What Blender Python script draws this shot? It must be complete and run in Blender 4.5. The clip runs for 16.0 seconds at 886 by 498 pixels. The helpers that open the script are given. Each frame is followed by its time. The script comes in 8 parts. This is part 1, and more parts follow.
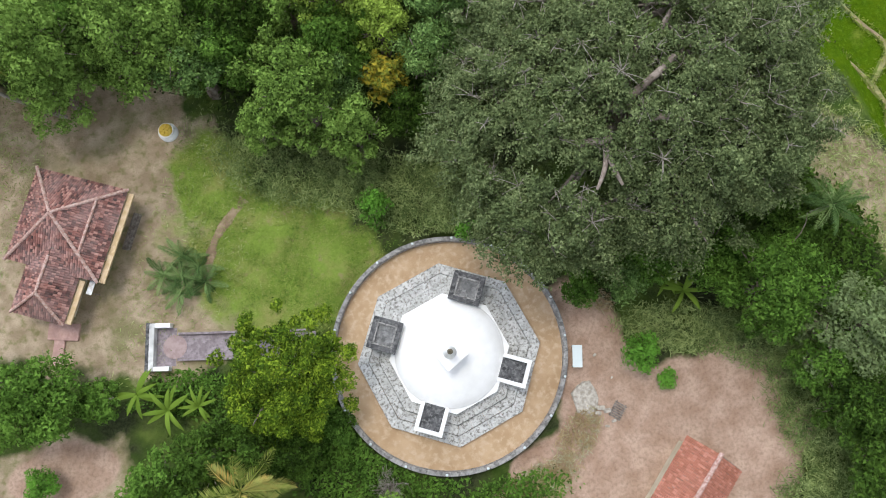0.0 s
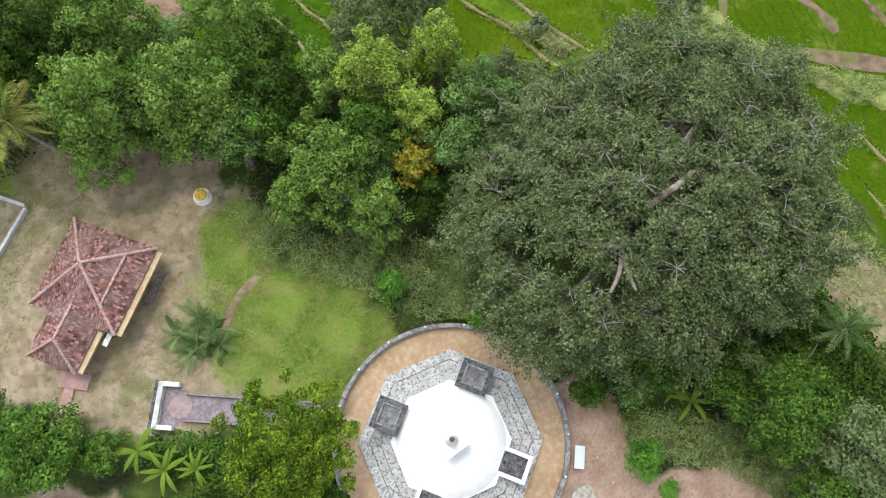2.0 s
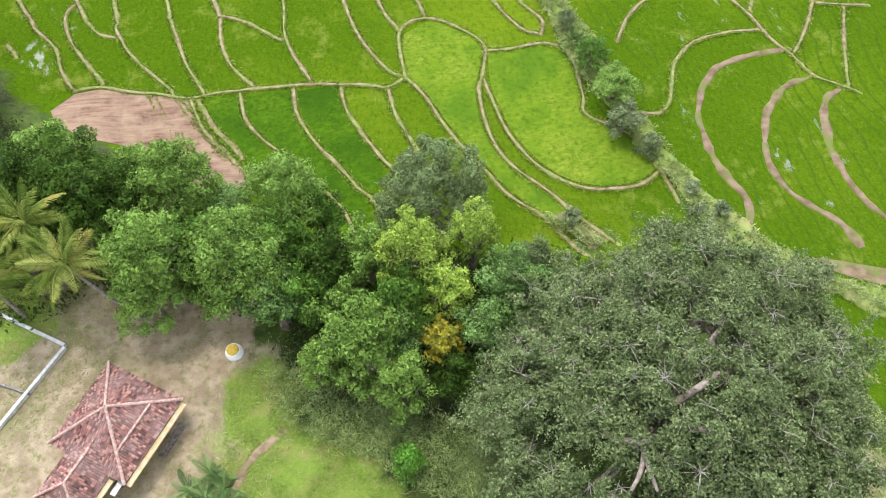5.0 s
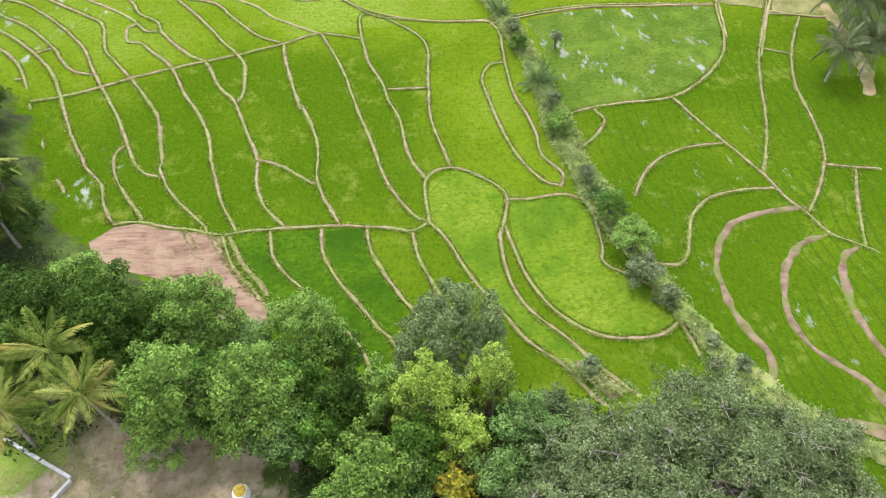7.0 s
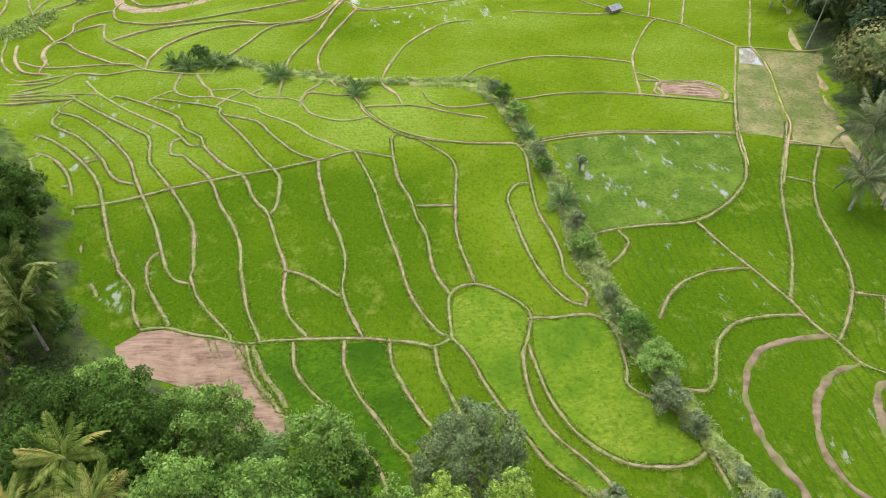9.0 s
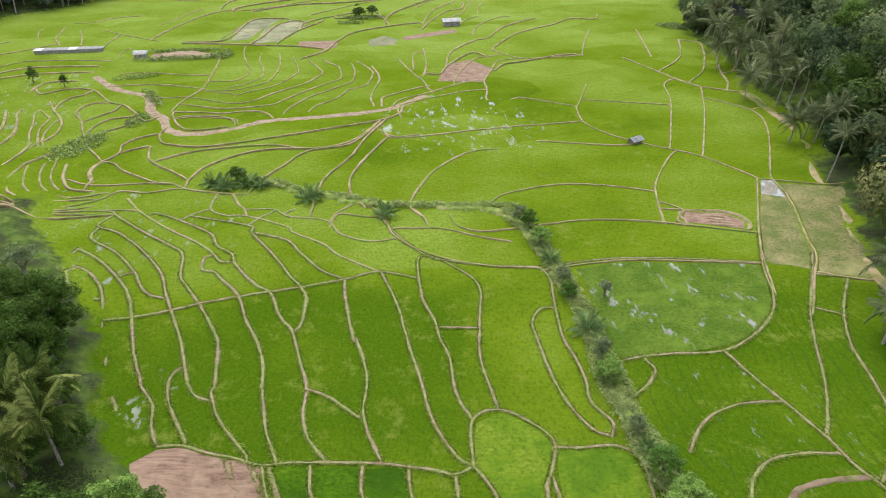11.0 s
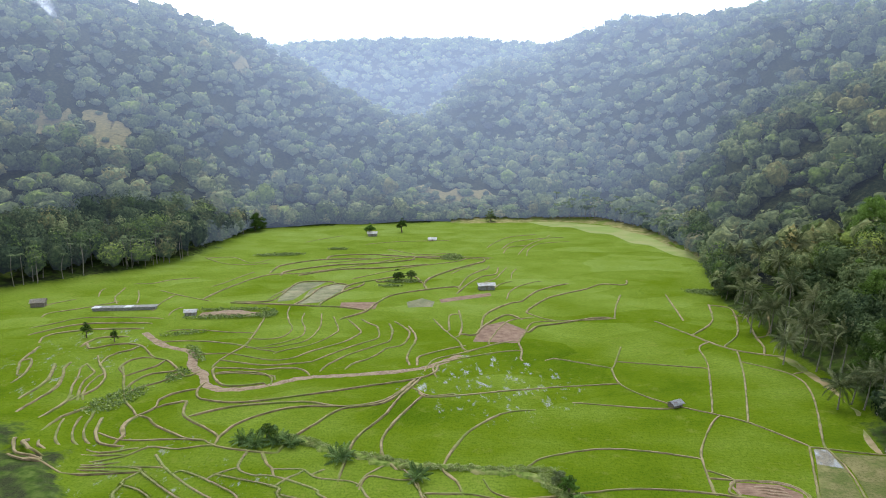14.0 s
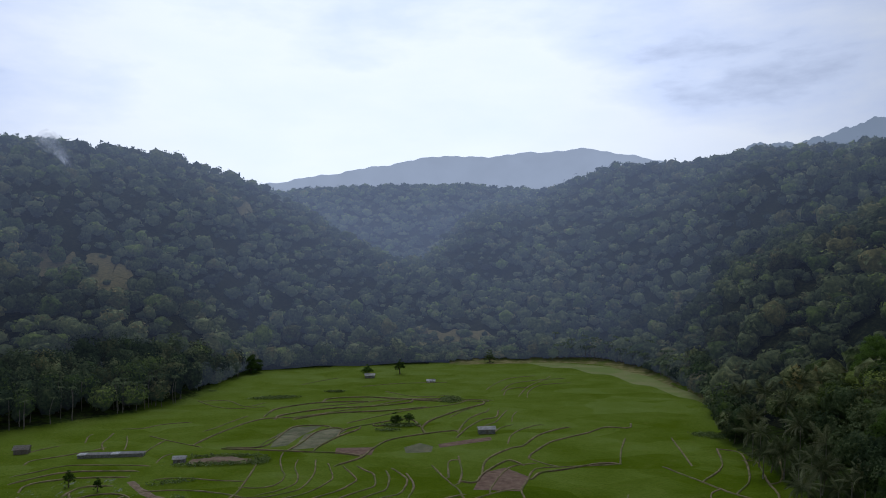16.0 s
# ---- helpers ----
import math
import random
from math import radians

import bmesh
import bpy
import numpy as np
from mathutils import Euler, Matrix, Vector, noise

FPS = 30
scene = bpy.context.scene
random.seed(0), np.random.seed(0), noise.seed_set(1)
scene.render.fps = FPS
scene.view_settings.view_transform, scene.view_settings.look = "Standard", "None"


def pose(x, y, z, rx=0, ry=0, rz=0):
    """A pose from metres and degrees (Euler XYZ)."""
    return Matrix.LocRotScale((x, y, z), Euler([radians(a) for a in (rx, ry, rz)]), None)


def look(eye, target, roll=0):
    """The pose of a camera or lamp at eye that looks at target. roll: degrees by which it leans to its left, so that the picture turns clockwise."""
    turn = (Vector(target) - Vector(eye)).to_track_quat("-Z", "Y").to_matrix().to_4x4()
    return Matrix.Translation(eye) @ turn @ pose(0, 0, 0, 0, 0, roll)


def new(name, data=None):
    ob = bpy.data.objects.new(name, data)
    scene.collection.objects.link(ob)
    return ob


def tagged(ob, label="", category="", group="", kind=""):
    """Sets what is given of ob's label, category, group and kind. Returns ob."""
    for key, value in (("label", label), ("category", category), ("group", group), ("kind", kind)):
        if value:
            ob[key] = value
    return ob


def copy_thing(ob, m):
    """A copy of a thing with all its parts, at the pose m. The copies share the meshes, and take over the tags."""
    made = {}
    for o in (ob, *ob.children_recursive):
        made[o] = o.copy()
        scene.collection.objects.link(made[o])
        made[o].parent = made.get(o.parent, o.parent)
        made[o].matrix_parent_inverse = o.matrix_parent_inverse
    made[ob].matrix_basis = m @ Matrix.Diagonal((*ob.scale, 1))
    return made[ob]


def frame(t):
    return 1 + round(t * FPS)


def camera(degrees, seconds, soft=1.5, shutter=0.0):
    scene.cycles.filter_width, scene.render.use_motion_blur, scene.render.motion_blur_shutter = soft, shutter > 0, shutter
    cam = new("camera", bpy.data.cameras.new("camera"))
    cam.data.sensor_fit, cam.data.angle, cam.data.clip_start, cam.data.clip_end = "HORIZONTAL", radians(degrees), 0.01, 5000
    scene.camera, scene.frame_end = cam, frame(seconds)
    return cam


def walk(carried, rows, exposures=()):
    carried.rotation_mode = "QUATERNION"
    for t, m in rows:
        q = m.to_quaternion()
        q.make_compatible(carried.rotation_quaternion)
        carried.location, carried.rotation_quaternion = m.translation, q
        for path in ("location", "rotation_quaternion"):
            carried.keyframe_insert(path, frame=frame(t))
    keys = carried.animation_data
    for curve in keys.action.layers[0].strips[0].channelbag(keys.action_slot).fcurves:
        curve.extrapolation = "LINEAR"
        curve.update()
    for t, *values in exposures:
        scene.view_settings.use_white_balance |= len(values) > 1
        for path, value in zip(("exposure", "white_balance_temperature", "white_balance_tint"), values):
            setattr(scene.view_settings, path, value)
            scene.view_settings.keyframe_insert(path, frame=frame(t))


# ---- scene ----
cam = camera(64.14, 16.0, 1.0)
PATH = [
    (0.0, (0.00, 0.00, 62.00, 9.50, -0.01, -21.80)),
    (0.5, (-0.01, -0.01, 62.34, 11.23, -0.03, -20.10)),
    (1.0, (-0.03, -0.02, 62.70, 12.90, -0.04, -18.66)),
    (1.5, (-0.01, -0.01, 62.99, 14.56, -0.01, -17.39)),
    (2.0, (-0.02, -0.02, 63.23, 16.25, 0.01, -16.14)),
    (2.5, (-0.03, -0.03, 63.54, 17.98, -0.00, -14.97)),
    (3.0, (-0.06, -0.01, 63.81, 19.96, -0.03, -14.00)),
    (3.5, (-0.03, -0.04, 64.04, 22.27, 0.05, -13.03)),
    (4.0, (-0.01, -0.06, 64.28, 24.68, 0.07, -12.13)),
    (6.5, (0.18, -0.04, 65.36, 38.41, 0.25, -8.50)),
    (7.0, (0.20, -0.04, 65.57, 41.13, 0.30, -7.84)),
    (7.5, (0.23, -0.04, 65.74, 43.65, 0.31, -7.13)),
    (8.0, (0.22, -0.00, 65.93, 45.94, 0.29, -6.46)),
    (10.5, (0.06, 0.17, 66.83, 56.92, 0.23, -3.36)),
    (11.0, (-0.04, 0.14, 66.90, 59.75, 0.14, -2.80)),
    (11.5, (-0.10, 0.15, 66.92, 62.92, 0.14, -2.24)),
    (12.0, (-0.19, 0.14, 66.97, 66.21, 0.06, -1.66)),
    (12.5, (-0.22, 0.17, 66.96, 69.75, 0.09, -1.07)),
    (13.0, (-0.24, 0.18, 66.97, 73.47, 0.07, -0.46)),
    (13.5, (-0.25, 0.18, 66.95, 77.15, 0.12, -0.02)),
    (14.0, (-0.25, 0.15, 66.94, 80.55, 0.18, 0.08)),
    (14.5, (-0.25, 0.13, 66.93, 83.58, 0.18, 0.05)),
    (15.0, (-0.25, 0.13, 66.93, 86.37, 0.29, -0.00)),
    (15.5, (-0.26, 0.13, 66.90, 89.12, 0.34, -0.04)),
    (16.0, (-0.29, 0.17, 66.85, 91.92, 0.40, -0.07)),
]
EXPOSURES = [(0.0, -0.43, 6500, 10), (2.0, -0.26, 6500, 10), (3.0, -0.08, 6500, 10), (4.0, 0.22, 6500, 10), (6.5, 0.32, 6550, 11), (8.0, 0.14, 6550, 11), (11.0, -0.18, 6550, 11), (11.5, -0.25, 6520, 10), (12.0, -0.12, 6500, 10), (13.0, -0.14, 6500, 10), (13.8, -0.45, 6350, 9), (14.5, -1.1, 6050, 8), (15.0, -1.62, 5800, 10), (15.5, -2.15, 5680, 10), (16.0, -2.62, 5850, 13)]
walk(cam, [(t, pose(*p)) for t, p in PATH], EXPOSURES)


# ---- world and sun: a bright overcast sky with drifting cloud ----
class Tree:
    """A small builder for node trees."""

    def __init__(self, tree):
        self.t = tree
        tree.nodes.clear()

    def n(self, kind, operation="", **links):
        node = self.t.nodes.new(kind)
        if operation:
            node.operation = operation
        for key, value in links.items():
            sock = node.inputs[int(key[1:])] if key[0] == "i" and key[1:].isdigit() else node.inputs[key.replace("_", " ")]
            if isinstance(value, bpy.types.NodeSocket):
                self.t.links.new(value, sock)
            else:
                sock.default_value = value
        return node

    def ramp(self, fac, stops):
        node = self.n("ShaderNodeValToRGB", i0=fac)
        el = node.color_ramp.elements
        while len(el) < len(stops):
            el.new(0.5)
        for e, (p, c) in zip(el, stops):
            e.position, e.color = p, (*c, 1)
        return node.outputs[0]

    def noise(self, scale, detail=4, vec=None, rough=0.55):
        links = {"Scale": scale, "Detail": detail, "Roughness": rough}
        if vec is not None:
            links["Vector"] = vec
        return self.n("ShaderNodeTexNoise", **links).outputs[0]

    def mix(self, fac, a, b, blend="MIX"):
        node = self.n("ShaderNodeMix")
        node.data_type, node.blend_type = "RGBA", blend
        for k, v in ((0, fac), (6, a), (7, b)):
            if isinstance(v, bpy.types.NodeSocket):
                self.t.links.new(v, node.inputs[k])
            else:
                node.inputs[k].default_value = (*v, 1) if isinstance(v, tuple) and len(v) == 3 else v
        return node.outputs[2]

    def math(self, op, a, b=0.0, clamp=False):
        node = self.n("ShaderNodeMath", op, i0=a, i1=b)
        node.use_clamp = clamp
        return node.outputs[0]

    def attribute(self, name):
        node = self.n("ShaderNodeAttribute")
        node.attribute_name = name
        return node.outputs[0]

    def maprange(self, v, a, b, c=0.0, d=1.0):
        return self.n("ShaderNodeMapRange", i0=v, i1=a, i2=b, i3=c, i4=d).outputs[0]


SUN_UP, SUN_TURN = 72.0, -12.0
world = bpy.data.worlds.new("overcast_sky")
scene.world = world
world.use_nodes = True
w = Tree(world.node_tree)
sky = w.n("ShaderNodeTexSky")
sky.sky_type, sky.sun_disc, sky.sun_elevation, sky.sun_rotation = "NISHITA", False, radians(SUN_UP), radians(SUN_TURN)
co = w.n("ShaderNodeTexCoord").outputs["Generated"]
sep = w.n("ShaderNodeSeparateXYZ", i0=co)
up = sep.outputs[2]
flat = w.n("ShaderNodeVectorMath", "MULTIPLY", i0=co, i1=(-1.0, 1.0, 3.2)).outputs[0]
cloud = w.noise(2.3, 7, flat, 0.58)
cloud2 = w.noise(1.1, 5, flat, 0.5)
lump = w.math("ADD", w.math("MULTIPLY", cloud, 0.55), w.math("MULTIPLY", cloud2, 0.45))
grey = w.ramp(lump, [(0.36, (0.40, 0.46, 0.60)), (0.45, (0.74, 0.82, 0.98)), (0.54, (0.92, 0.96, 1.0)), (0.72, (0.82, 0.89, 1.0))])
side = w.n("ShaderNodeVectorMath", "DOT_PRODUCT", i0=co, i1=(-0.10, 0.93, 0.35)).outputs["Value"]  # low sky ahead brightened to fit the camera's view
glow = w.math("ADD", w.maprange(up, 0.0, 0.5, 1.7, 1.2), w.maprange(side, 0.55, 0.97, 0.0, 5.4))
cl = w.n("ShaderNodeVectorMath", "SCALE", i0=grey, Scale=glow).outputs[0]
veil = w.n("ShaderNodeVectorMath", "SCALE", i0=sky.outputs[0], Scale=0.1).outputs[0]
both = w.mix(0.9, veil, cl)
bg = w.n("ShaderNodeBackground", Color=both, Strength=1.0)
w.n("ShaderNodeOutputWorld", Surface=bg.outputs[0])

sun = new("sun", bpy.data.lights.new("sun", "SUN"))
sun.data.energy, sun.data.angle, sun.data.color = 1.6, radians(14), (1.0, 0.94, 0.83)
sun.matrix_world = look((0, 0, 200), (200 * math.cos(radians(SUN_UP)) * -math.sin(radians(SUN_TURN)), 200 * math.cos(radians(SUN_UP)) * -math.cos(radians(SUN_TURN)), 200 - 200 * math.sin(radians(SUN_UP))))


# ---- materials ----
def surface(name, colour, rough=0.85, bump=None, bump_size=0.05, spec=0.3, metal=0.0, sheen=0.0):
    """colour(tree) gives a colour socket; bump(tree) a height socket."""
    m = bpy.data.materials.new(name)
    m.use_nodes = True
    t = Tree(m.node_tree)
    p = t.n("ShaderNodeBsdfPrincipled", Roughness=rough, Metallic=metal)
    p.inputs["Specular IOR Level"].default_value = spec
    p.inputs["Sheen Weight"].default_value = sheen
    c = colour(t) if callable(colour) else None
    if c is not None:
        t.t.links.new(c, p.inputs["Base Color"])
    else:
        p.inputs["Base Color"].default_value = (*colour, 1)
    if bump:
        b = t.n("ShaderNodeBump", Height=bump(t), Strength=0.6, Distance=bump_size)
        t.t.links.new(b.outputs[0], p.inputs["Normal"])
    t.n("ShaderNodeOutputMaterial", Surface=p.outputs[0])
    return m


def place(t):
    return t.n("ShaderNodeNewGeometry").outputs["Position"]


def grain(a, b, scale, c=None, scale2=None, low=0.38, high=0.62):
    """Two colours in a noise of one size, and a third in a noise of another."""

    def build(t):
        p = place(t)
        col = t.ramp(t.noise(scale, 5, p), [(low, a), (high, b)])
        if c:
            col = t.mix(t.ramp(t.noise(scale2, 5, p), [(0.48, (0, 0, 0)), (0.66, (1, 1, 1))]), col, c)
        return col

    return build


def bumps(scale, detail=5):
    return lambda t: t.noise(scale, detail, place(t))


def leafy(name, stops, through_light=0.1, rough=0.72, spec=0.07, patch=0.12, tint=(0.5, 0.5, 0.2), leaf_share=0.62, own_share=0.2):
    """Foliage: a colour for each leaf, in broad patches, with light shining through."""
    m = bpy.data.materials.new(name)
    m.use_nodes = True
    t = Tree(m.node_tree)
    geo = t.n("ShaderNodeNewGeometry")
    own = t.n("ShaderNodeObjectInfo").outputs["Random"]
    r = t.math("ADD", t.math("MULTIPLY", geo.outputs["Random Per Island"], leaf_share), t.math("MULTIPLY", own, own_share))
    r = t.math("ADD", r, t.math("MULTIPLY", t.math("SUBTRACT", t.noise(patch * 4, 3, geo.outputs["Position"]), 0.36), 0.95), True)
    col = t.ramp(r, stops)
    p = t.n("ShaderNodeBsdfPrincipled", Base_Color=col, Roughness=rough)
    p.inputs["Specular IOR Level"].default_value = spec
    tr = t.n("ShaderNodeBsdfTranslucent", Color=t.mix(0.5, col, tint, "MIX"))
    mixed = t.n("ShaderNodeMixShader", i0=through_light, i1=p.outputs[0], i2=tr.outputs[0])
    t.n("ShaderNodeOutputMaterial", Surface=mixed.outputs[0])
    return m


LEAF = {
    "broad": leafy("leaf_broad", [(0.1, (0.038, 0.071, 0.013)), (0.45, (0.138, 0.240, 0.044)), (0.8, (0.247, 0.396, 0.084))]),
    "lush": leafy("leaf_lush", [(0.1, (0.022, 0.052, 0.008)), (0.5, (0.084, 0.178, 0.026)), (0.85, (0.150, 0.285, 0.045))]),
    "fresh": leafy("leaf_fresh", [(0.1, (0.034, 0.075, 0.020)), (0.5, (0.125, 0.225, 0.060)), (0.85, (0.235, 0.37, 0.108))]),
    "lime": leafy("leaf_lime", [(0.1, (0.102, 0.148, 0.021)), (0.5, (0.270, 0.392, 0.062)), (0.85, (0.391, 0.534, 0.094))]),
    "golden": leafy("leaf_golden", [(0.1, (0.128, 0.176, 0.032)), (0.5, (0.223, 0.239, 0.032)), (0.85, (0.415, 0.319, 0.032))]),
    # Dark green leaves, darkened further to stand for shaded gaps in the grove.
    "dark": leafy("leaf_dark", [(0.1, (0.012, 0.028, 0.005)), (0.5, (0.045, 0.094, 0.013)), (0.85, (0.095, 0.18, 0.027))]),
    "ashen": leafy("leaf_ashen", [(0.1, (0.099, 0.134, 0.057)), (0.5, (0.147, 0.201, 0.085)), (0.85, (0.217, 0.295, 0.123))], 0.15),
    "olive": leafy("leaf_olive", [(0.1, (0.054, 0.08, 0.032)), (0.5, (0.130, 0.175, 0.070)), (0.85, (0.262, 0.322, 0.144))], 0.12),
    "rosette": leafy("leaf_rosette", [(0.1, (0.026, 0.062, 0.007)), (0.5, (0.105, 0.19, 0.016)), (0.85, (0.30, 0.42, 0.036))]),
    "bush": leafy("leaf_bush", [(0.1, (0.056, 0.133, 0.018)), (0.5, (0.133, 0.318, 0.042)), (0.85, (0.168, 0.399, 0.052))]),
    # Darker copy of palm for shade; its pale top tone stands for highlights.
    "shady_palm": leafy("leaf_shady_palm", [(0.15, (0.02, 0.046, 0.007)), (0.5, (0.075, 0.125, 0.02)), (0.85, (0.34, 0.38, 0.11))], leaf_share=0.3, own_share=0.55),
    # Undergrowth leaves darkened to stand for the shade below the trees.
    "shade": leafy("leaf_painted_shade", [(0.1, (0.018, 0.034, 0.007)), (0.5, (0.048, 0.086, 0.015)), (0.85, (0.085, 0.14, 0.026))]),
    "palm": leafy("leaf_palm", [(0.1, (0.07, 0.12, 0.018)), (0.45, (0.17, 0.24, 0.04)), (0.75, (0.4, 0.42, 0.12)), (0.95, (0.52, 0.36, 0.1))], leaf_share=0.3, own_share=0.55),
    "feather": leafy("leaf_feather", [(0.1, (0.035, 0.08, 0.025)), (0.5, (0.115, 0.205, 0.065)), (0.85, (0.26, 0.38, 0.14))], leaf_share=0.3, own_share=0.55),
    "banana": leafy("leaf_banana", [(0.1, (0.09, 0.155, 0.020)), (0.5, (0.14, 0.235, 0.029)), (0.85, (0.18, 0.28, 0.04))]),
    "sage": leafy("leaf_sage", [(0.1, (0.088, 0.132, 0.053)), (0.5, (0.176, 0.229, 0.106)), (0.85, (0.290, 0.334, 0.176))]),
    "fringe": leafy("leaf_fringe", [(0.1, (0.09, 0.155, 0.016)), (0.5, (0.16, 0.225, 0.03)), (0.85, (0.27, 0.31, 0.07))]),
    "silver": leafy("leaf_silver", [(0.1, (0.035, 0.058, 0.026)), (0.5, (0.12, 0.155, 0.07)), (0.85, (0.33, 0.35, 0.19))], leaf_share=0.3, own_share=0.55),
    "reed": leafy("leaf_reed", [(0.1, (0.179, 0.247, 0.063)), (0.5, (0.304, 0.378, 0.126)), (0.85, (0.473, 0.504, 0.242))]),
    "scrub": leafy("leaf_scrub", [(0.1, (0.06, 0.105, 0.03)), (0.5, (0.185, 0.26, 0.085)), (0.85, (0.40, 0.48, 0.19))]),
    "turf": leafy("leaf_turf", [(0.1, (0.075, 0.15, 0.018)), (0.5, (0.165, 0.275, 0.04)), (0.85, (0.35, 0.40, 0.115))], 0.06),
    "dry": leafy("leaf_dry", [(0.1, (0.290, 0.217, 0.116)), (0.5, (0.478, 0.362, 0.203)), (0.85, (0.500, 0.500, 0.348))]),
    "rim": leafy("leaf_rim", [(0.1, (0.03, 0.052, 0.024)), (0.5, (0.08, 0.115, 0.05)), (0.85, (0.2, 0.235, 0.1))], 0.15, 0.85, 0.06, 0.02),
}


def haze_painted(name, stops, near=0.29, beyond=0.74):
    """Rim woods and distant hills: leaf colours plus bluish haze painted in as emission."""
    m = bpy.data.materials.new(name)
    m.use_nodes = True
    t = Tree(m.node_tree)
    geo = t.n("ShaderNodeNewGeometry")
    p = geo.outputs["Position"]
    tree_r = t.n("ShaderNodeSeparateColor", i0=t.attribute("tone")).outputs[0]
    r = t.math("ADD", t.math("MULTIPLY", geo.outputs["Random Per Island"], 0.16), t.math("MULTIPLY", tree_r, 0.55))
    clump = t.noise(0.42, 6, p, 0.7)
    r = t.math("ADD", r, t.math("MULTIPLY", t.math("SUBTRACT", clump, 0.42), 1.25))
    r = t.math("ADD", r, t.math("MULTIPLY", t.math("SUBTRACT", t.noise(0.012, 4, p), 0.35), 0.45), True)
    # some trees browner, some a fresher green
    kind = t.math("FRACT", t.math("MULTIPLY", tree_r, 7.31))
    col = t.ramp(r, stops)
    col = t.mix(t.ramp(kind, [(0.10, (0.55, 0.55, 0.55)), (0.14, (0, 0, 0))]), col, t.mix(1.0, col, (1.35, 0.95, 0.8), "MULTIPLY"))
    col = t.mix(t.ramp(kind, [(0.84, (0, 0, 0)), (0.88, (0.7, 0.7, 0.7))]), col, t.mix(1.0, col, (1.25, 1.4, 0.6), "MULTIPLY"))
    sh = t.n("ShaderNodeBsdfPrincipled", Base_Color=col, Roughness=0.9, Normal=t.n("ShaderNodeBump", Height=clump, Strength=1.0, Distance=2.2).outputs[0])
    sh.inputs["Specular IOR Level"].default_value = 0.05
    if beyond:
        # Haze painted as a blue glow that strengthens with distance.
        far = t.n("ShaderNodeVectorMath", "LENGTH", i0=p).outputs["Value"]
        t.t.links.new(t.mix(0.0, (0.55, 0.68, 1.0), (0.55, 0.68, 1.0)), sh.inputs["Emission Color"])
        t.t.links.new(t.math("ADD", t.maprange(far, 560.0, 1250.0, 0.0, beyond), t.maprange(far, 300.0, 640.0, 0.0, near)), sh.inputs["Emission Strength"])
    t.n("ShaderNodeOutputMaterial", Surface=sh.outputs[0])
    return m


# Hill leaves, rim leaves and forest floor all carry the painted haze glow.
LEAF["hill"] = haze_painted("leaf_hill", [(0.1, (0.026, 0.042, 0.022)), (0.4, (0.11, 0.145, 0.066)), (0.7, (0.24, 0.28, 0.115)), (0.95, (0.46, 0.47, 0.2))])
LEAF["edge"] = haze_painted("leaf_edge", [(0.1, (0.022, 0.042, 0.02)), (0.4, (0.085, 0.13, 0.055)), (0.7, (0.2, 0.26, 0.105)), (0.95, (0.42, 0.45, 0.19))], 0.1, 0.25)
HILL_FLOOR = haze_painted("hill_floor", [(0.1, (0.016, 0.03, 0.014)), (0.6, (0.1, 0.125, 0.055))], 0.22)
BARK = surface("bark", grain((0.10, 0.075, 0.055), (0.26, 0.21, 0.17), 6.0, (0.33, 0.29, 0.25), 1.7), 0.9, bumps(9), 0.05)
PALE_BARK = surface("pale_bark", grain((0.26, 0.23, 0.2), (0.42, 0.38, 0.34), 5.0, (0.2, 0.17, 0.14), 2.0), 0.9, bumps(9), 0.04)
LIMB_BARK = surface("limb_bark", grain((0.22, 0.175, 0.145), (0.38, 0.32, 0.28), 3.0, (0.16, 0.13, 0.11), 1.2), 0.9, bumps(7), 0.05)
WHITE = surface("white_paint", grain((0.9, 0.9, 0.9), (0.94, 0.94, 0.94), 1.4, (0.88, 0.88, 0.88), 0.9), 0.6, bumps(20), 0.004)
WHITE_STAIN = surface("stained_white_paint", grain((0.84, 0.84, 0.84), (0.92, 0.92, 0.92), 1.4, (0.5, 0.5, 0.5), 1.3), 0.65, bumps(20), 0.005)
WHITE_WORN = surface("worn_white_paint", grain((0.6, 0.6, 0.59), (0.82, 0.82, 0.82), 2.2, (0.42, 0.42, 0.42), 1.1), 0.7, bumps(20), 0.006)
STAINED = surface("stained_cement", grain((0.045, 0.045, 0.048), (0.12, 0.12, 0.125), 1.6, (0.2, 0.2, 0.2), 4.0), 0.9, bumps(14), 0.01)
CEMENT = surface("grey_cement", grain((0.24, 0.235, 0.23), (0.42, 0.41, 0.40), 2.0, (0.15, 0.145, 0.14), 3.1), 0.9, bumps(16), 0.012)
SLAB = surface("blotched_stone", grain((0.5, 0.5, 0.49), (0.66, 0.66, 0.65), 1.3, (0.2, 0.19, 0.17), 4.6), 0.9, bumps(9), 0.02)
MAUVE = surface("mauve_cement", grain((0.24, 0.2, 0.215), (0.36, 0.31, 0.33), 1.8, (0.2, 0.17, 0.18), 4.0), 0.85, bumps(12), 0.012)
SAND = surface("yellow_sand", grain((0.46, 0.31, 0.18), (0.56, 0.395, 0.25), 0.5, (0.6, 0.45, 0.31), 2.2), 0.95, bumps(7), 0.05)
ORANGE = surface("orange_board", grain((0.56, 0.4, 0.22), (0.68, 0.52, 0.34), 2.0), 0.7, bumps(20), 0.004)
PINK = surface("pink_cement", grain((0.52, 0.32, 0.29), (0.64, 0.43, 0.39), 2.6, (0.44, 0.28, 0.25), 1.0), 0.85, bumps(12), 0.01)
PLASTER = surface("cream_plaster", grain((0.55, 0.48, 0.36), (0.66, 0.6, 0.48), 0.9), 0.9, bumps(14), 0.006)
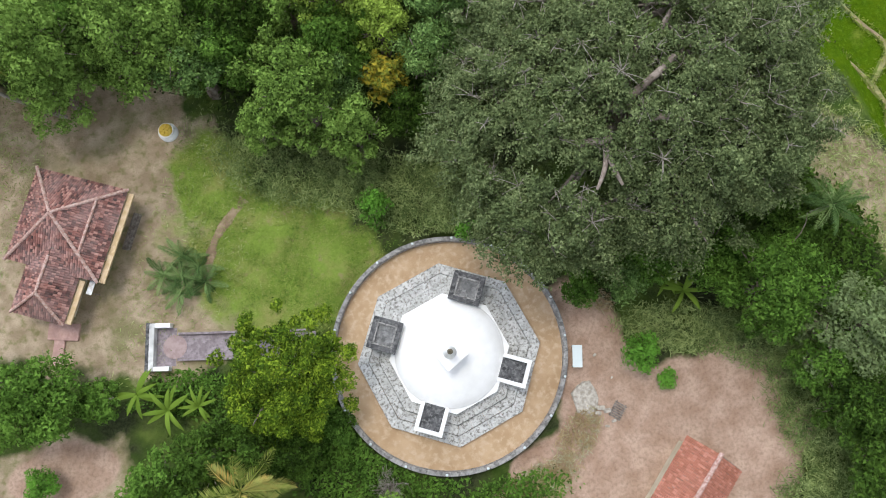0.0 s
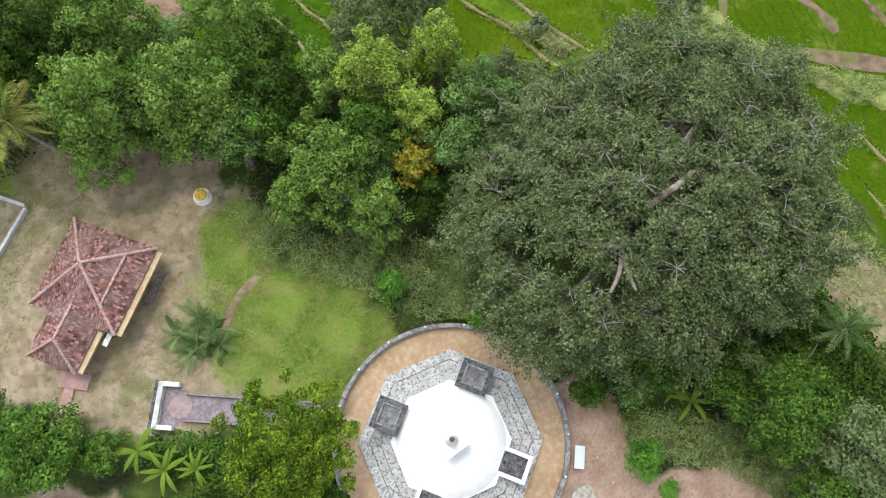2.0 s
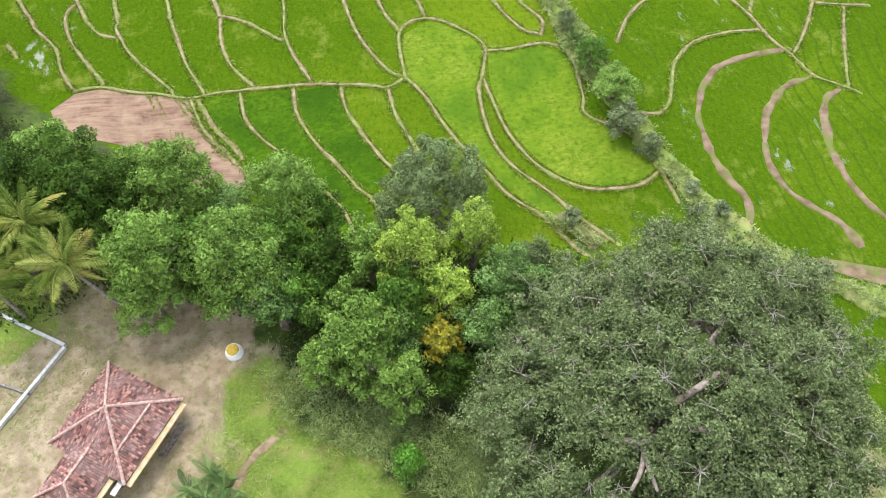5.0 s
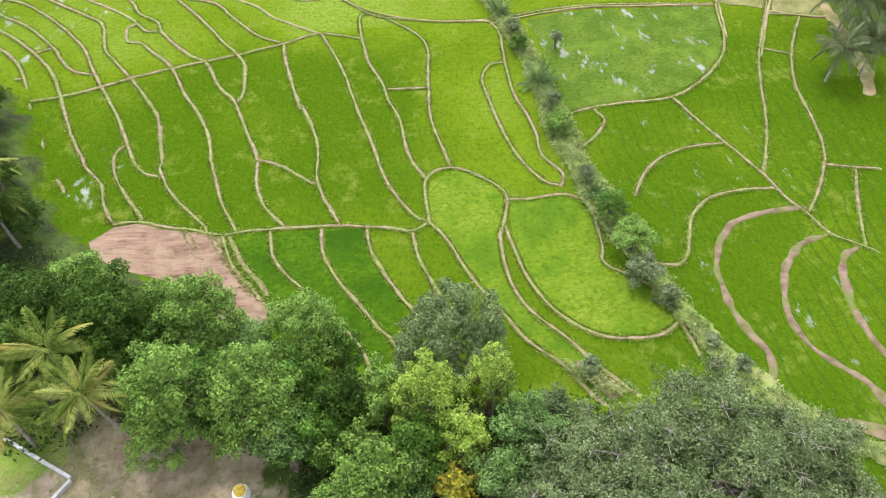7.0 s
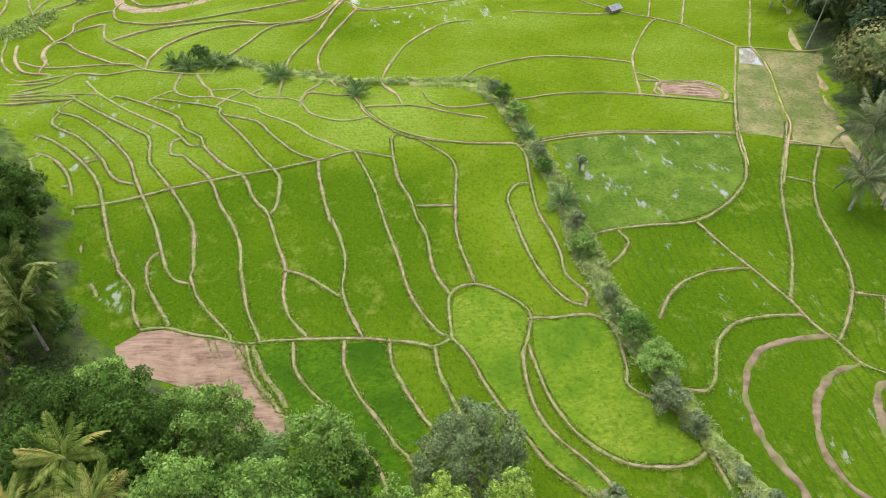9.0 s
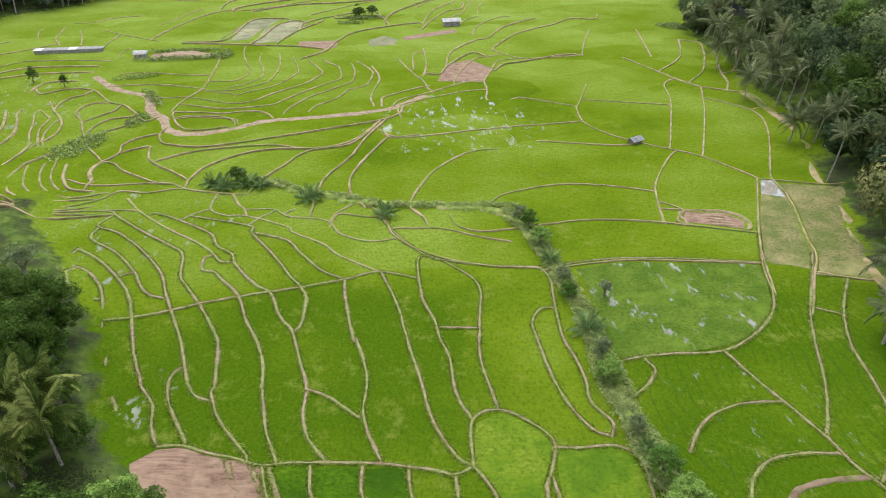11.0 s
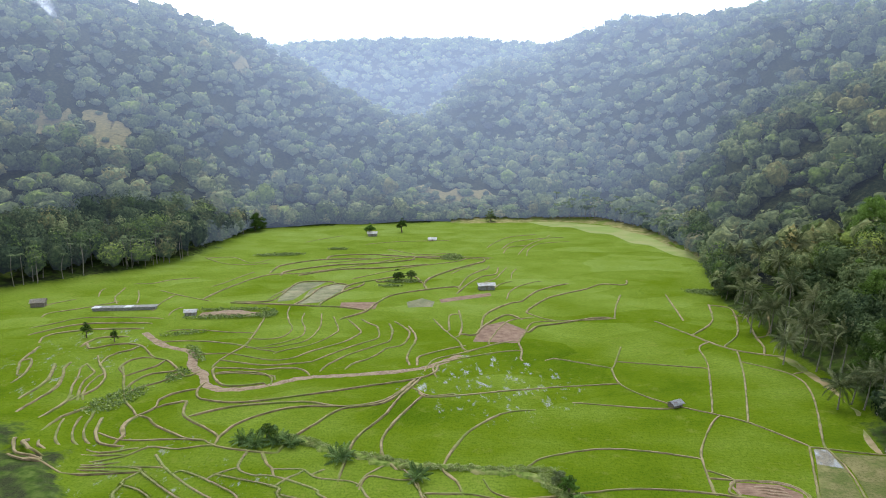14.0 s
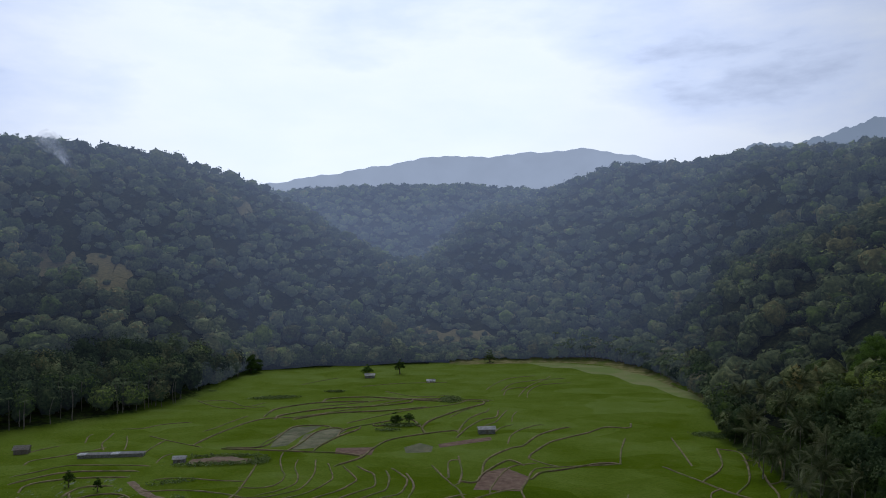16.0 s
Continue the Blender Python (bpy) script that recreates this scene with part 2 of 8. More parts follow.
TIMBER = surface("weathered_timber", grain((0.16, 0.13, 0.11), (0.32, 0.28, 0.25), 4.0), 0.85, bumps(20), 0.008)
TIN = surface("zinc_sheet", grain((0.5, 0.52, 0.54), (0.68, 0.7, 0.72), 0.8, (0.4, 0.34, 0.3), 1.7), 0.45, bumps(5), 0.02, 0.5, 0.35)
GOLD = surface("yellow_paint", grain((0.62, 0.42, 0.05), (0.75, 0.55, 0.1), 4.0), 0.5)
BRASS = surface("dull_brass", grain((0.2, 0.17, 0.12), (0.32, 0.27, 0.18), 8.0), 0.45, None, 0.01, 0.5, 0.7)
PLASTIC = surface("white_plastic", (0.74, 0.82, 0.84), 0.45)
STONE = surface("pale_rubble", grain((0.36, 0.32, 0.27), (0.6, 0.56, 0.5), 3.0), 0.95, bumps(8), 0.03)
DRY_GRASS = surface("dry_grass", grain((0.22, 0.22, 0.075), (0.4, 0.36, 0.17), 0.25, (0.2, 0.26, 0.06), 0.08), 0.95, bumps(2), 0.1, 0.0)
PATH_EARTH = surface("trodden_earth", grain((0.21, 0.145, 0.09), (0.34, 0.25, 0.165), 0.5, (0.4, 0.3, 0.205), 1.6), 0.95, bumps(4), 0.06)
# Grass-patched side earth, darker than the top to paint the bank's shadowed face.
TERRACE_SHADE_SIDE = surface("terrace_shade_side", grain((0.13, 0.105, 0.052), (0.29, 0.215, 0.125), 0.5, (0.14, 0.19, 0.035), 0.1), 0.95, bumps(3), 0.1)
BUND_EARTH = surface("bund_earth", lambda t: t.mix(t.ramp(t.noise(0.16, 5, place(t)), [(0.40, (0, 0, 0)), (0.6, (0.8, 0.8, 0.8))]), t.ramp(t.noise(1.2, 6, place(t)), [(0.35, (0.19, 0.135, 0.08)), (0.65, (0.38, 0.285, 0.19))]), t.ramp(t.noise(2.0, 5, place(t)), [(0.4, (0.13, 0.2, 0.03)), (0.6, (0.3, 0.32, 0.11))])), 0.95, bumps(5), 0.08)


def tile_colour(light):
    def build(t):
        geo = t.n("ShaderNodeNewGeometry")
        c = t.ramp(geo.outputs["Random Per Island"], [(0.0, (0.06, 0.04, 0.038)), (0.3, (0.17, 0.08, 0.07)), (0.7, (0.33, 0.15, 0.125)), (1.0, (0.55, 0.31, 0.26))])
        age = t.ramp(t.noise(0.55, 5, geo.outputs["Position"]), [(0.4, (0, 0, 0)), (0.62, (1, 1, 1))])
        return t.mix(t.math("MULTIPLY", age, light), c, (0.36, 0.25, 0.235))

    return build


TILES = surface("old_roof_tile", tile_colour(0.55), 0.85, bumps(12), 0.01)
NEW_TILES = surface("red_roof_tile", lambda t: t.mix(0.55, tile_colour(0.3)(t), (0.55, 0.2, 0.12)), 0.8, bumps(12), 0.01)
RIDGE = surface("ridge_tile", grain((0.42, 0.24, 0.2), (0.56, 0.38, 0.33), 3.0, (0.64, 0.5, 0.46), 6.0), 0.85, bumps(12), 0.01)
CEMENT_DARK = surface("dark_cement", grain((0.12, 0.12, 0.122), (0.2, 0.2, 0.2), 2.0, (0.28, 0.28, 0.28), 3.0), 0.9, bumps(14), 0.01)
MOON = surface("rosy_cement", grain((0.33, 0.24, 0.235), (0.42, 0.32, 0.31), 2.6), 0.85, bumps(12), 0.01)
DRY_BANK = surface("bank_grass", grain((0.12, 0.19, 0.035), (0.27, 0.34, 0.09), 0.9, (0.34, 0.33, 0.14), 0.4), 0.95, bumps(3), 0.12, 0.0)
VERGE = surface("bund_grass", grain((0.06, 0.11, 0.012), (0.15, 0.2, 0.035), 1.5, (0.24, 0.23, 0.08), 0.7), 0.95, bumps(4), 0.1)
BANK_EARTH = surface("terrace_bank", grain((0.2, 0.18, 0.065), (0.39, 0.3, 0.17), 0.3, (0.17, 0.23, 0.04), 0.06, 0.38, 0.58), 0.95, bumps(3), 0.1)


# ---- helpers for meshes ----
def mesh_object(name, verts, faces, material, parent=None, label="", smooth=False):
    """One mesh object from an array of corners and an array of faces (all with as many corners)."""
    me = bpy.data.meshes.new(name)
    verts, faces = np.asarray(verts, np.float32), np.asarray(faces, np.int32)
    k = faces.shape[1]
    me.vertices.add(len(verts))
    me.vertices.foreach_set("co", verts.ravel())
    me.loops.add(faces.size)
    me.loops.foreach_set("vertex_index", faces.ravel())
    me.polygons.add(len(faces))
    me.polygons.foreach_set("loop_start", np.arange(0, faces.size, k, dtype=np.int32))
    me.polygons.foreach_set("loop_total", np.full(len(faces), k, np.int32))
    if smooth:
        me.polygons.foreach_set("use_smooth", np.ones(len(faces), bool))
    me.update(calc_edges=True)
    me.materials.append(material)
    ob = new(name, me)
    ob.parent = parent
    return tagged(ob, label)


def part(name, bm, material, parent=None, label=""):
    me = bpy.data.meshes.new(name)
    bm.to_mesh(me)
    bm.free()
    me.materials.append(material)
    ob = new(name, me)
    ob.parent = parent
    return tagged(ob, label)


def thing(name, x, y, z=0.0, turn=0.0, label="", category="", group="", kind=""):
    ob = new(name)
    ob.matrix_basis = pose(x, y, z, 0, 0, turn)
    return tagged(ob, label, category, group, kind)


def box(bm, x0, x1, y0, y1, z0, z1, bevel=0.0):
    v = bmesh.ops.create_cube(bm, size=1.0)["verts"]
    for a in v:
        a.co = ((x0 + x1) / 2 + a.co.x * (x1 - x0), (y0 + y1) / 2 + a.co.y * (y1 - y0), (z0 + z1) / 2 + a.co.z * (z1 - z0))
    if bevel:
        bmesh.ops.bevel(bm, geom=list({e for a in v for e in a.link_edges}), offset=bevel, segments=1, affect="EDGES")


def boxed(name, dims, material, parent, label="", bevel=0.0):
    bm = bmesh.new()
    box(bm, *dims, bevel)
    return part(name, bm, material, parent, label)


def prism(bm, n, r0, r1, z0, z1, turn=0.0, cap=True):
    """An upright n-sided frustum; r0, r1 are the distances of its corners below and above."""
    ring = lambda r, z: [bm.verts.new((r * math.cos(turn + 2 * math.pi * k / n), r * math.sin(turn + 2 * math.pi * k / n), z)) for k in range(n)]
    a, b = ring(r0, z0), ring(r1, z1)
    for k in range(n):
        bm.faces.new((a[k], a[(k + 1) % n], b[(k + 1) % n], b[k]))
    if cap:
        bm.faces.new(b)
        bm.faces.new(a[::-1])


def lathe(bm, profile, n=48):
    rings = [[bm.verts.new((r * math.cos(2 * math.pi * k / n), r * math.sin(2 * math.pi * k / n), z)) for k in range(n)] for r, z in profile]
    for a, b in zip(rings, rings[1:]):
        for k in range(n):
            f = bm.faces.new((a[k], a[(k + 1) % n], b[(k + 1) % n], b[k]))
            f.smooth = True
    bm.faces.new(rings[-1])


def tube_arrays(points, radii, n=8):
    """Corners and quads of a tapered tube along points."""
    P = np.asarray(points, float)
    d = np.gradient(P, axis=0)
    d /= np.linalg.norm(d, axis=1)[:, None] + 1e-9
    ref = np.where(np.abs(d[:, 2:3]) > 0.9, [[1.0, 0, 0]], [[0, 0, 1.0]])
    a = np.cross(d, ref)
    a /= np.linalg.norm(a, axis=1)[:, None] + 1e-9
    b = np.cross(d, a)
    th = np.arange(n) * 2 * np.pi / n
    V = P[:, None] + np.asarray(radii)[:, None, None] * (np.cos(th)[None, :, None] * a[:, None] + np.sin(th)[None, :, None] * b[:, None])
    m = len(P)
    i, k = np.meshgrid(np.arange(m - 1), np.arange(n), indexing="ij")
    F = np.stack([i * n + k, i * n + (k + 1) % n, (i + 1) * n + (k + 1) % n, (i + 1) * n + k], -1).reshape(-1, 4)
    return V.reshape(-1, 3), F


def joined(pieces):
    vs, fs, at = [], [], 0
    for v, f in pieces:
        vs.append(v)
        fs.append(f + at)
        at += len(v)
    return np.concatenate(vs), np.concatenate(fs)


def tubes(name, runs, material, parent=None, label="", n=8):
    return mesh_object(name, *joined([tube_arrays(p, r, n) for p, r in runs]), material, parent, label, True)


def leaves(centres, normals, length, width, rng, three=False):
    """Corners and quads of leaf-shaped rhombs round centres, facing normals."""
    m = len(centres)
    nn = normals / (np.linalg.norm(normals, axis=1)[:, None] + 1e-9)
    a = np.cross(nn, rng.normal(size=(m, 3)))
    a /= np.linalg.norm(a, axis=1)[:, None] + 1e-9
    b = np.cross(nn, a)
    L, W = np.broadcast_to(length, m)[:, None], np.broadcast_to(width, m)[:, None]
    if three:
        V = np.stack([centres - a * L * 0.45 - b * W * 0.4, centres + a * L * 0.55, centres - a * L * 0.2 + b * W * 0.6], 1)
        return V.reshape(-1, 3), np.arange(3 * m).reshape(-1, 3)
    V = np.stack([centres - a * L * 0.5, centres + b * W * 0.5 - nn * L * 0.08, centres + a * L * 0.5 - nn * L * 0.12, centres - b * W * 0.5 - nn * L * 0.08], 1)
    return V.reshape(-1, 3), np.arange(4 * m).reshape(-1, 4)


def cloud_of_leaves(lobes, count, size, rng, up=0.35, spread=0.75, shell=0.35, three=False):
    """Leaves strewn in the shells of ellipsoid lobes (x, y, z, rx, ry, rz)."""
    lobes = np.asarray(lobes, float)
    area = (lobes[:, 3] * lobes[:, 4]) ** 0.8
    pick = rng.choice(len(lobes), count, p=area / area.sum())
    d = rng.normal(size=(count, 3))
    d[:, 2] = np.abs(d[:, 2]) * 1.0 - 0.35 * rng.random(count)
    d /= np.linalg.norm(d, axis=1)[:, None]
    ph = rng.random(len(lobes))[pick] * 6.283
    th = np.arctan2(d[:, 1], d[:, 0])
    r = 1 - shell * rng.random(count) ** 1.4 + 0.1 * rng.normal(size=count) + 0.16 * np.sin(3 * th + ph) * np.cos(3 * d[:, 2] + ph) + 0.12 * np.sin(5 * th - 2 * ph + 5 * d[:, 2])
    c = lobes[pick, :3] + d * r[:, None] * lobes[pick, 3:]
    nrm = d + spread * rng.normal(size=(count, 3)) * 0.7 + np.array([0, 0, up])
    s = size * (0.65 + 0.7 * rng.random(count))
    return leaves(c, nrm, s * (1.3 if three else 1), s * (0.8 if three else 0.55), rng, three)


# ---- the lie of the land ----
UPLAND_X, UPLAND_Y = [-400, -90, -70, -52, -42, -14, 0, 22, 40, 45, 48], [330, 150, 125, 97, 72, 49, 41.5, 35.5, 33, 12, -200]
RIM_AZ = [-180, -90, -60, -45, -36, -32, -27, -21, -18, -15.3, -13.5, -2, 4, 12.4, 16.2, 20.3, 21.8, 25.5, 30, 33, 34, 36, 38, 40, 44, 60, 90, 180]
RIM_R = [420, 330, 330, 350, 362, 369, 383, 404, 453, 522, 532, 546, 560, 566, 510, 399, 310, 249, 216, 181, 171, 155, 138, 129, 123, 130, 300, 420]
RIDGE_AZ = [-180, -70, -32, -27, -21.5, -17, -14, -8.5, -4, -1.5, 0.5, 3, 7.5, 9, 14, 19.5, 24, 32, 70, 180]
RIDGE_R = [900, 900, 950, 960, 1000, 1040, 1080, 1000, 900, 900, 1060, 1180, 1220, 1180, 1150, 1100, 1000, 900, 900, 900]
RIDGE_Z = [30, 150, 220, 222, 222, 206, 191, 124, 82, 78, 118, 170, 194, 203, 232, 222, 219, 202, 150, 30]
BACK_AZ, BACK_Z = [-180, -30, -14, -5, 2, 8, 14, 30, 180], [20, 120, 246, 262, 262, 248, 218, 120, 20]


def ease(v, a, b):
    s = np.clip((v - a) / (b - a), 0, 1)
    return s * s * (3 - 2 * s)


def wobble(x, y, size, seed=0.0):
    """A cheap smooth noise of about that size, between -1 and 1."""
    u, v = x / size * 6.28, y / size * 6.28
    return (np.sin(u + 1.3 * np.sin(0.7 * v + seed)) + np.sin(0.83 * v + 1.7 * np.sin(0.61 * u + 2 * seed) + 1) + np.sin(0.71 * (u + v) + seed * 3)) / 3


def slope_foot(az):
    """Where the slopes with painted haze begin: behind the near woods, or at the rim where that is far off."""
    rim = np.interp(az, RIM_AZ, RIM_R)
    return np.maximum(rim + 5 + 40 * np.clip((470 - rim) / 60, 0, 1), 290)


def upland(x, y):
    """1 on the temple's rise and the groves round it, 0 in the paddies."""
    return ease(np.interp(x, UPLAND_X, UPLAND_Y) - y, -1.0, 7.0)


def land(x, y):
    x, y = np.asarray(x, float), np.asarray(y, float)
    r, az = np.hypot(x, y), np.degrees(np.arctan2(x, y))
    rim = np.interp(az, RIM_AZ, RIM_R)
    z = -3 + 3 * upland(x, y)
    ridge, top = np.interp(az, RIDGE_AZ, RIDGE_R), np.interp(az, RIDGE_AZ, RIDGE_Z)
    s = np.clip((r - rim) / (ridge - rim), 0, 1)
    near = top * (0.35 * s + 0.65 * s * s * (3 - 2 * s)) * (1 - 0.55 * ease(r, ridge, ridge + 700))
    back = np.interp(az, BACK_AZ, BACK_Z) * ease(r, 760, 1650) * (1 - 0.6 * ease(r, 1700, 2600))
    spur = 2 * np.exp(-(((az + 28) / 9) ** 2) - ((r - 455) / 70) ** 2) + 8 * np.exp(-(((az - 30) / 7) ** 2) - ((r - 290) / 60) ** 2)
    hills = spur * ease(r, rim, rim + 50) + np.maximum(near, back) + 10 * wobble(x, y, 260, 1.0) * np.sin(np.pi * s) + 4 * wobble(x, y, 90, 2.0) * np.sin(np.pi * s)
    front = np.abs(az) < 80
    return z + np.where(r > rim, np.maximum(hills, 0) * np.where(front, 1, 0.5), 0)


def blot(x, y, cx, cy, rx, ry, turn=0.0, soft=0.25):
    """1 inside an ellipse, 0 outside, with an uneven edge."""
    c, s = math.cos(radians(turn)), math.sin(radians(turn))
    u, v = ((x - cx) * c + (y - cy) * s) / rx, (-(x - cx) * s + (y - cy) * c) / ry
    return ease(np.hypot(u, v) + 0.13 * wobble(x, y, 5.0, 3.0), 1 + soft, 1 - soft)


def axis_steps(runs):
    out = [runs[0][0]]
    for start, stop, step in runs:
        out += list(np.arange(start + step, stop + step * 0.5, step))
    return np.array(out)


XS = axis_steps([(-4600, -1400, 200), (-1400, -420, 35), (-420, -120, 15), (-120, -40, 4), (-40, 44, 0.8), (44, 124, 4), (124, 424, 15), (424, 1404, 35), (1404, 4604, 200)])
YS = axis_steps([(-4600, -600, 250), (-600, -100, 50), (-100, -24, 4), (-24, 56, 0.8), (56, 136, 1.6), (136, 600, 16), (600, 1800, 30), (1800, 4600, 140)])
GX, GY = np.meshgrid(XS, YS)
GZ = land(GX, GY)
foot = slope_foot(np.degrees(np.arctan2(GX, GY)))
GZ = GZ - 7 * ease(np.hypot(GX, GY), foot, foot + 20) * (np.abs(np.degrees(np.arctan2(GX, GY))) < 62)
near_temple = (np.hypot(GX - 1, GY - 1) > 11) & (np.hypot(GX, GY) < 120)
GZ = GZ + upland(GX, GY) * np.where(near_temple, 0.10 * wobble(GX, GY, 7, 1) + 0.05 * wobble(GX, GY, 2.6, 2), 0) - 0.15 * (np.hypot(GX - 1.1, GY - 0.9) < 11.5)
nx, ny = len(XS), len(YS)
jj, ii = np.meshgrid(np.arange(ny - 1), np.arange(nx - 1), indexing="ij")
GF = np.stack([jj * nx + ii, jj * nx + ii + 1, (jj + 1) * nx + ii + 1, (jj + 1) * nx + ii], -1).reshape(-1, 4)

# land cover: paddy, bare soil, dry sandy ground / lawn, reddish yard, hill grass
paddy = (1 - upland(GX, GY)) * (np.hypot(GX, GY) < np.interp(np.degrees(np.arctan2(GX, GY)), RIM_AZ, RIM_R) + 4)
dry = np.maximum.reduce([blot(GX, GY, -24, 22, 13, 12, 30), blot(GX, GY, -34, 28, 12, 12), blot(GX, GY, -20, 12, 6, 5), blot(GX, GY, -36, 2, 9, 5), blot(GX, GY, -20, 32, 7, 4.5), blot(GX, GY, 41.0, 1.5, 3.4, 7.0, 8, 0.5)])
soil = np.maximum.reduce([blot(GX, GY, -33, 3.6, 4.6, 2.6, -8), blot(GX, GY, 10.5, -14, 4.5, 4), blot(GX, GY, 19.5, -14, 8, 7.5, 20), blot(GX, GY, 12, -3, 4, 6), blot(GX, GY, 5, -12, 6, 3, 20), blot(GX, GY, 13, -9, 5, 4), blot(GX, GY, -24, 40, 4, 1.5, -20)])
lawn = np.maximum.reduce([blot(GX, GY, -9.5, 14.0, 8.6, 6.4, -35, 0.5), blot(GX, GY, -13.2, 23.2, 3.6, 4.6, 10, 0.6), 0.5 * blot(GX, GY, -17.5, 19, 3.0, 4.0, 0, 0.7), blot(GX, GY, -38, 36, 5, 4)])
meadow = np.maximum.reduce([blot(GX, GY, 150, 450, 12, 60, 12), blot(GX, GY, 90, 556, 50, 10)])


def cover_layer(me, name, *channels):
    at = me.color_attributes.new(name, "FLOAT_COLOR", "POINT")
    data = np.ones((nx * ny, 4), np.float32)
    for k, ch in enumerate(channels):
        data[:, k] = ch.ravel()
    at.data.foreach_set("color", data.ravel())


def ground_material():
    m = bpy.data.materials.new("land")
    m.use_nodes = True
    t = Tree(m.node_tree)
    p = place(t)
    one = t.n("ShaderNodeSeparateColor", i0=t.attribute("cover"))
    two = t.n("ShaderNodeSeparateColor", i0=t.attribute("cover_too"))
    fine, mid, wide = t.noise(3.5, 7, p, 0.65), t.noise(0.5, 6, p), t.noise(0.03, 4, p)
    rows = t.n("ShaderNodeTexNoise", Vector=t.n("ShaderNodeMapping", Vector=p, Rotation=(0, 0, 0.35), Scale=(0.6, 1.6, 1)).outputs[0], Scale=1.0, Detail=8.0, Roughness=0.68).outputs[0]

    def edge(v):
        return t.maprange(t.math("ADD", v, t.math("MULTIPLY", t.math("SUBTRACT", mid, 0.5), 0.9)), 0.35, 0.65)

    litter = t.ramp(fine, [(0.35, (0.028, 0.04, 0.018)), (0.65, (0.075, 0.085, 0.04))])
    weeds = t.ramp(mid, [(0.35, (0.05, 0.09, 0.018)), (0.65, (0.12, 0.165, 0.04))])
    col = t.mix(t.ramp(t.noise(0.2, 4, p), [(0.42, (0, 0, 0)), (0.58, (1, 1, 1))]), litter, weeds)
    grass = t.mix(t.ramp(fine, [(0.3, (0.2, 0.2, 0.2)), (0.7, (0.8, 0.8, 0.8))]), (0.14, 0.22, 0.035), (0.28, 0.39, 0.075))
    grass = t.mix(t.ramp(t.noise(0.35, 5, p), [(0.46, (0, 0, 0)), (0.64, (0.6, 0.6, 0.6))]), grass, (0.33, 0.29, 0.12))
    sandy = t.mix(t.ramp(mid, [(0.4, (0, 0, 0)), (0.62, (1, 1, 1))]), (0.33, 0.256, 0.172), (0.52, 0.414, 0.3))
    sandy = t.mix(t.ramp(t.noise(1.3, 5, p), [(0.5, (0, 0, 0)), (0.68, (0.8, 0.8, 0.8))]), sandy, (0.19, 0.2, 0.075))
    sandy = t.mix(t.ramp(t.noise(9.0, 6, p, 0.7), [(0.5, (0, 0, 0)), (0.66, (0.5, 0.5, 0.5))]), sandy, (0.27, 0.205, 0.13))
    sandy = t.mix(t.ramp(t.noise(0.17, 5, p), [(0.5, (0, 0, 0)), (0.62, (0.6, 0.6, 0.6))]), sandy, (0.2, 0.21, 0.085))
    grass = t.mix(t.ramp(t.noise(0.8, 6, p, 0.7), [(0.56, (0, 0, 0)), (0.68, (0.7, 0.7, 0.7))]), grass, (0.33, 0.25, 0.15))
    red = t.mix(t.ramp(mid, [(0.35, (0, 0, 0)), (0.65, (1, 1, 1))]), (0.42, 0.28, 0.205), (0.58, 0.42, 0.33))
    red = t.mix(t.ramp(fine, [(0.45, (0, 0, 0)), (0.75, (0.6, 0.6, 0.6))]), red, (0.19, 0.125, 0.085))
    tone = t.n("ShaderNodeSeparateColor", i0=t.attribute("rice"))
    wide = t.math("ADD", t.math("MULTIPLY", tone.outputs[0], 0.5), t.math("MULTIPLY", t.noise(0.06, 4, p), 0.5))
    plots = t.n("ShaderNodeTexVoronoi", Vector=t.n("ShaderNodeVectorMath", "ADD", i0=t.n("ShaderNodeMapping", Vector=p, Rotation=(0, 0, 0.2), Scale=(0.03, 0.06, 0.0)).outputs[0], i1=t.n("ShaderNodeVectorMath", "SCALE", i0=t.n("ShaderNodeTexNoise", Vector=p, Scale=0.03).outputs[1], Scale=0.8).outputs[0]).outputs[0], Scale=1.0).outputs["Color"]
    wide = t.math("ADD", wide, t.math("MULTIPLY", t.math("SUBTRACT", t.n("ShaderNodeSeparateColor", i0=plots).outputs[0], 0.5), t.maprange(t.n("ShaderNodeSeparateXYZ", i0=p).outputs[1], 130.0, 200.0, 0.0, 0.2)))
    # Lighter stops carry more blue: distance haze put into the far rice's colour.
    rice = t.ramp(wide, [(0.25, (0.066, 0.118, 0.004)), (0.5, (0.148, 0.208, 0.011)), (0.75, (0.238, 0.318, 0.048)), (0.95, (0.305, 0.395, 0.1))])
    rice = t.mix(t.ramp(rows, [(0.36, (0.8, 0.8, 0.8)), (0.62, (0, 0, 0))]), rice, t.mix(0.5, rice, (0.04, 0.11, 0.006)))
    rice = t.mix(t.ramp(fine, [(0.5, (0, 0, 0)), (0.75, (0.4, 0.4, 0.4))]), rice, (0.17, 0.25, 0.03))
    rice = t.mix(t.ramp(t.noise(0.22, 6, p, 0.7), [(0.56, (0, 0, 0)), (0.7, (0.55, 0.55, 0.55))]), rice, (0.22, 0.25, 0.045))
    drills = t.n("ShaderNodeTexWave", Vector=t.n("ShaderNodeVectorMath", "ADD", i0=p, i1=t.n("ShaderNodeVectorMath", "SCALE", i0=t.n("ShaderNodeTexNoise", Vector=p, Scale=0.06, Detail=2.0).outputs[1], Scale=9.0).outputs[0]).outputs[0], Scale=0.17, Distortion=2.5, Detail=3.0).outputs[1]
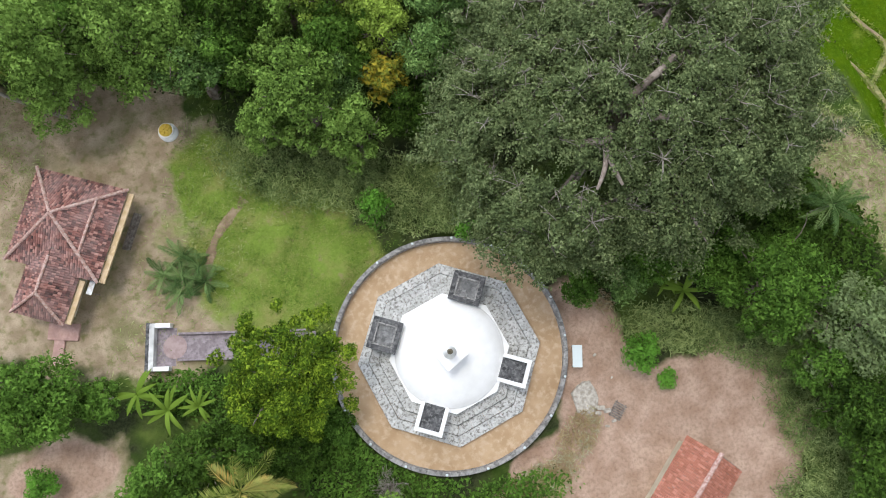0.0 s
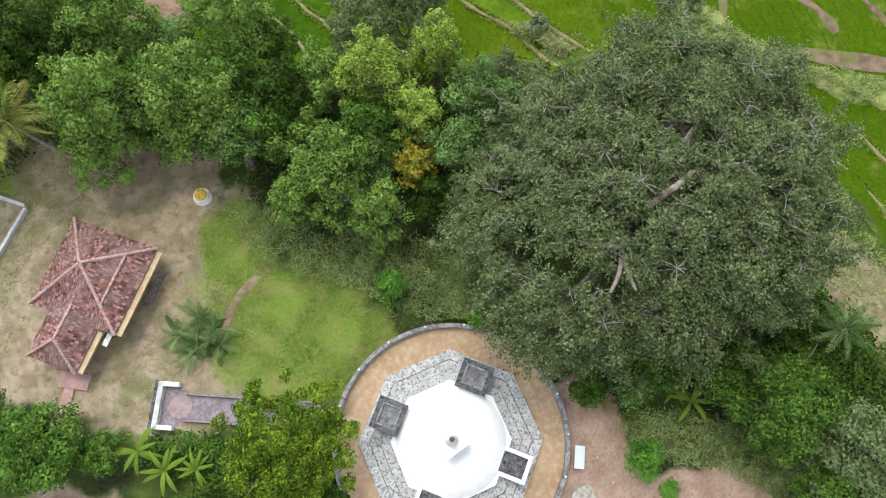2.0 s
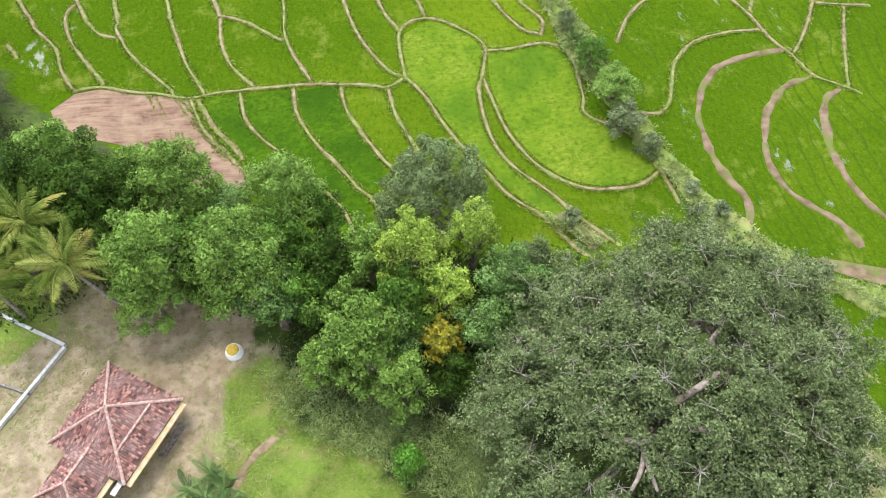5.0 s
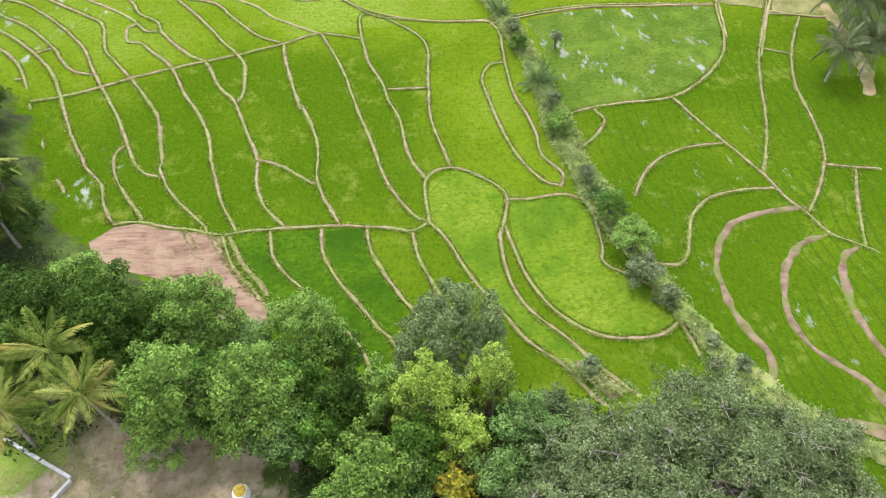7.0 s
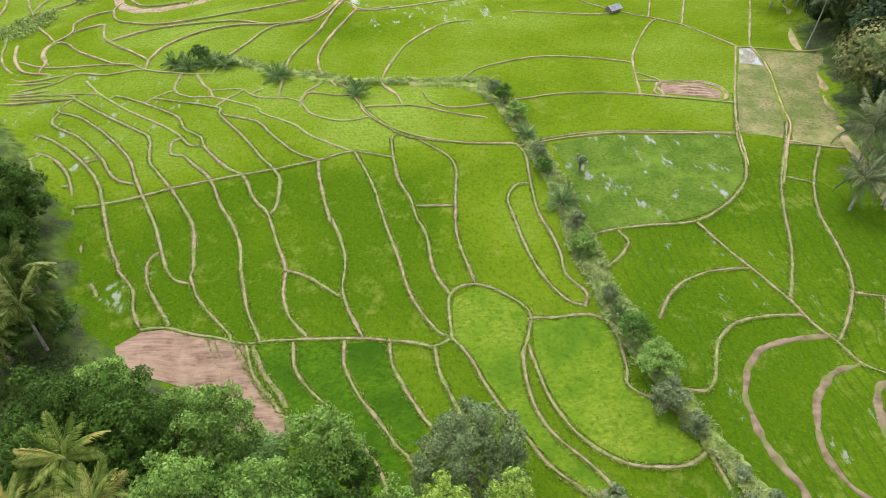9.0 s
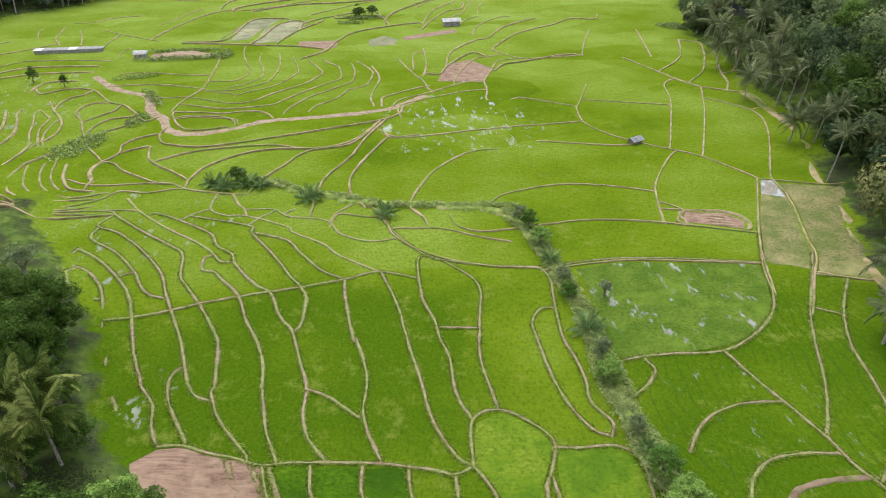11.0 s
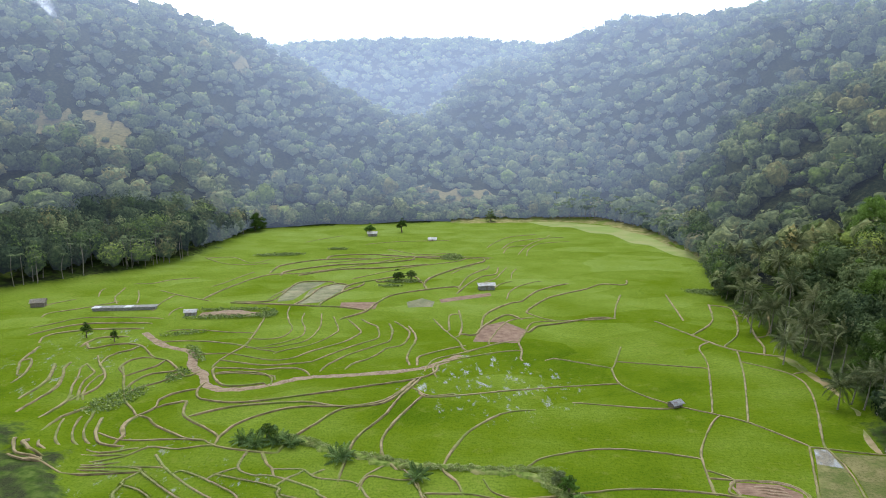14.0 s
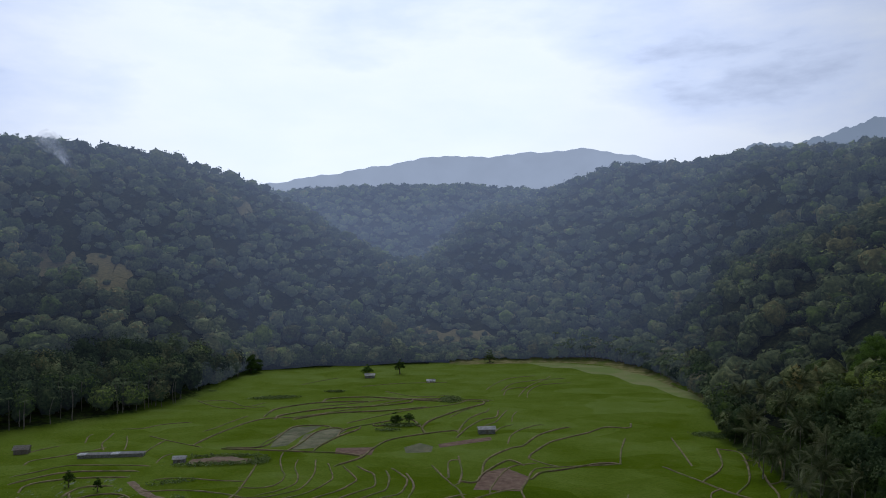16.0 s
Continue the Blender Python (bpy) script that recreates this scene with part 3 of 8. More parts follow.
    rice = t.mix(t.math("MULTIPLY", t.math("MULTIPLY", t.ramp(drills, [(0.02, (0.6, 0.6, 0.6)), (0.12, (0, 0, 0))]), tone.outputs[2]), t.ramp(t.noise(0.05, 3, p), [(0.35, (0, 0, 0)), (0.5, (1, 1, 1))])), rice, (0.05, 0.1, 0.01))
    rice = t.mix(t.ramp(t.n("ShaderNodeTexNoise", Vector=t.n("ShaderNodeMapping", Vector=p, Rotation=(0, 0, 0.35), Scale=(2.2, 1.1, 1)).outputs[0], Scale=1.0, Detail=8.0, Roughness=0.75).outputs[0], [(0.36, (0.8, 0.8, 0.8)), (0.51, (0, 0, 0))]), rice, t.mix(0.62, rice, (0.02, 0.06, 0.004)))
    streak = t.n("ShaderNodeTexNoise", Vector=t.n("ShaderNodeMapping", Vector=p, Rotation=(0, 0, 0.5), Scale=(0.34, 0.15, 1)).outputs[0], Scale=1.0, Detail=9.0, Roughness=0.78).outputs[0]
    pool = t.math("MULTIPLY", t.ramp(t.math("ADD", streak, t.math("MULTIPLY", tone.outputs[1], 0.14)), [(0.68, (0, 0, 0)), (0.73, (1, 1, 1))]), t.math("MULTIPLY", one.outputs[0], t.math("GREATER_THAN", tone.outputs[1], 0.1)))
    rice = t.mix(pool, rice, (0.17, 0.19, 0.11))
    turf = t.mix(mid, (0.17, 0.19, 0.06), (0.3, 0.28, 0.13))
    col = t.mix(edge(one.outputs[2]), col, sandy)
    col = t.mix(edge(two.outputs[0]), col, grass)
    col = t.mix(edge(one.outputs[1]), col, red)
    col = t.mix(edge(two.outputs[1]), col, turf)
    col = t.mix(edge(one.outputs[0]), col, rice)
    col = t.mix(edge(two.outputs[2]), col, turf)
    sh = t.n("ShaderNodeBsdfPrincipled", Base_Color=col, Roughness=t.maprange(pool, 0.0, 1.0, 0.9, 0.15))
    t.t.links.new(t.maprange(pool, 0.0, 1.0, 0.0, 0.8), sh.inputs["Specular IOR Level"])
    b = t.n("ShaderNodeBump", Height=t.math("ADD", fine, t.math("MULTIPLY", rows, 0.8)), Strength=0.8, Distance=0.15)
    t.t.links.new(b.outputs[0], sh.inputs["Normal"])
    t.n("ShaderNodeOutputMaterial", Surface=sh.outputs[0])
    return m


ground = mesh_object("ground", np.stack([GX, GY, GZ], -1).reshape(-1, 3), GF, ground_material(), None, "green paddy valley floor with grassy temple rise and hills", True)
tagged(ground, category="ground", kind="structure")
cover_layer(ground.data, "cover", paddy, soil, dry)
# Also rises with distance, lifting far paddies to the stops with painted haze.
yellow = np.clip(0.38 - 0.06 * (1 - ease(GY, 85, 110)) + 0.3 * ease(GY, 100, 118) - 0.1 * ease(GY, 130, 160) + 0.52 * ease(GY, 150, 400) - 0.1 * ease(GX, -10, 15) * ease(GY, 105, 125) * (1 - ease(GY, 190, 330)) + 0.25 * wobble(GX, GY, 60, 4) - 0.4 * ease(GX, 22, 40) * (1 - ease(GY, 80, 120)) - 0.5 * (1 - ease(GY, 70, 105)) * ease(-GX, 0, 30), 0, 1)
wet = np.maximum.reduce([0.9 * blot(GX, GY, 14, 190, 26, 30), 0.75 * blot(GX, GY, -62, 132, 30, 26), 0.6 * blot(GX, GY, 47, 64, 18, 22), 0.8 * blot(GX, GY, -120, 215, 26, 40), 0.8 * blot(GX, GY, -40, 82, 5, 12), 0.55 * blot(GX, GY, 52, 45, 16, 16)])
cross = np.interp(GX, [-58, -37, -12, 5, 25], [98.5, 103, 110, 113.5, 112])
yellow = np.clip(yellow - 0.22 * ease(cross - GY, -1.0, 1.0) * (1 - ease(GX, 4, 22)), 0, 1)
cover_layer(ground.data, "rice", yellow, wet, blot(GX, GY, 58, 62, 26, 44, 0, 0.1))
cover_layer(ground.data, "cover_too", lawn, meadow * (1 - paddy), meadow * paddy)


# ---- far mountains: glowing shells, their haze painted as pale blue emission ----
def distant(name, azs, tops, r, colour, glow):
    t = np.linspace(0, 1, 160)
    az = radians(azs[0]) + (radians(azs[-1]) - radians(azs[0])) * t
    h = np.interp(np.degrees(az), azs, tops) + 4 * np.sin(t * 61) + 3 * np.sin(t * 127 + 1) + 2 * np.sin(t * 263)
    V = []
    for k, (dr, f) in enumerate(((0, 0.0), (120, 0.55), (260, 1.0), (500, 0.6))):
        V.append(np.stack([(r + dr) * np.sin(az), (r + dr) * np.cos(az), h * f], -1))
    V = np.concatenate(V)
    i, k = np.meshgrid(np.arange(159), np.arange(3), indexing="ij")
    F = np.stack([k * 160 + i, k * 160 + i + 1, (k + 1) * 160 + i + 1, (k + 1) * 160 + i], -1).reshape(-1, 4)
    m = bpy.data.materials.new(name + "_haze_glow")
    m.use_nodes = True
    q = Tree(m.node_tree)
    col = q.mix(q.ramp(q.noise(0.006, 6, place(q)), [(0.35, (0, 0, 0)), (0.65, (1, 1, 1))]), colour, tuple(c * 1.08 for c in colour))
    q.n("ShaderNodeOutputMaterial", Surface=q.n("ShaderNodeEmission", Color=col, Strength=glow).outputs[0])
    return tagged(mesh_object(name, V, F, m, None, "blue mountain range on the skyline, haze painted as glow", True), category="mountain", kind="structure")


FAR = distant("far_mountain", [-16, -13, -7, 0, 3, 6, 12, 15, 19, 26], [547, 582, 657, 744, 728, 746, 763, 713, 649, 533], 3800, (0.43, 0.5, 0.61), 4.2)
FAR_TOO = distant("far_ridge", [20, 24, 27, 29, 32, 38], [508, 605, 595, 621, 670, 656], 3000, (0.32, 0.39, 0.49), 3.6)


# ---- paddy bunds, fields and tracks ----
def smooth_line(points, step):
    """Catmull-Rom through the points, about step metres apart."""
    P = np.array([points[0], *points, points[-1]], float)
    P[0], P[-1] = 2 * P[1] - P[2], 2 * P[-2] - P[-3]
    out = []
    for a, b, c, d in zip(P, P[1:], P[2:], P[3:]):
        n = max(1, int(np.hypot(*(c - b)) / step))
        t = (np.arange(n) / n)[:, None]
        out.append(0.5 * (2 * b + (c - a) * t + (2 * a - 5 * b + 4 * c - d) * t**2 + (3 * b - a - 3 * c + d) * t**3))
    return np.concatenate(out + [P[-2:-1]])


def ridge_mesh(name, points, width, height, material, uneven=0.4, lift=0.0, verge=False, foot=1.7):
    """A low bank along a line, with a rounded, uneven top."""
    far = np.hypot(*np.mean(points, 0)) if len(points) else 0
    uneven = uneven * (0.3 if far > 110 else 0.95)
    Q = smooth_line(points, 0.6 if far < 150 else 1.6)
    d = np.gradient(Q, axis=0)
    d /= np.linalg.norm(d, axis=1)[:, None] + 1e-9
    if verge:
        Q = np.concatenate([[Q[0] - d[0] * width * 0.9], Q, [Q[-1] + d[-1] * width * 0.9]])
        d = np.concatenate([d[:1], d, d[-1:]])
    run = np.concatenate([[0], np.cumsum(np.hypot(*np.diff(Q, axis=0).T))])
    end = ease(np.minimum(run, run[-1] - run), -0.2, 2.2 * width)
    side = np.stack([-d[:, 1], d[:, 0]], -1)
    far_w = 0.35 * wobble(Q[:, 0], Q[:, 1], 17.0, 6) * (0.8 if far > 110 else 0.7)
    wav = 1 + far_w + uneven * wobble(Q[:, 0] + 7, Q[:, 1], 3.1, 1) + 0.6 * uneven * wobble(Q[:, 0], Q[:, 1] + 3, 1.3, 2)
    shift = 0.18 * width * wobble(Q[:, 0], Q[:, 1], 4.3, 5)
    rows = []
    for u, hgt in ((-foot if verge else -1.15, -0.3), (-0.85, 0.82), (-0.4, 0.97), (0.4, 1.0), (0.85, 0.8), (foot if verge else 1.15, -0.3)):
        xy = Q + side * (u * width * 0.5 * wav + shift)[:, None]
        z = land(Q[:, 0], Q[:, 1]) + lift + height * hgt * end * (0.85 + (0.05 if far > 110 else 0.18) * wobble(Q[:, 0], Q[:, 1], 2.2, u * 3)) - 0.05 * (1 - end)
        rows.append(np.concatenate([xy, z[:, None]], 1))
    V = np.stack(rows, 1).reshape(-1, 3)
    i, k = np.meshgrid(np.arange(len(Q) - 1), np.arange(5), indexing="ij")
    F = np.stack([i * 6 + k, (i + 1) * 6 + k, (i + 1) * 6 + k + 1, i * 6 + k + 1], -1).reshape(-1, 4)
    ob = mesh_object(name, V, F, material, None, "", True)
    if verge:
        ob.data.materials.append(VERGE)
        ob.data.polygons.foreach_set("material_index", np.tile([1, 0, 0, 0, 1], len(Q) - 1).astype(np.int32))
    return ob


NEAR_BUNDS = []


def bund(width, height, *points):
    if height < 0.3 and np.mean(points, 0)[1] < 125:
        NEAR_BUNDS.append(points)
    ob = ridge_mesh("paddy_bund", points, width, height, BANK_EARTH if height > 0.3 else BUND_EARTH, verge=height > 0.15, foot=1.3 if height > 0.3 else 1.7)
    # High banks get the side colour with painted shade.
    if height > 0.3:
        ob.data.materials[1] = TERRACE_SHADE_SIDE
    return tagged(ob, "narrow trodden earth bund between green paddy fields" if height < 0.26 else "grassy terrace bank between green paddy fields", "bund", "paddy bunds", "structure")


bund(0.42, 0.20, (-18.5, 66.0), (-13.4, 65.9), (-5.2, 65.3), (1.5, 63.9), (4.4, 63.0), (6.8, 64.3))
bund(0.42, 0.20, (6.8, 64.3), (7.4, 72.5), (11.3, 74.4), (15.0, 72.1), (17.9, 68.3), (17.1, 64.0), (15.7, 60.6))
bund(0.42, 0.20, (17.7, 66.9), (21.2, 66.7), (25.9, 67.0))
bund(0.42, 0.20, (-10.8, 110.8), (-6.3, 112.0), (1.1, 109.2))
bund(0.42, 0.20, (-46.3, 83.1), (-46.3, 82.6), (-42.8, 77.3), (-42.1, 72.8))
bund(0.42, 0.20, (-41.1, 82.5), (-37.9, 77.9), (-36.6, 73.2), (-34.8, 69.7))
bund(0.42, 0.20, (-34.1, 82.2), (-32.3, 79.5), (-29.7, 78.3))
bund(0.42, 0.20, (-35.8, 86.2), (-37.0, 83.8), (-35.9, 78.8), (-33.3, 73.8), (-31.2, 70.3), (-31.5, 69.8))
bund(0.42, 0.20, (-30.1, 81.0), (-29.8, 79.2), (-27.6, 74.2), (-22.7, 67.6), (-22.6, 66.6))
bund(0.42, 0.20, (-22.9, 80.6), (-22.7, 80.1), (-20.9, 72.2), (-18.5, 66.0))
bund(0.42, 0.20, (-16.3, 80.1), (-12.9, 78.2), (-8.5, 74.0), (-7.7, 73.9))
bund(0.42, 0.20, (-16.2, 79.8), (-16.2, 75.0), (-15.0, 70.3), (-12.3, 66.3), (-11.9, 65.8))
bund(0.42, 0.20, (-10.2, 92.0), (-9.7, 91.8), (-7.6, 82.5), (-7.7, 73.9), (-5.1, 65.8), (-5.2, 65.3))
bund(0.42, 0.20, (-6.3, 112.0), (-3.2, 101.1), (-1.3, 90.0), (0.4, 81.5), (1.8, 73.2), (4.7, 66.1), (6.5, 64.5))
bund(0.42, 0.20, (2.1, 117.6), (0.6, 115.3), (1.2, 103.0), (3.1, 96.2), (3.7, 91.5), (5.0, 86.3), (5.5, 78.2), (7.4, 72.5))
bund(0.42, 0.20, (3.2, 94.3), (10.7, 93.6))
bund(0.42, 0.20, (2.1, 117.6), (5.5, 115.2), (11.3, 106.9), (10.6, 96.0), (9.8, 85.7), (11.3, 74.4))
bund(0.42, 0.20, (23.9, 98.8), (21.4, 98.6), (19.3, 94.8), (19.4, 90.2), (20.1, 81.5), (21.6, 74.3), (23.9, 69.8), (26.0, 68.6))
bund(0.42, 0.20, (26.0, 68.6), (26.7, 71.2), (24.7, 75.1), (24.9, 79.6), (24.6, 84.4), (23.6, 90.4), (23.9, 98.8), (24.6, 107.9), (23.3, 112.2))
bund(0.42, 0.20, (-10.1, 138.8), (-8.2, 137.6), (-4.4, 127.9), (2.1, 117.6), (7.6, 114.9), (14.6, 113.0), (23.3, 112.2))
bund(0.42, 0.20, (-14.1, 65.5), (-13.6, 60.9), (-11.7, 57.4), (-8.9, 54.0), (-5.6, 49.4), (-3.2, 45.1), (-2.1, 41.0))
bund(0.42, 0.20, (-7.4, 65.1), (-7.3, 60.6), (-5.4, 55.7), (-3.5, 52.4), (-1.1, 48.0), (-0.0, 46.6), (1.2, 43.8))
bund(0.42, 0.20, (-1.4, 64.8), (-1.3, 60.8), (0.2, 56.3), (2.0, 52.1), (3.4, 49.0), (0.6, 45.2))
bund(0.42, 0.20, (4.4, 63.0), (4.7, 58.6), (6.0, 53.8), (7.2, 50.2))
bund(0.42, 0.20, (6.8, 64.3), (8.7, 61.0), (10.2, 56.0), (12.2, 51.2), (14.0, 47.6), (15.9, 43.8), (19.2, 39.9), (22.1, 34.4))
bund(0.42, 0.20, (15.7, 60.6), (15.4, 55.3), (16.0, 50.8), (17.6, 47.2), (20.2, 44.0), (22.5, 40.3), (26.1, 35.3))
bund(0.42, 0.20, (16.7, 62.0), (17.2, 56.9), (18.0, 52.2), (20.3, 47.2), (23.6, 44.0), (27.2, 42.7), (31.2, 42.6), (34.2, 44.2))
bund(0.42, 0.20, (25.9, 67.0), (28.6, 64.6), (28.5, 57.4), (27.9, 54.1), (31.8, 50.5), (33.7, 46.8), (34.2, 44.2), (34.7, 39.5))
bund(0.42, 0.20, (-34.8, 69.7), (-31.5, 69.8), (-28.3, 68.4), (-24.9, 67.4), (-20.4, 65.8), (-18.5, 66.0))
bund(0.42, 0.20, (-20.4, 65.8), (-18.9, 60.7), (-16.5, 56.7), (-13.6, 52.9), (-8.9, 54.0))
bund(0.42, 0.20, (29.1, 79.0), (31.2, 83.9), (38.9, 85.4), (47.8, 85.7), (54.4, 89.4), (60.1, 95.1), (63.0, 100.9), (65.7, 111.1), (71.7, 126.8))
bund(0.42, 0.20, (23.3, 112.2), (27.6, 112.8), (37.0, 114.3), (47.7, 114.1), (65.9, 111.6))
bund(0.42, 0.20, (31.2, 83.9), (29.1, 79.0), (29.5, 75.7), (33.1, 77.8), (35.9, 81.5), (35.3, 84.0), (35.4, 84.7))
bund(0.42, 0.20, (35.6, 65.4), (38.0, 69.1), (41.6, 72.2), (46.5, 73.9), (52.2, 74.0))
bund(0.42, 0.20, (48.2, 85.6), (50.3, 78.9), (52.4, 73.3), (54.7, 66.9), (55.7, 62.2), (57.2, 58.8), (58.4, 55.0), (61.0, 52.7), (63.0, 51.0))
bund(0.42, 0.20, (77.2, 114.7), (72.3, 105.2), (66.8, 95.1), (63.6, 87.4), (60.1, 77.6), (56.6, 70.3), (54.7, 66.9))
bund(0.42, 0.20, (79.0, 105.5), (78.4, 104.4), (73.1, 96.0), (69.0, 86.6), (67.3, 76.7), (65.6, 70.3), (62.4, 64.7), (57.9, 59.2), (57.2, 58.8))
bund(0.42, 0.20, (73.7, 107.0), (83.9, 104.6))
bund(0.42, 0.20, (67.9, 96.7), (71.9, 94.4), (72.3, 94.0))
bund(0.42, 0.20, (30.7, 51.5), (34.4, 52.8), (37.3, 52.6), (39.3, 55.0), (41.7, 60.3), (45.8, 63.5), (50.9, 64.2), (55.0, 64.0))
bund(0.42, 0.20, (64.2, 67.8), (66.4, 66.8), (71.6, 65.6))
bund(0.42, 0.20, (67.9, 66.5), (68.0, 65.7), (65.1, 59.9), (61.9, 52.1))
bund(0.42, 0.20, (44.9, 18.4), (46.8, 14.8), (48.1, 11.2), (48.9, 7.1), (46.7, 4.0))
bund(0.42, 0.20, (49.5, 18.9), (50.5, 15.9), (51.7, 12.5), (48.4, 9.5))
bund(0.42, 0.20, (47.3, 13.4), (44.6, 9.8), (45.8, 6.8), (46.9, 3.3))
bund(0.42, 0.20, (43.9, 5.4), (46.3, 6.0))
bund(0.46, 0.32, (-5.9, 133.1), (-3.7, 125.1), (2.9, 118.0), (12.4, 113.4), (22.8, 111.8), (23.5, 111.5))
bund(0.46, 0.32, (-17.3, 130.7), (-15.9, 135.7), (-9.8, 134.1), (-6.9, 134.2))
bund(0.46, 0.32, (-4.7, 128.7), (-3.8, 128.7), (5.6, 128.2), (13.4, 124.2), (19.4, 122.0))
bund(0.46, 0.32, (-0.6, 138.1), (2.2, 133.4), (3.2, 128.3))
bund(0.46, 0.32, (7.7, 134.4), (9.1, 129.3), (13.6, 126.6), (20.7, 127.4), (27.5, 128.8))
bund(0.46, 0.32, (20.7, 127.4), (27.5, 128.8), (37.1, 130.3), (48.4, 129.2), (58.8, 126.3), (70.2, 122.8))
bund(0.46, 0.32, (23.7, 110.7), (28.1, 111.9), (40.5, 113.7), (53.3, 112.6), (65.0, 111.2), (65.7, 111.1))
bund(0.46, 0.32, (17.4, 140.2), (21.7, 144.2), (34.1, 148.1), (45.6, 146.6), (54.8, 143.3))
bund(0.46, 0.32, (52.6, 128.0), (52.5, 128.9), (55.0, 142.5), (57.6, 149.7), (63.4, 160.4), (67.1, 165.7), (68.1, 166.7))
bund(0.46, 0.32, (49.6, 202.3), (49.3, 200.8), (48.8, 189.2), (53.2, 179.7), (61.1, 171.8), (67.6, 167.2), (73.6, 162.0), (81.5, 149.3))
bund(0.46, 0.32, (57.5, 223.6), (50.5, 203.8), (49.6, 202.3))
bund(0.46, 0.32, (31.0, 210.1), (33.6, 211.7), (49.6, 202.3), (49.3, 200.0))
bund(0.46, 0.32, (88.6, 229.1), (82.7, 222.2), (79.3, 205.3), (67.2, 169.2), (66.4, 168.1))
bund(0.46, 0.32, (93.9, 219.3), (93.4, 218.0), (86.2, 195.7), (74.0, 164.2), (73.1, 162.5))
bund(0.46, 0.32, (90.4, 208.5), (90.8, 207.9), (100.2, 196.4), (98.3, 181.0), (85.1, 150.1), (84.7, 148.2))
bund(0.46, 0.32, (100.2, 196.4), (106.7, 200.6), (106.0, 211.2))
bund(0.46, 0.32, (52.1, 208.4), (53.0, 208.4), (77.3, 202.3), (78.2, 202.0))
bund(0.46, 0.32, (27.2, 186.3), (47.8, 189.2), (48.8, 189.2))
bund(0.46, 0.32, (33.3, 175.4), (53.7, 171.1), (60.1, 172.9))
bund(0.46, 0.32, (53.6, 134.6), (58.2, 133.8), (67.0, 132.6), (70.1, 128.5), (67.9, 124.2), (55.8, 128.0), (58.2, 133.8), (54.2, 138.2))
bund(0.46, 0.32, (81.4, 149.0), (81.1, 148.4), (70.2, 122.8), (66.5, 112.3), (63.5, 100.9))
bund(0.46, 0.32, (84.7, 148.2), (83.7, 137.7), (79.1, 120.9), (77.1, 113.0), (73.7, 107.1), (67.0, 94.6), (66.5, 94.4))
bund(0.46, 0.32, (74.4, 107.7), (79.0, 105.5), (83.3, 104.3), (83.9, 104.6))
bund(0.46, 0.32, (81.4, 149.0), (88.4, 146.7), (98.9, 143.7))
bund(0.60, 0.36, (25.7, 424.2), (32.1, 444.8), (42.8, 467.3), (56.7, 476.5), (62.6, 478.8))
bund(0.60, 0.36, (34.4, 419.9), (42.6, 444.4), (54.3, 455.2), (65.9, 461.7), (79.3, 466.0))
bund(0.60, 0.36, (34.1, 404.8), (38.0, 423.8), (44.6, 429.6), (51.6, 431.4))
bund(0.60, 0.36, (42.4, 400.9), (48.3, 423.4), (54.2, 439.7), (65.9, 461.7), (71.6, 476.0))
bund(0.60, 0.36, (46.7, 397.2), (49.7, 415.5), (57.1, 435.4), (66.9, 443.6), (79.8, 447.5))
bund(0.60, 0.36, (3.1, 344.6), (10.5, 361.3), (15.0, 365.6))
bund(0.80, 0.50, (6.6, 315.7), (11.1, 337.6), (17.2, 351.0), (21.8, 357.9), (23.1, 365.3))
bund(0.80, 0.50, (5.1, 301.4), (10.6, 320.3), (17.9, 337.4), (25.1, 343.8), (27.7, 360.7))
bund(0.60, 0.36, (15.2, 309.8), (18.4, 323.6), (24.3, 333.3), (28.0, 346.4), (32.0, 360.5))
bund(0.60, 0.36, (22.4, 312.9), (26.0, 320.9), (31.7, 326.8))
bund(0.50, 0.33, (31.8, 333.1), (33.5, 346.2), (36.8, 357.4))
bund(0.60, 0.36, (26.1, 291.4), (28.4, 303.8), (33.2, 314.8), (42.1, 325.2), (46.0, 325.1))
bund(0.80, 0.50, (13.1, 248.6), (15.1, 263.5), (20.2, 274.6), (27.8, 284.5), (31.5, 286.3), (39.4, 303.5), (48.3, 314.3), (57.1, 321.1))
bund(0.80, 0.50, (31.8, 268.0), (33.6, 274.1), (42.6, 290.9), (51.1, 299.9), (62.7, 309.3), (72.3, 319.4), (82.3, 317.8), (85.9, 327.4))
bund(0.50, 0.33, (31.8, 268.0), (36.3, 260.3), (42.0, 255.3))
bund(0.60, 0.36, (64.2, 260.2), (68.8, 277.5), (75.6, 298.0))
bund(0.60, 0.36, (95.2, 298.4), (92.1, 277.7), (88.8, 256.2))
bund(0.60, 0.36, (-164.1, 280.7), (-161.8, 286.1), (-157.0, 292.6))
bund(0.60, 0.36, (-155.0, 263.4), (-155.3, 269.1), (-147.8, 275.7), (-140.4, 283.5), (-137.1, 289.1))
bund(0.60, 0.36, (-150.4, 248.0), (-145.4, 253.7), (-141.2, 259.7), (-135.3, 262.7), (-116.3, 262.1), (-107.5, 261.0))
bund(0.80, 0.50, (-145.8, 239.5), (-142.5, 244.2), (-138.4, 249.8), (-133.0, 253.3), (-123.5, 254.5), (-109.0, 254.1))
bund(0.80, 0.50, (-137.4, 230.7), (-138.9, 237.2), (-135.5, 241.9), (-125.6, 245.8), (-114.2, 246.8), (-109.2, 246.7))
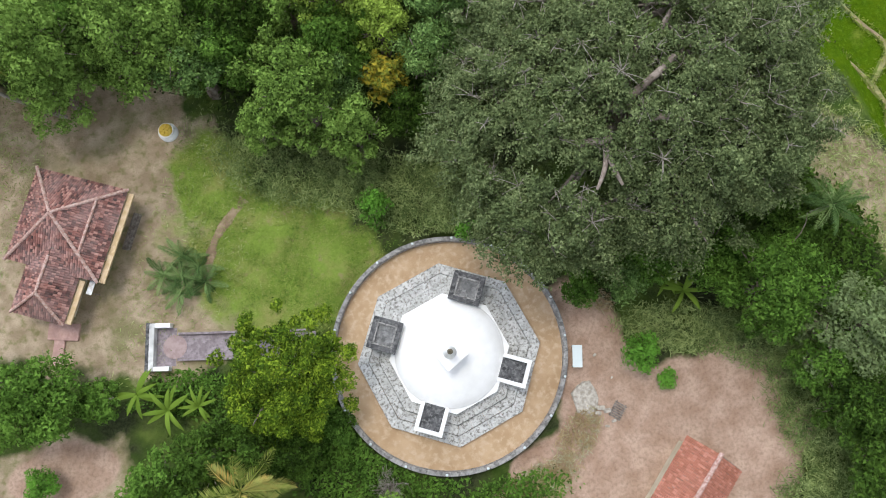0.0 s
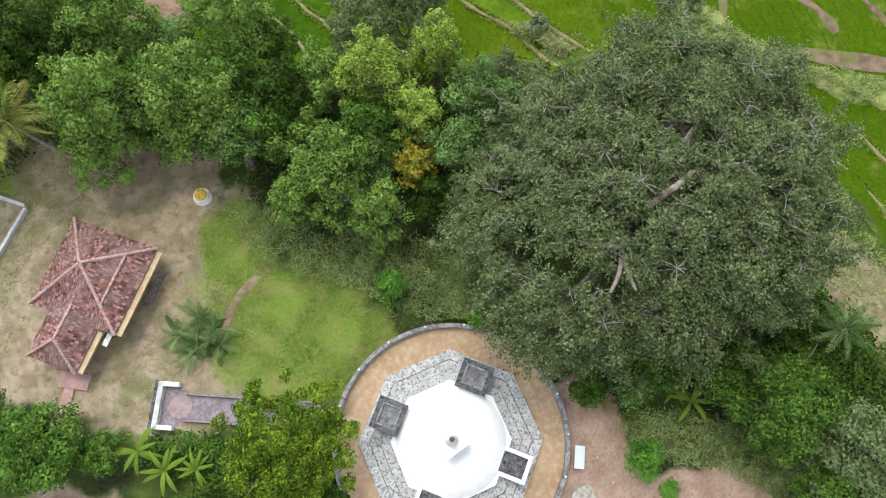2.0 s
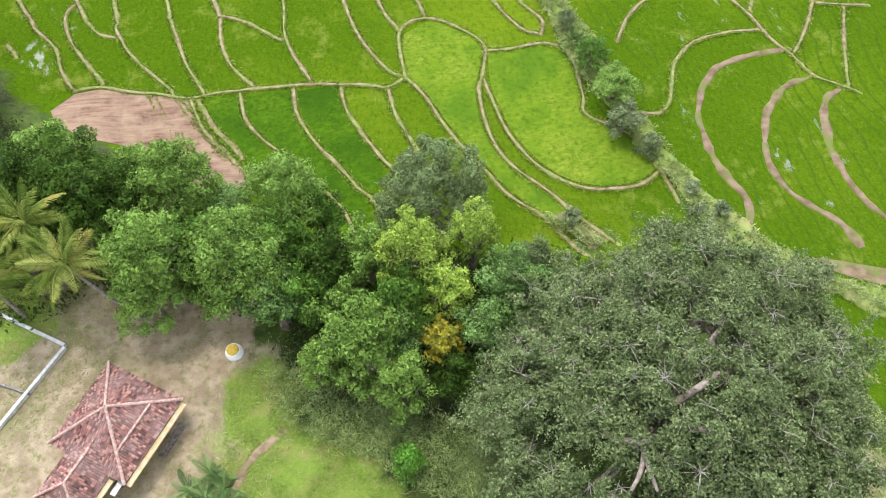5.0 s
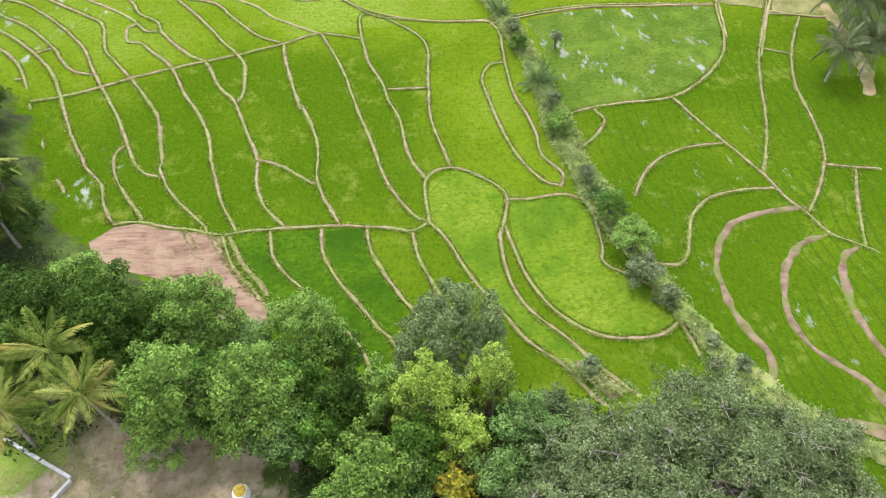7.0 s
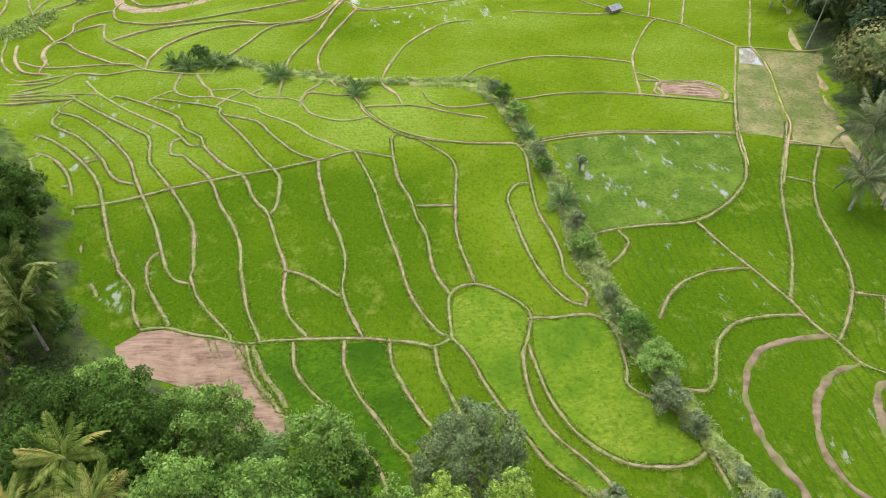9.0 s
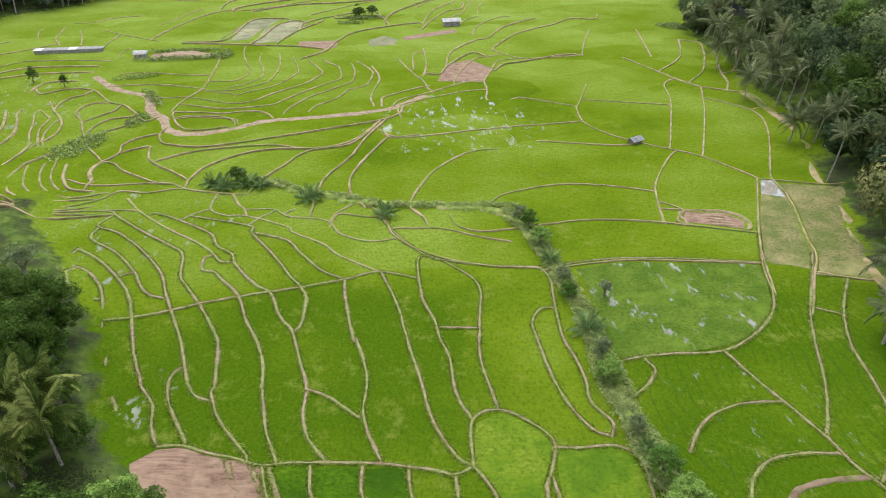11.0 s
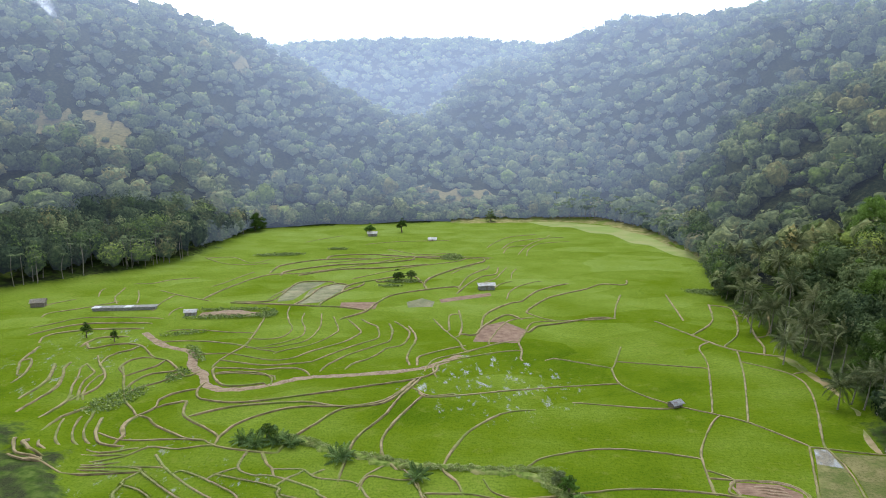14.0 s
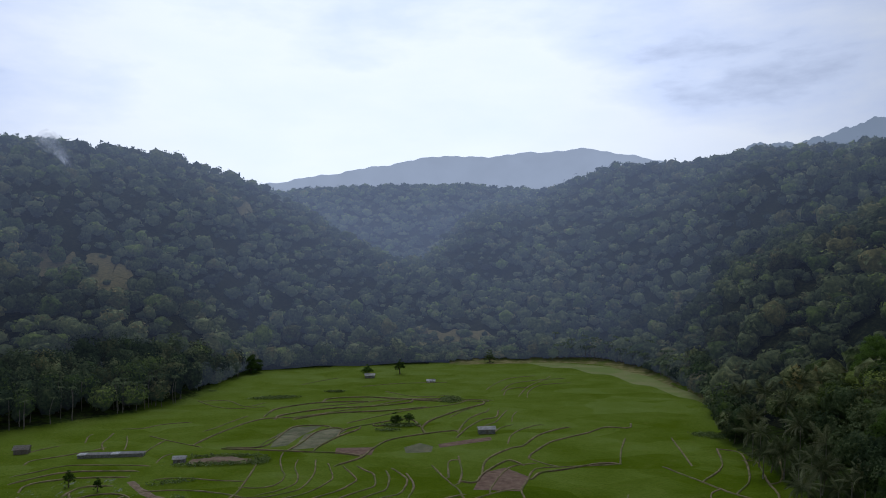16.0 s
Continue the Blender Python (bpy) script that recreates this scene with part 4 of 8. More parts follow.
bund(0.80, 0.50, (-120.8, 225.8), (-120.4, 232.0), (-118.3, 235.9), (-110.2, 237.0))
bund(0.60, 0.36, (-116.2, 272.9), (-117.9, 286.5), (-117.6, 300.3))
bund(0.50, 0.33, (-107.1, 265.9), (-107.7, 273.5), (-106.2, 278.8))
bund(0.60, 0.36, (-136.0, 285.2), (-141.7, 296.0), (-143.8, 306.4), (-145.8, 315.2))
bund(0.50, 0.33, (-127.9, 285.9), (-131.7, 296.7), (-137.3, 309.4))
bund(0.50, 0.33, (-149.5, 297.3), (-153.5, 307.8), (-154.0, 313.2))
bund(0.50, 0.33, (-127.4, 309.1), (-117.4, 301.3), (-105.2, 292.8), (-98.1, 288.7))
bund(0.80, 0.50, (-102.5, 291.8), (-100.7, 305.0), (-96.7, 321.5), (-92.4, 334.8), (-86.5, 343.6), (-78.9, 346.0))
bund(0.60, 0.36, (-106.8, 317.3), (-103.8, 324.1), (-100.7, 336.3), (-96.4, 350.7))
bund(0.60, 0.36, (-145.3, 323.2), (-136.8, 324.1), (-130.9, 332.3), (-119.4, 336.9))
bund(0.60, 0.36, (-89.2, 285.6), (-87.7, 288.4), (-76.1, 288.0), (-74.0, 298.8), (-71.4, 309.4))
bund(0.65, 0.40, (107.4, 280.9), (99.0, 254.7), (85.3, 236.3))
bund(0.65, 0.40, (107.0, 279.6), (113.0, 271.6), (102.4, 239.7), (91.1, 223.1))
bund(0.65, 0.40, (110.1, 262.9), (113.3, 258.7), (106.9, 236.1), (104.1, 223.0), (100.5, 214.8))
bund(0.65, 0.40, (113.0, 271.6), (120.4, 262.8), (111.8, 236.1), (106.4, 234.1))
bund(0.65, 0.40, (78.0, 254.9), (85.3, 236.3), (92.7, 220.1), (106.0, 211.2), (106.7, 200.6))
bund(0.65, 0.40, (-79.1, 347.8), (-72.1, 346.9), (-43.5, 369.3), (-14.3, 394.7), (26.9, 388.8))
bund(0.65, 0.40, (-65.4, 375.1), (-56.7, 377.7), (-20.7, 394.8), (20.4, 385.4), (24.1, 389.2))
bund(0.65, 0.40, (-44.8, 332.9), (-19.1, 361.2), (4.6, 377.0), (12.2, 387.3))
bund(0.50, 0.33, (-62.9, 279.1), (-61.6, 268.6), (-58.3, 256.2), (-55.6, 248.6), (-55.0, 241.3), (-57.0, 235.2), (-61.4, 233.4), (-67.3, 234.2))
bund(0.50, 0.33, (-54.9, 268.3), (-54.0, 258.5), (-50.8, 247.7), (-49.6, 239.1), (-51.1, 234.4), (-54.8, 229.3), (-59.6, 225.7))
bund(0.50, 0.33, (-48.2, 268.1), (-45.6, 250.5), (-45.9, 237.6), (-47.6, 231.0), (-51.6, 227.3), (-57.3, 223.7), (-65.5, 224.0))
bund(0.50, 0.33, (-42.7, 262.9), (-38.4, 245.8), (-39.0, 239.4), (-42.0, 231.4), (-45.8, 225.8), (-51.4, 221.7), (-54.8, 217.7))
bund(0.60, 0.36, (-36.9, 259.5), (-32.7, 250.0), (-29.8, 241.9), (-31.2, 236.4), (-34.2, 229.9), (-39.1, 224.4), (-43.7, 219.1), (-47.9, 212.9), (-52.7, 210.8), (-58.4, 212.6), (-64.4, 215.7), (-69.4, 217.6), (-75.5, 217.2), (-79.6, 216.7))
bund(0.60, 0.36, (-31.6, 259.3), (-27.9, 252.9), (-24.9, 249.0), (-23.1, 239.6), (-23.2, 234.1), (-25.8, 230.9), (-30.0, 225.9), (-34.7, 219.4), (-38.4, 213.7), (-41.2, 209.3), (-46.9, 207.3), (-55.1, 206.0), (-62.6, 208.4), (-70.3, 211.3))
bund(0.60, 0.36, (-20.6, 252.7), (-18.8, 243.7), (-18.8, 231.4), (-20.8, 228.2), (-25.9, 222.1), (-30.7, 216.3), (-34.3, 209.6), (-36.2, 204.9), (-37.2, 200.7))
bund(0.60, 0.36, (-18.8, 255.7), (-14.2, 246.5), (-12.5, 240.0), (-13.4, 229.9), (-15.0, 225.5), (-19.5, 222.5), (-21.7, 216.0), (-24.8, 211.0), (-28.0, 207.8), (-29.9, 202.6))
bund(0.60, 0.36, (-13.3, 249.4), (-10.4, 237.8), (-10.2, 229.8), (-11.5, 221.6), (-12.1, 212.8), (-10.9, 206.2))
bund(0.60, 0.36, (-8.6, 206.1), (-8.7, 212.7), (-7.0, 215.5), (-2.9, 218.9), (0.8, 221.8), (6.5, 225.4))
bund(0.60, 0.36, (-69.8, 203.8), (-61.2, 203.1), (-55.0, 201.8), (-49.4, 203.2), (-44.3, 203.0), (-41.3, 200.4), (-39.7, 197.3))
bund(0.50, 0.33, (-67.4, 198.2), (-61.8, 199.0), (-54.9, 197.8), (-49.6, 196.2), (-48.8, 193.3))
bund(0.50, 0.33, (-99.1, 243.5), (-93.9, 245.4), (-85.7, 244.5), (-77.1, 242.1), (-67.4, 241.0))
bund(0.60, 0.36, (-98.1, 230.0), (-94.5, 230.6), (-87.4, 231.6), (-79.6, 230.7), (-73.4, 228.6), (-66.7, 225.9), (-60.6, 222.0), (-54.6, 219.4))
bund(0.60, 0.36, (-71.0, 268.9), (-68.8, 260.5), (-67.2, 241.7), (-66.5, 227.1), (-68.6, 218.1), (-70.1, 210.8), (-70.3, 204.4))
bund(0.80, 0.50, (-113.8, 179.9), (-113.4, 186.2), (-114.0, 193.4), (-117.0, 201.8), (-119.8, 208.1))
bund(0.80, 0.50, (-109.1, 171.0), (-108.6, 176.8), (-108.2, 183.4), (-108.8, 189.6), (-112.0, 198.2), (-114.4, 203.2), (-115.8, 209.5))
bund(0.60, 0.36, (-101.1, 180.7), (-104.6, 189.5), (-106.7, 196.5), (-109.8, 204.1), (-109.8, 207.7))
bund(0.80, 0.50, (-100.8, 156.7), (-100.5, 160.0), (-100.8, 166.0), (-100.2, 171.9), (-100.0, 177.4), (-100.9, 181.5))
bund(0.80, 0.50, (-90.1, 143.6), (-92.7, 146.3), (-94.7, 149.3), (-96.0, 153.4), (-95.9, 157.6), (-95.9, 161.6), (-95.7, 166.9), (-93.7, 170.2), (-92.2, 173.2))
bund(0.60, 0.36, (-97.7, 178.5), (-100.5, 184.9), (-102.5, 190.3), (-103.4, 196.4), (-103.6, 199.9), (-107.6, 205.1), (-110.1, 208.3))
bund(0.50, 0.33, (-96.3, 178.5), (-98.4, 182.7), (-100.1, 188.4), (-100.9, 196.3), (-100.3, 198.8), (-103.9, 204.9), (-107.4, 210.4), (-110.4, 216.0))
bund(0.60, 0.36, (-98.2, 151.9), (-93.8, 144.3), (-91.2, 140.9), (-87.5, 139.7), (-85.1, 139.6))
bund(0.60, 0.36, (-90.4, 143.7), (-86.2, 141.8), (-80.8, 140.9), (-74.7, 140.9), (-70.4, 142.5))
bund(0.60, 0.36, (-95.2, 156.9), (-93.0, 151.7), (-90.5, 148.6), (-86.1, 145.5), (-81.7, 142.8), (-76.6, 142.4))
bund(0.60, 0.36, (-94.6, 165.8), (-92.2, 158.1), (-89.7, 153.2), (-86.3, 149.4), (-82.8, 146.6), (-79.1, 145.3), (-75.4, 145.5), (-70.6, 145.9))
bund(0.60, 0.36, (-90.9, 167.1), (-89.7, 161.4), (-87.0, 155.3), (-84.4, 151.5), (-80.4, 148.3), (-76.6, 146.7), (-72.6, 147.7), (-69.4, 149.4))
bund(0.60, 0.36, (-89.2, 170.4), (-86.4, 159.6), (-83.9, 154.6), (-81.1, 151.3))
bund(0.80, 0.50, (-85.3, 166.2), (-83.4, 159.5), (-81.1, 154.5), (-78.5, 151.3), (-74.8, 150.2), (-73.3, 150.2))
bund(0.80, 0.50, (-77.0, 167.0), (-77.9, 162.8), (-77.0, 158.6), (-75.2, 155.6))
bund(0.50, 0.33, (-81.8, 157.4), (-76.4, 154.0), (-70.8, 153.2), (-64.4, 153.7), (-57.8, 153.8))
bund(0.50, 0.33, (-92.6, 140.1), (-88.5, 138.1), (-84.7, 138.8), (-77.4, 138.8), (-70.0, 138.3), (-62.8, 137.9))
bund(0.50, 0.33, (-85.5, 140.4), (-77.9, 139.9), (-68.3, 140.2), (-59.7, 139.9))
bund(0.50, 0.33, (-76.6, 142.4), (-72.3, 143.9), (-69.4, 146.2), (-66.9, 149.7), (-60.1, 148.6), (-55.4, 150.2), (-51.6, 150.4))
bund(0.60, 0.32, (-4.5, 259.5), (-0.2, 243.9), (4.6, 229.9), (5.7, 222.2), (7.4, 219.2))
bund(0.60, 0.32, (5.6, 266.5), (1.6, 263.6), (1.4, 243.8), (0.3, 242.5))
bund(0.60, 0.32, (5.4, 272.3), (6.1, 251.3), (4.7, 236.7), (3.0, 234.6))
bund(0.60, 0.32, (-6.2, 200.9), (-5.4, 205.1), (-2.9, 211.7), (5.2, 217.4), (15.9, 226.5), (21.9, 229.7), (24.7, 229.7))
bund(0.60, 0.32, (-2.7, 195.8), (-3.6, 200.9), (-2.8, 206.1), (4.2, 211.6), (17.2, 218.4), (24.7, 220.2))
bund(0.60, 0.32, (-9.0, 186.5), (-7.3, 184.3), (-5.6, 179.9), (3.6, 180.7), (16.2, 184.0), (27.5, 186.1))
bund(0.60, 0.32, (2.2, 133.4), (-0.6, 138.1), (0.3, 144.2), (4.4, 155.7), (8.8, 162.4), (15.0, 168.9), (22.5, 170.8))
bund(0.60, 0.32, (27.8, 239.9), (24.7, 229.7), (24.7, 220.2), (23.4, 211.4), (23.7, 210.2))
bund(0.60, 0.32, (15.4, 226.1), (14.6, 229.8), (23.1, 255.1), (33.5, 260.9))
bund(0.60, 0.32, (24.7, 229.7), (27.8, 239.9), (31.1, 251.0), (35.7, 254.9), (54.2, 257.1), (64.2, 259.1))
bund(0.60, 0.32, (-55.4, 153.1), (-51.8, 150.0), (-40.7, 146.9), (-37.4, 146.9))
bund(0.60, 0.32, (-40.7, 146.9), (-40.0, 145.4), (-38.1, 141.2), (-36.6, 139.0), (-35.5, 135.9))
bund(0.50, 0.25, (-75.3, 142.0), (-74.1, 140.4), (-64.4, 139.2), (-65.7, 134.3), (-65.2, 132.5))
bund(0.50, 0.25, (-64.3, 138.7), (-61.9, 136.1), (-55.0, 129.7), (-47.8, 123.6), (-44.8, 120.2), (-43.1, 112.4), (-40.9, 108.6), (-37.5, 103.1))
bund(0.50, 0.25, (-65.7, 134.3), (-65.2, 132.5), (-60.2, 129.7), (-53.1, 122.2), (-47.2, 113.8), (-44.4, 107.3), (-42.5, 102.9), (-38.7, 94.7), (-36.1, 88.0), (-34.2, 82.6))
bund(0.50, 0.25, (-65.2, 132.5), (-64.9, 127.7), (-58.1, 121.8), (-52.2, 114.4), (-49.6, 109.6), (-47.0, 106.4), (-44.0, 105.2))
bund(0.50, 0.25, (-66.7, 123.9), (-63.0, 121.4), (-57.5, 116.0), (-51.6, 108.2), (-48.1, 100.4), (-44.8, 91.1), (-41.0, 82.7))
bund(0.50, 0.25, (-66.1, 123.5), (-66.0, 118.3), (-61.2, 115.1), (-56.7, 109.6), (-53.7, 102.6), (-52.1, 97.8), (-48.8, 90.2), (-46.3, 83.1), (-46.3, 82.6))
bund(0.50, 0.25, (-63.6, 116.7), (-63.9, 113.1), (-60.0, 106.7), (-54.9, 105.4))
bund(0.50, 0.25, (-55.3, 113.0), (-54.8, 112.9), (-52.2, 114.1))
bund(0.50, 0.25, (-55.9, 98.7), (-48.1, 99.6), (-42.2, 101.3), (-37.5, 103.1), (-30.8, 105.1), (-20.5, 107.5), (-12.8, 109.7), (-10.8, 110.5))
bund(0.50, 0.25, (-63.8, 145.9), (-61.5, 142.7), (-58.9, 139.2), (-51.1, 131.4), (-44.8, 126.3), (-39.1, 120.5), (-40.3, 118.7), (-39.7, 114.4), (-37.4, 113.6))
bund(0.50, 0.25, (-39.1, 120.5), (-37.0, 117.3), (-34.4, 117.0))
bund(0.50, 0.25, (-44.0, 139.8), (-47.4, 137.1), (-49.1, 134.5))
bund(0.50, 0.25, (-56.8, 137.1), (-54.2, 137.9), (-42.1, 129.2), (-39.0, 123.5), (-35.4, 120.0), (-33.8, 115.9), (-28.9, 108.9), (-25.7, 105.9), (-23.1, 99.0), (-20.5, 94.8), (-19.3, 90.9), (-17.6, 85.1), (-16.3, 80.4))
bund(0.50, 0.25, (-39.7, 114.4), (-37.4, 113.6), (-35.0, 110.5), (-31.4, 105.7), (-28.5, 98.0), (-25.5, 91.7), (-23.6, 85.9), (-22.9, 80.6), (-22.7, 80.1))
bund(0.50, 0.25, (-37.5, 103.1), (-34.2, 97.2), (-31.5, 90.9), (-29.9, 81.2))
bund(0.50, 0.25, (-47.9, 136.7), (-34.4, 131.6), (-32.9, 128.1), (-27.1, 119.0), (-23.3, 111.9), (-20.5, 107.5), (-19.1, 103.4), (-19.1, 96.1), (-20.2, 94.0))
bund(0.50, 0.25, (-34.4, 131.6), (-32.6, 134.8), (-29.7, 138.3))
bund(0.50, 0.25, (-32.9, 128.5), (-25.6, 125.0), (-21.9, 119.4), (-17.4, 113.0), (-12.8, 109.7))
bund(0.50, 0.25, (-44.1, 147.9), (-44.0, 139.8), (-40.1, 136.4), (-35.5, 135.9), (-26.1, 130.6), (-24.8, 128.2), (-18.0, 123.0), (-14.6, 118.5), (-6.3, 111.7))
bund(0.50, 0.25, (-36.6, 139.0), (-30.3, 138.8), (-26.5, 135.2), (-18.5, 133.1), (-14.9, 127.0), (-8.9, 123.6), (-3.2, 124.6))
bund(0.50, 0.25, (-27.8, 136.6), (-25.7, 138.8))
bund(0.50, 0.25, (-17.8, 131.9), (-17.4, 133.0), (-16.4, 136.4), (-11.9, 142.0))
bund(0.50, 0.25, (-12.8, 109.7), (-12.4, 104.3), (-10.7, 94.4), (-10.0, 91.3), (-9.5, 91.1))
bund(0.70, 0.10, (-25.4, 67.8), (-24.0, 64.1), (-21.8, 59.1), (-21.1, 57.0), (-16.5, 56.0))
bund(0.70, 0.10, (-21.9, 65.8), (-19.6, 61.6), (-16.8, 56.7), (-15.6, 54.0), (-14.1, 53.5))
bund(0.70, 0.10, (-19.7, 66.1), (-17.4, 60.4), (-15.0, 56.5), (-13.7, 53.7))
bund(0.60, 0.32, (-36.9, 374.6), (-21.4, 391.7), (2.8, 391.3), (3.8, 392.1))
bund(0.60, 0.32, (-89.3, 447.1), (-79.8, 462.8), (-69.2, 476.2))
bund(0.60, 0.32, (-133.9, 391.5), (-119.5, 393.1), (-104.2, 375.6), (-96.7, 386.9))
bund(0.60, 0.32, (-49.9, 438.9), (-29.2, 449.2), (3.3, 453.4))
bund(0.60, 0.32, (9.4, 391.3), (2.9, 403.7), (-15.4, 401.4), (-34.2, 420.1))
bund(0.60, 0.32, (-140.7, 399.5), (-120.6, 375.9), (-106.8, 370.2), (-94.0, 375.5))
# terrace banks farther up the valley
bund(0.60, 0.50, (-123.1, 191.6), (-123.0, 196.3), (-126.0, 205.5), (-129.7, 212.7), (-131.7, 211.1))
bund(0.60, 0.50, (-123.8, 198.8), (-125.0, 197.4), (-129.3, 205.6), (-131.9, 211.6), (-134.4, 225.8))
bund(0.60, 0.50, (-105.7, 208.8), (-105.6, 207.2), (-99.9, 198.8), (-97.3, 191.5), (-96.9, 185.1), (-99.5, 178.0))
bund(0.60, 0.50, (-120.2, 228.7), (-116.2, 222.9), (-112.1, 226.5), (-106.7, 228.3), (-101.2, 226.3), (-96.9, 221.2), (-91.9, 214.1), (-86.2, 210.6), (-81.3, 204.5), (-75.6, 196.2), (-72.6, 200.1))
bund(0.60, 0.50, (-105.6, 207.2), (-105.7, 208.8), (-106.3, 213.3), (-105.0, 219.0), (-102.2, 221.4), (-101.2, 226.3))
bund(0.60, 0.50, (-94.4, 198.6), (-97.9, 203.8), (-97.9, 210.8), (-94.8, 213.6), (-91.7, 213.5))
bund(0.60, 0.50, (-93.2, 196.6), (-90.0, 201.6), (-87.4, 205.7), (-87.2, 211.2))
bund(0.60, 0.50, (-88.7, 186.7), (-88.2, 193.6), (-86.0, 198.4), (-80.5, 200.3), (-79.7, 202.2))
bund(0.60, 0.50, (-86.2, 181.4), (-86.0, 184.9), (-84.1, 188.4), (-80.8, 191.6), (-79.1, 196.3), (-78.2, 200.0))
bund(0.60, 0.50, (-97.6, 204.9), (-93.5, 196.6), (-89.1, 186.7), (-84.8, 178.0), (-79.8, 171.1), (-77.2, 167.3))
bund(0.60, 0.50, (-75.4, 150.5), (-75.5, 156.5), (-77.6, 160.5), (-78.0, 164.4), (-76.9, 167.3), (-75.3, 170.3), (-74.7, 172.6), (-75.7, 177.8), (-74.1, 182.0), (-71.1, 184.5), (-68.3, 186.2))
bund(0.60, 0.50, (-76.9, 167.3), (-73.6, 165.8), (-70.4, 161.8), (-64.9, 157.5), (-59.7, 153.8), (-56.2, 153.1), (-55.4, 153.1))
bund(0.60, 0.50, (-74.7, 172.6), (-73.1, 174.1), (-69.1, 176.8), (-68.2, 176.8))
bund(0.60, 0.50, (-69.1, 176.8), (-68.2, 176.8), (-66.0, 168.6), (-61.9, 163.7), (-57.1, 159.4), (-52.8, 154.6), (-52.5, 150.6))
bund(0.60, 0.50, (-67.9, 191.4), (-68.3, 186.2), (-66.4, 180.1), (-62.6, 177.5), (-53.5, 176.1), (-39.0, 180.8), (-23.0, 187.4), (-9.2, 193.2), (-3.2, 199.0), (-2.2, 206.6))
bund(0.60, 0.50, (-64.1, 167.0), (-56.7, 172.2), (-48.8, 174.8), (-36.1, 176.1), (-26.8, 173.1), (-16.3, 177.3), (-9.1, 191.8), (-8.7, 193.7))
bund(0.60, 0.50, (-52.8, 154.6), (-50.5, 162.7), (-43.5, 170.3), (-35.6, 173.3), (-26.8, 173.1), (-25.8, 173.5))
bund(0.60, 0.50, (-37.4, 146.9), (-35.2, 154.9), (-31.6, 162.3), (-26.6, 171.5), (-16.2, 175.6), (-10.3, 188.1), (-9.8, 190.5))
bund(0.60, 0.50, (-22.1, 134.1), (-21.4, 149.8), (-19.8, 156.9), (-15.5, 167.0), (-12.1, 180.1), (-7.4, 193.2), (-7.0, 195.3))
bund(0.60, 0.50, (-10.7, 139.1), (-13.8, 145.1), (-14.6, 154.5), (-11.3, 166.9), (-6.4, 180.0), (-6.1, 181.1))
bund(0.60, 0.50, (-7.3, 184.3), (-7.1, 183.1), (-4.2, 180.0), (2.4, 181.5), (2.8, 180.6))
bund(0.60, 0.50, (-69.2, 204.8), (-69.1, 201.1), (-66.1, 194.1), (-62.0, 188.8), (-56.1, 188.7), (-51.3, 190.4), (-49.8, 188.8))
bund(0.60, 0.50, (-67.6, 199.0), (-61.7, 199.9), (-54.5, 198.7), (-50.1, 194.7), (-49.0, 189.3))
bund(0.75, 0.62, (-88.9, 286.2), (-74.2, 287.8), (-71.1, 298.9), (-67.9, 325.0), (-53.1, 325.9), (-51.6, 319.6))
bund(0.75, 0.62, (-62.4, 281.1), (-61.6, 282.6), (-58.6, 295.5), (-56.5, 312.8), (-49.7, 322.1), (-44.3, 318.4))
bund(0.75, 0.62, (-51.1, 279.0), (-51.4, 282.4), (-49.3, 292.1), (-44.9, 305.8), (-38.4, 318.2), (-37.9, 324.9))
bund(0.75, 0.62, (-88.9, 286.2), (-88.6, 285.2), (-72.0, 282.9), (-54.4, 279.6), (-42.3, 277.5), (-31.8, 272.7), (-31.3, 271.2))
bund(0.75, 0.62, (-45.7, 303.3), (-44.3, 318.4), (-32.5, 330.4), (-17.0, 340.5), (-10.3, 323.0))
bund(0.75, 0.62, (-39.8, 258.8), (-31.6, 270.0), (-28.4, 283.7), (-22.4, 298.7), (-8.1, 309.3), (4.5, 314.7), (6.2, 311.2))
bund(0.90, 0.75, (-8.1, 309.3), (-9.7, 321.1), (-7.3, 333.6), (-0.6, 346.9), (8.2, 361.2), (20.6, 376.7), (21.4, 386.4))
bund(0.75, 0.62, (5.0, 239.4), (10.2, 237.6), (13.8, 248.4), (23.3, 264.3), (28.8, 258.3))
bund(0.75, 0.62, (28.4, 241.9), (29.4, 240.7), (33.3, 248.0), (41.0, 251.6), (56.2, 259.3), (63.6, 259.1))
bund(0.90, 0.75, (-65.7, 384.3), (-63.5, 396.1), (-45.2, 401.0), (-25.7, 395.0), (-0.5, 385.6), (1.7, 389.7))
bund(0.90, 0.75, (-87.9, 348.4), (-85.8, 368.4), (-67.9, 384.1), (-43.7, 386.8), (-40.3, 385.5))
bund(0.90, 0.75, (-81.1, 342.1), (-79.4, 351.8), (-59.3, 367.7), (-36.4, 373.3), (-18.9, 382.7), (-17.0, 391.6))
bund(0.90, 0.75, (-71.9, 341.9), (-54.7, 355.5), (-29.5, 360.7), (-9.4, 369.4), (-8.3, 368.4))
bund(0.60, 0.50, (-88.0, 137.9), (-77.8, 136.6), (-63.3, 137.9))
bund(0.75, 0.62, (-32.5, 330.4), (-30.8, 325.3), (-16.5, 329.9), (-9.7, 322.3))


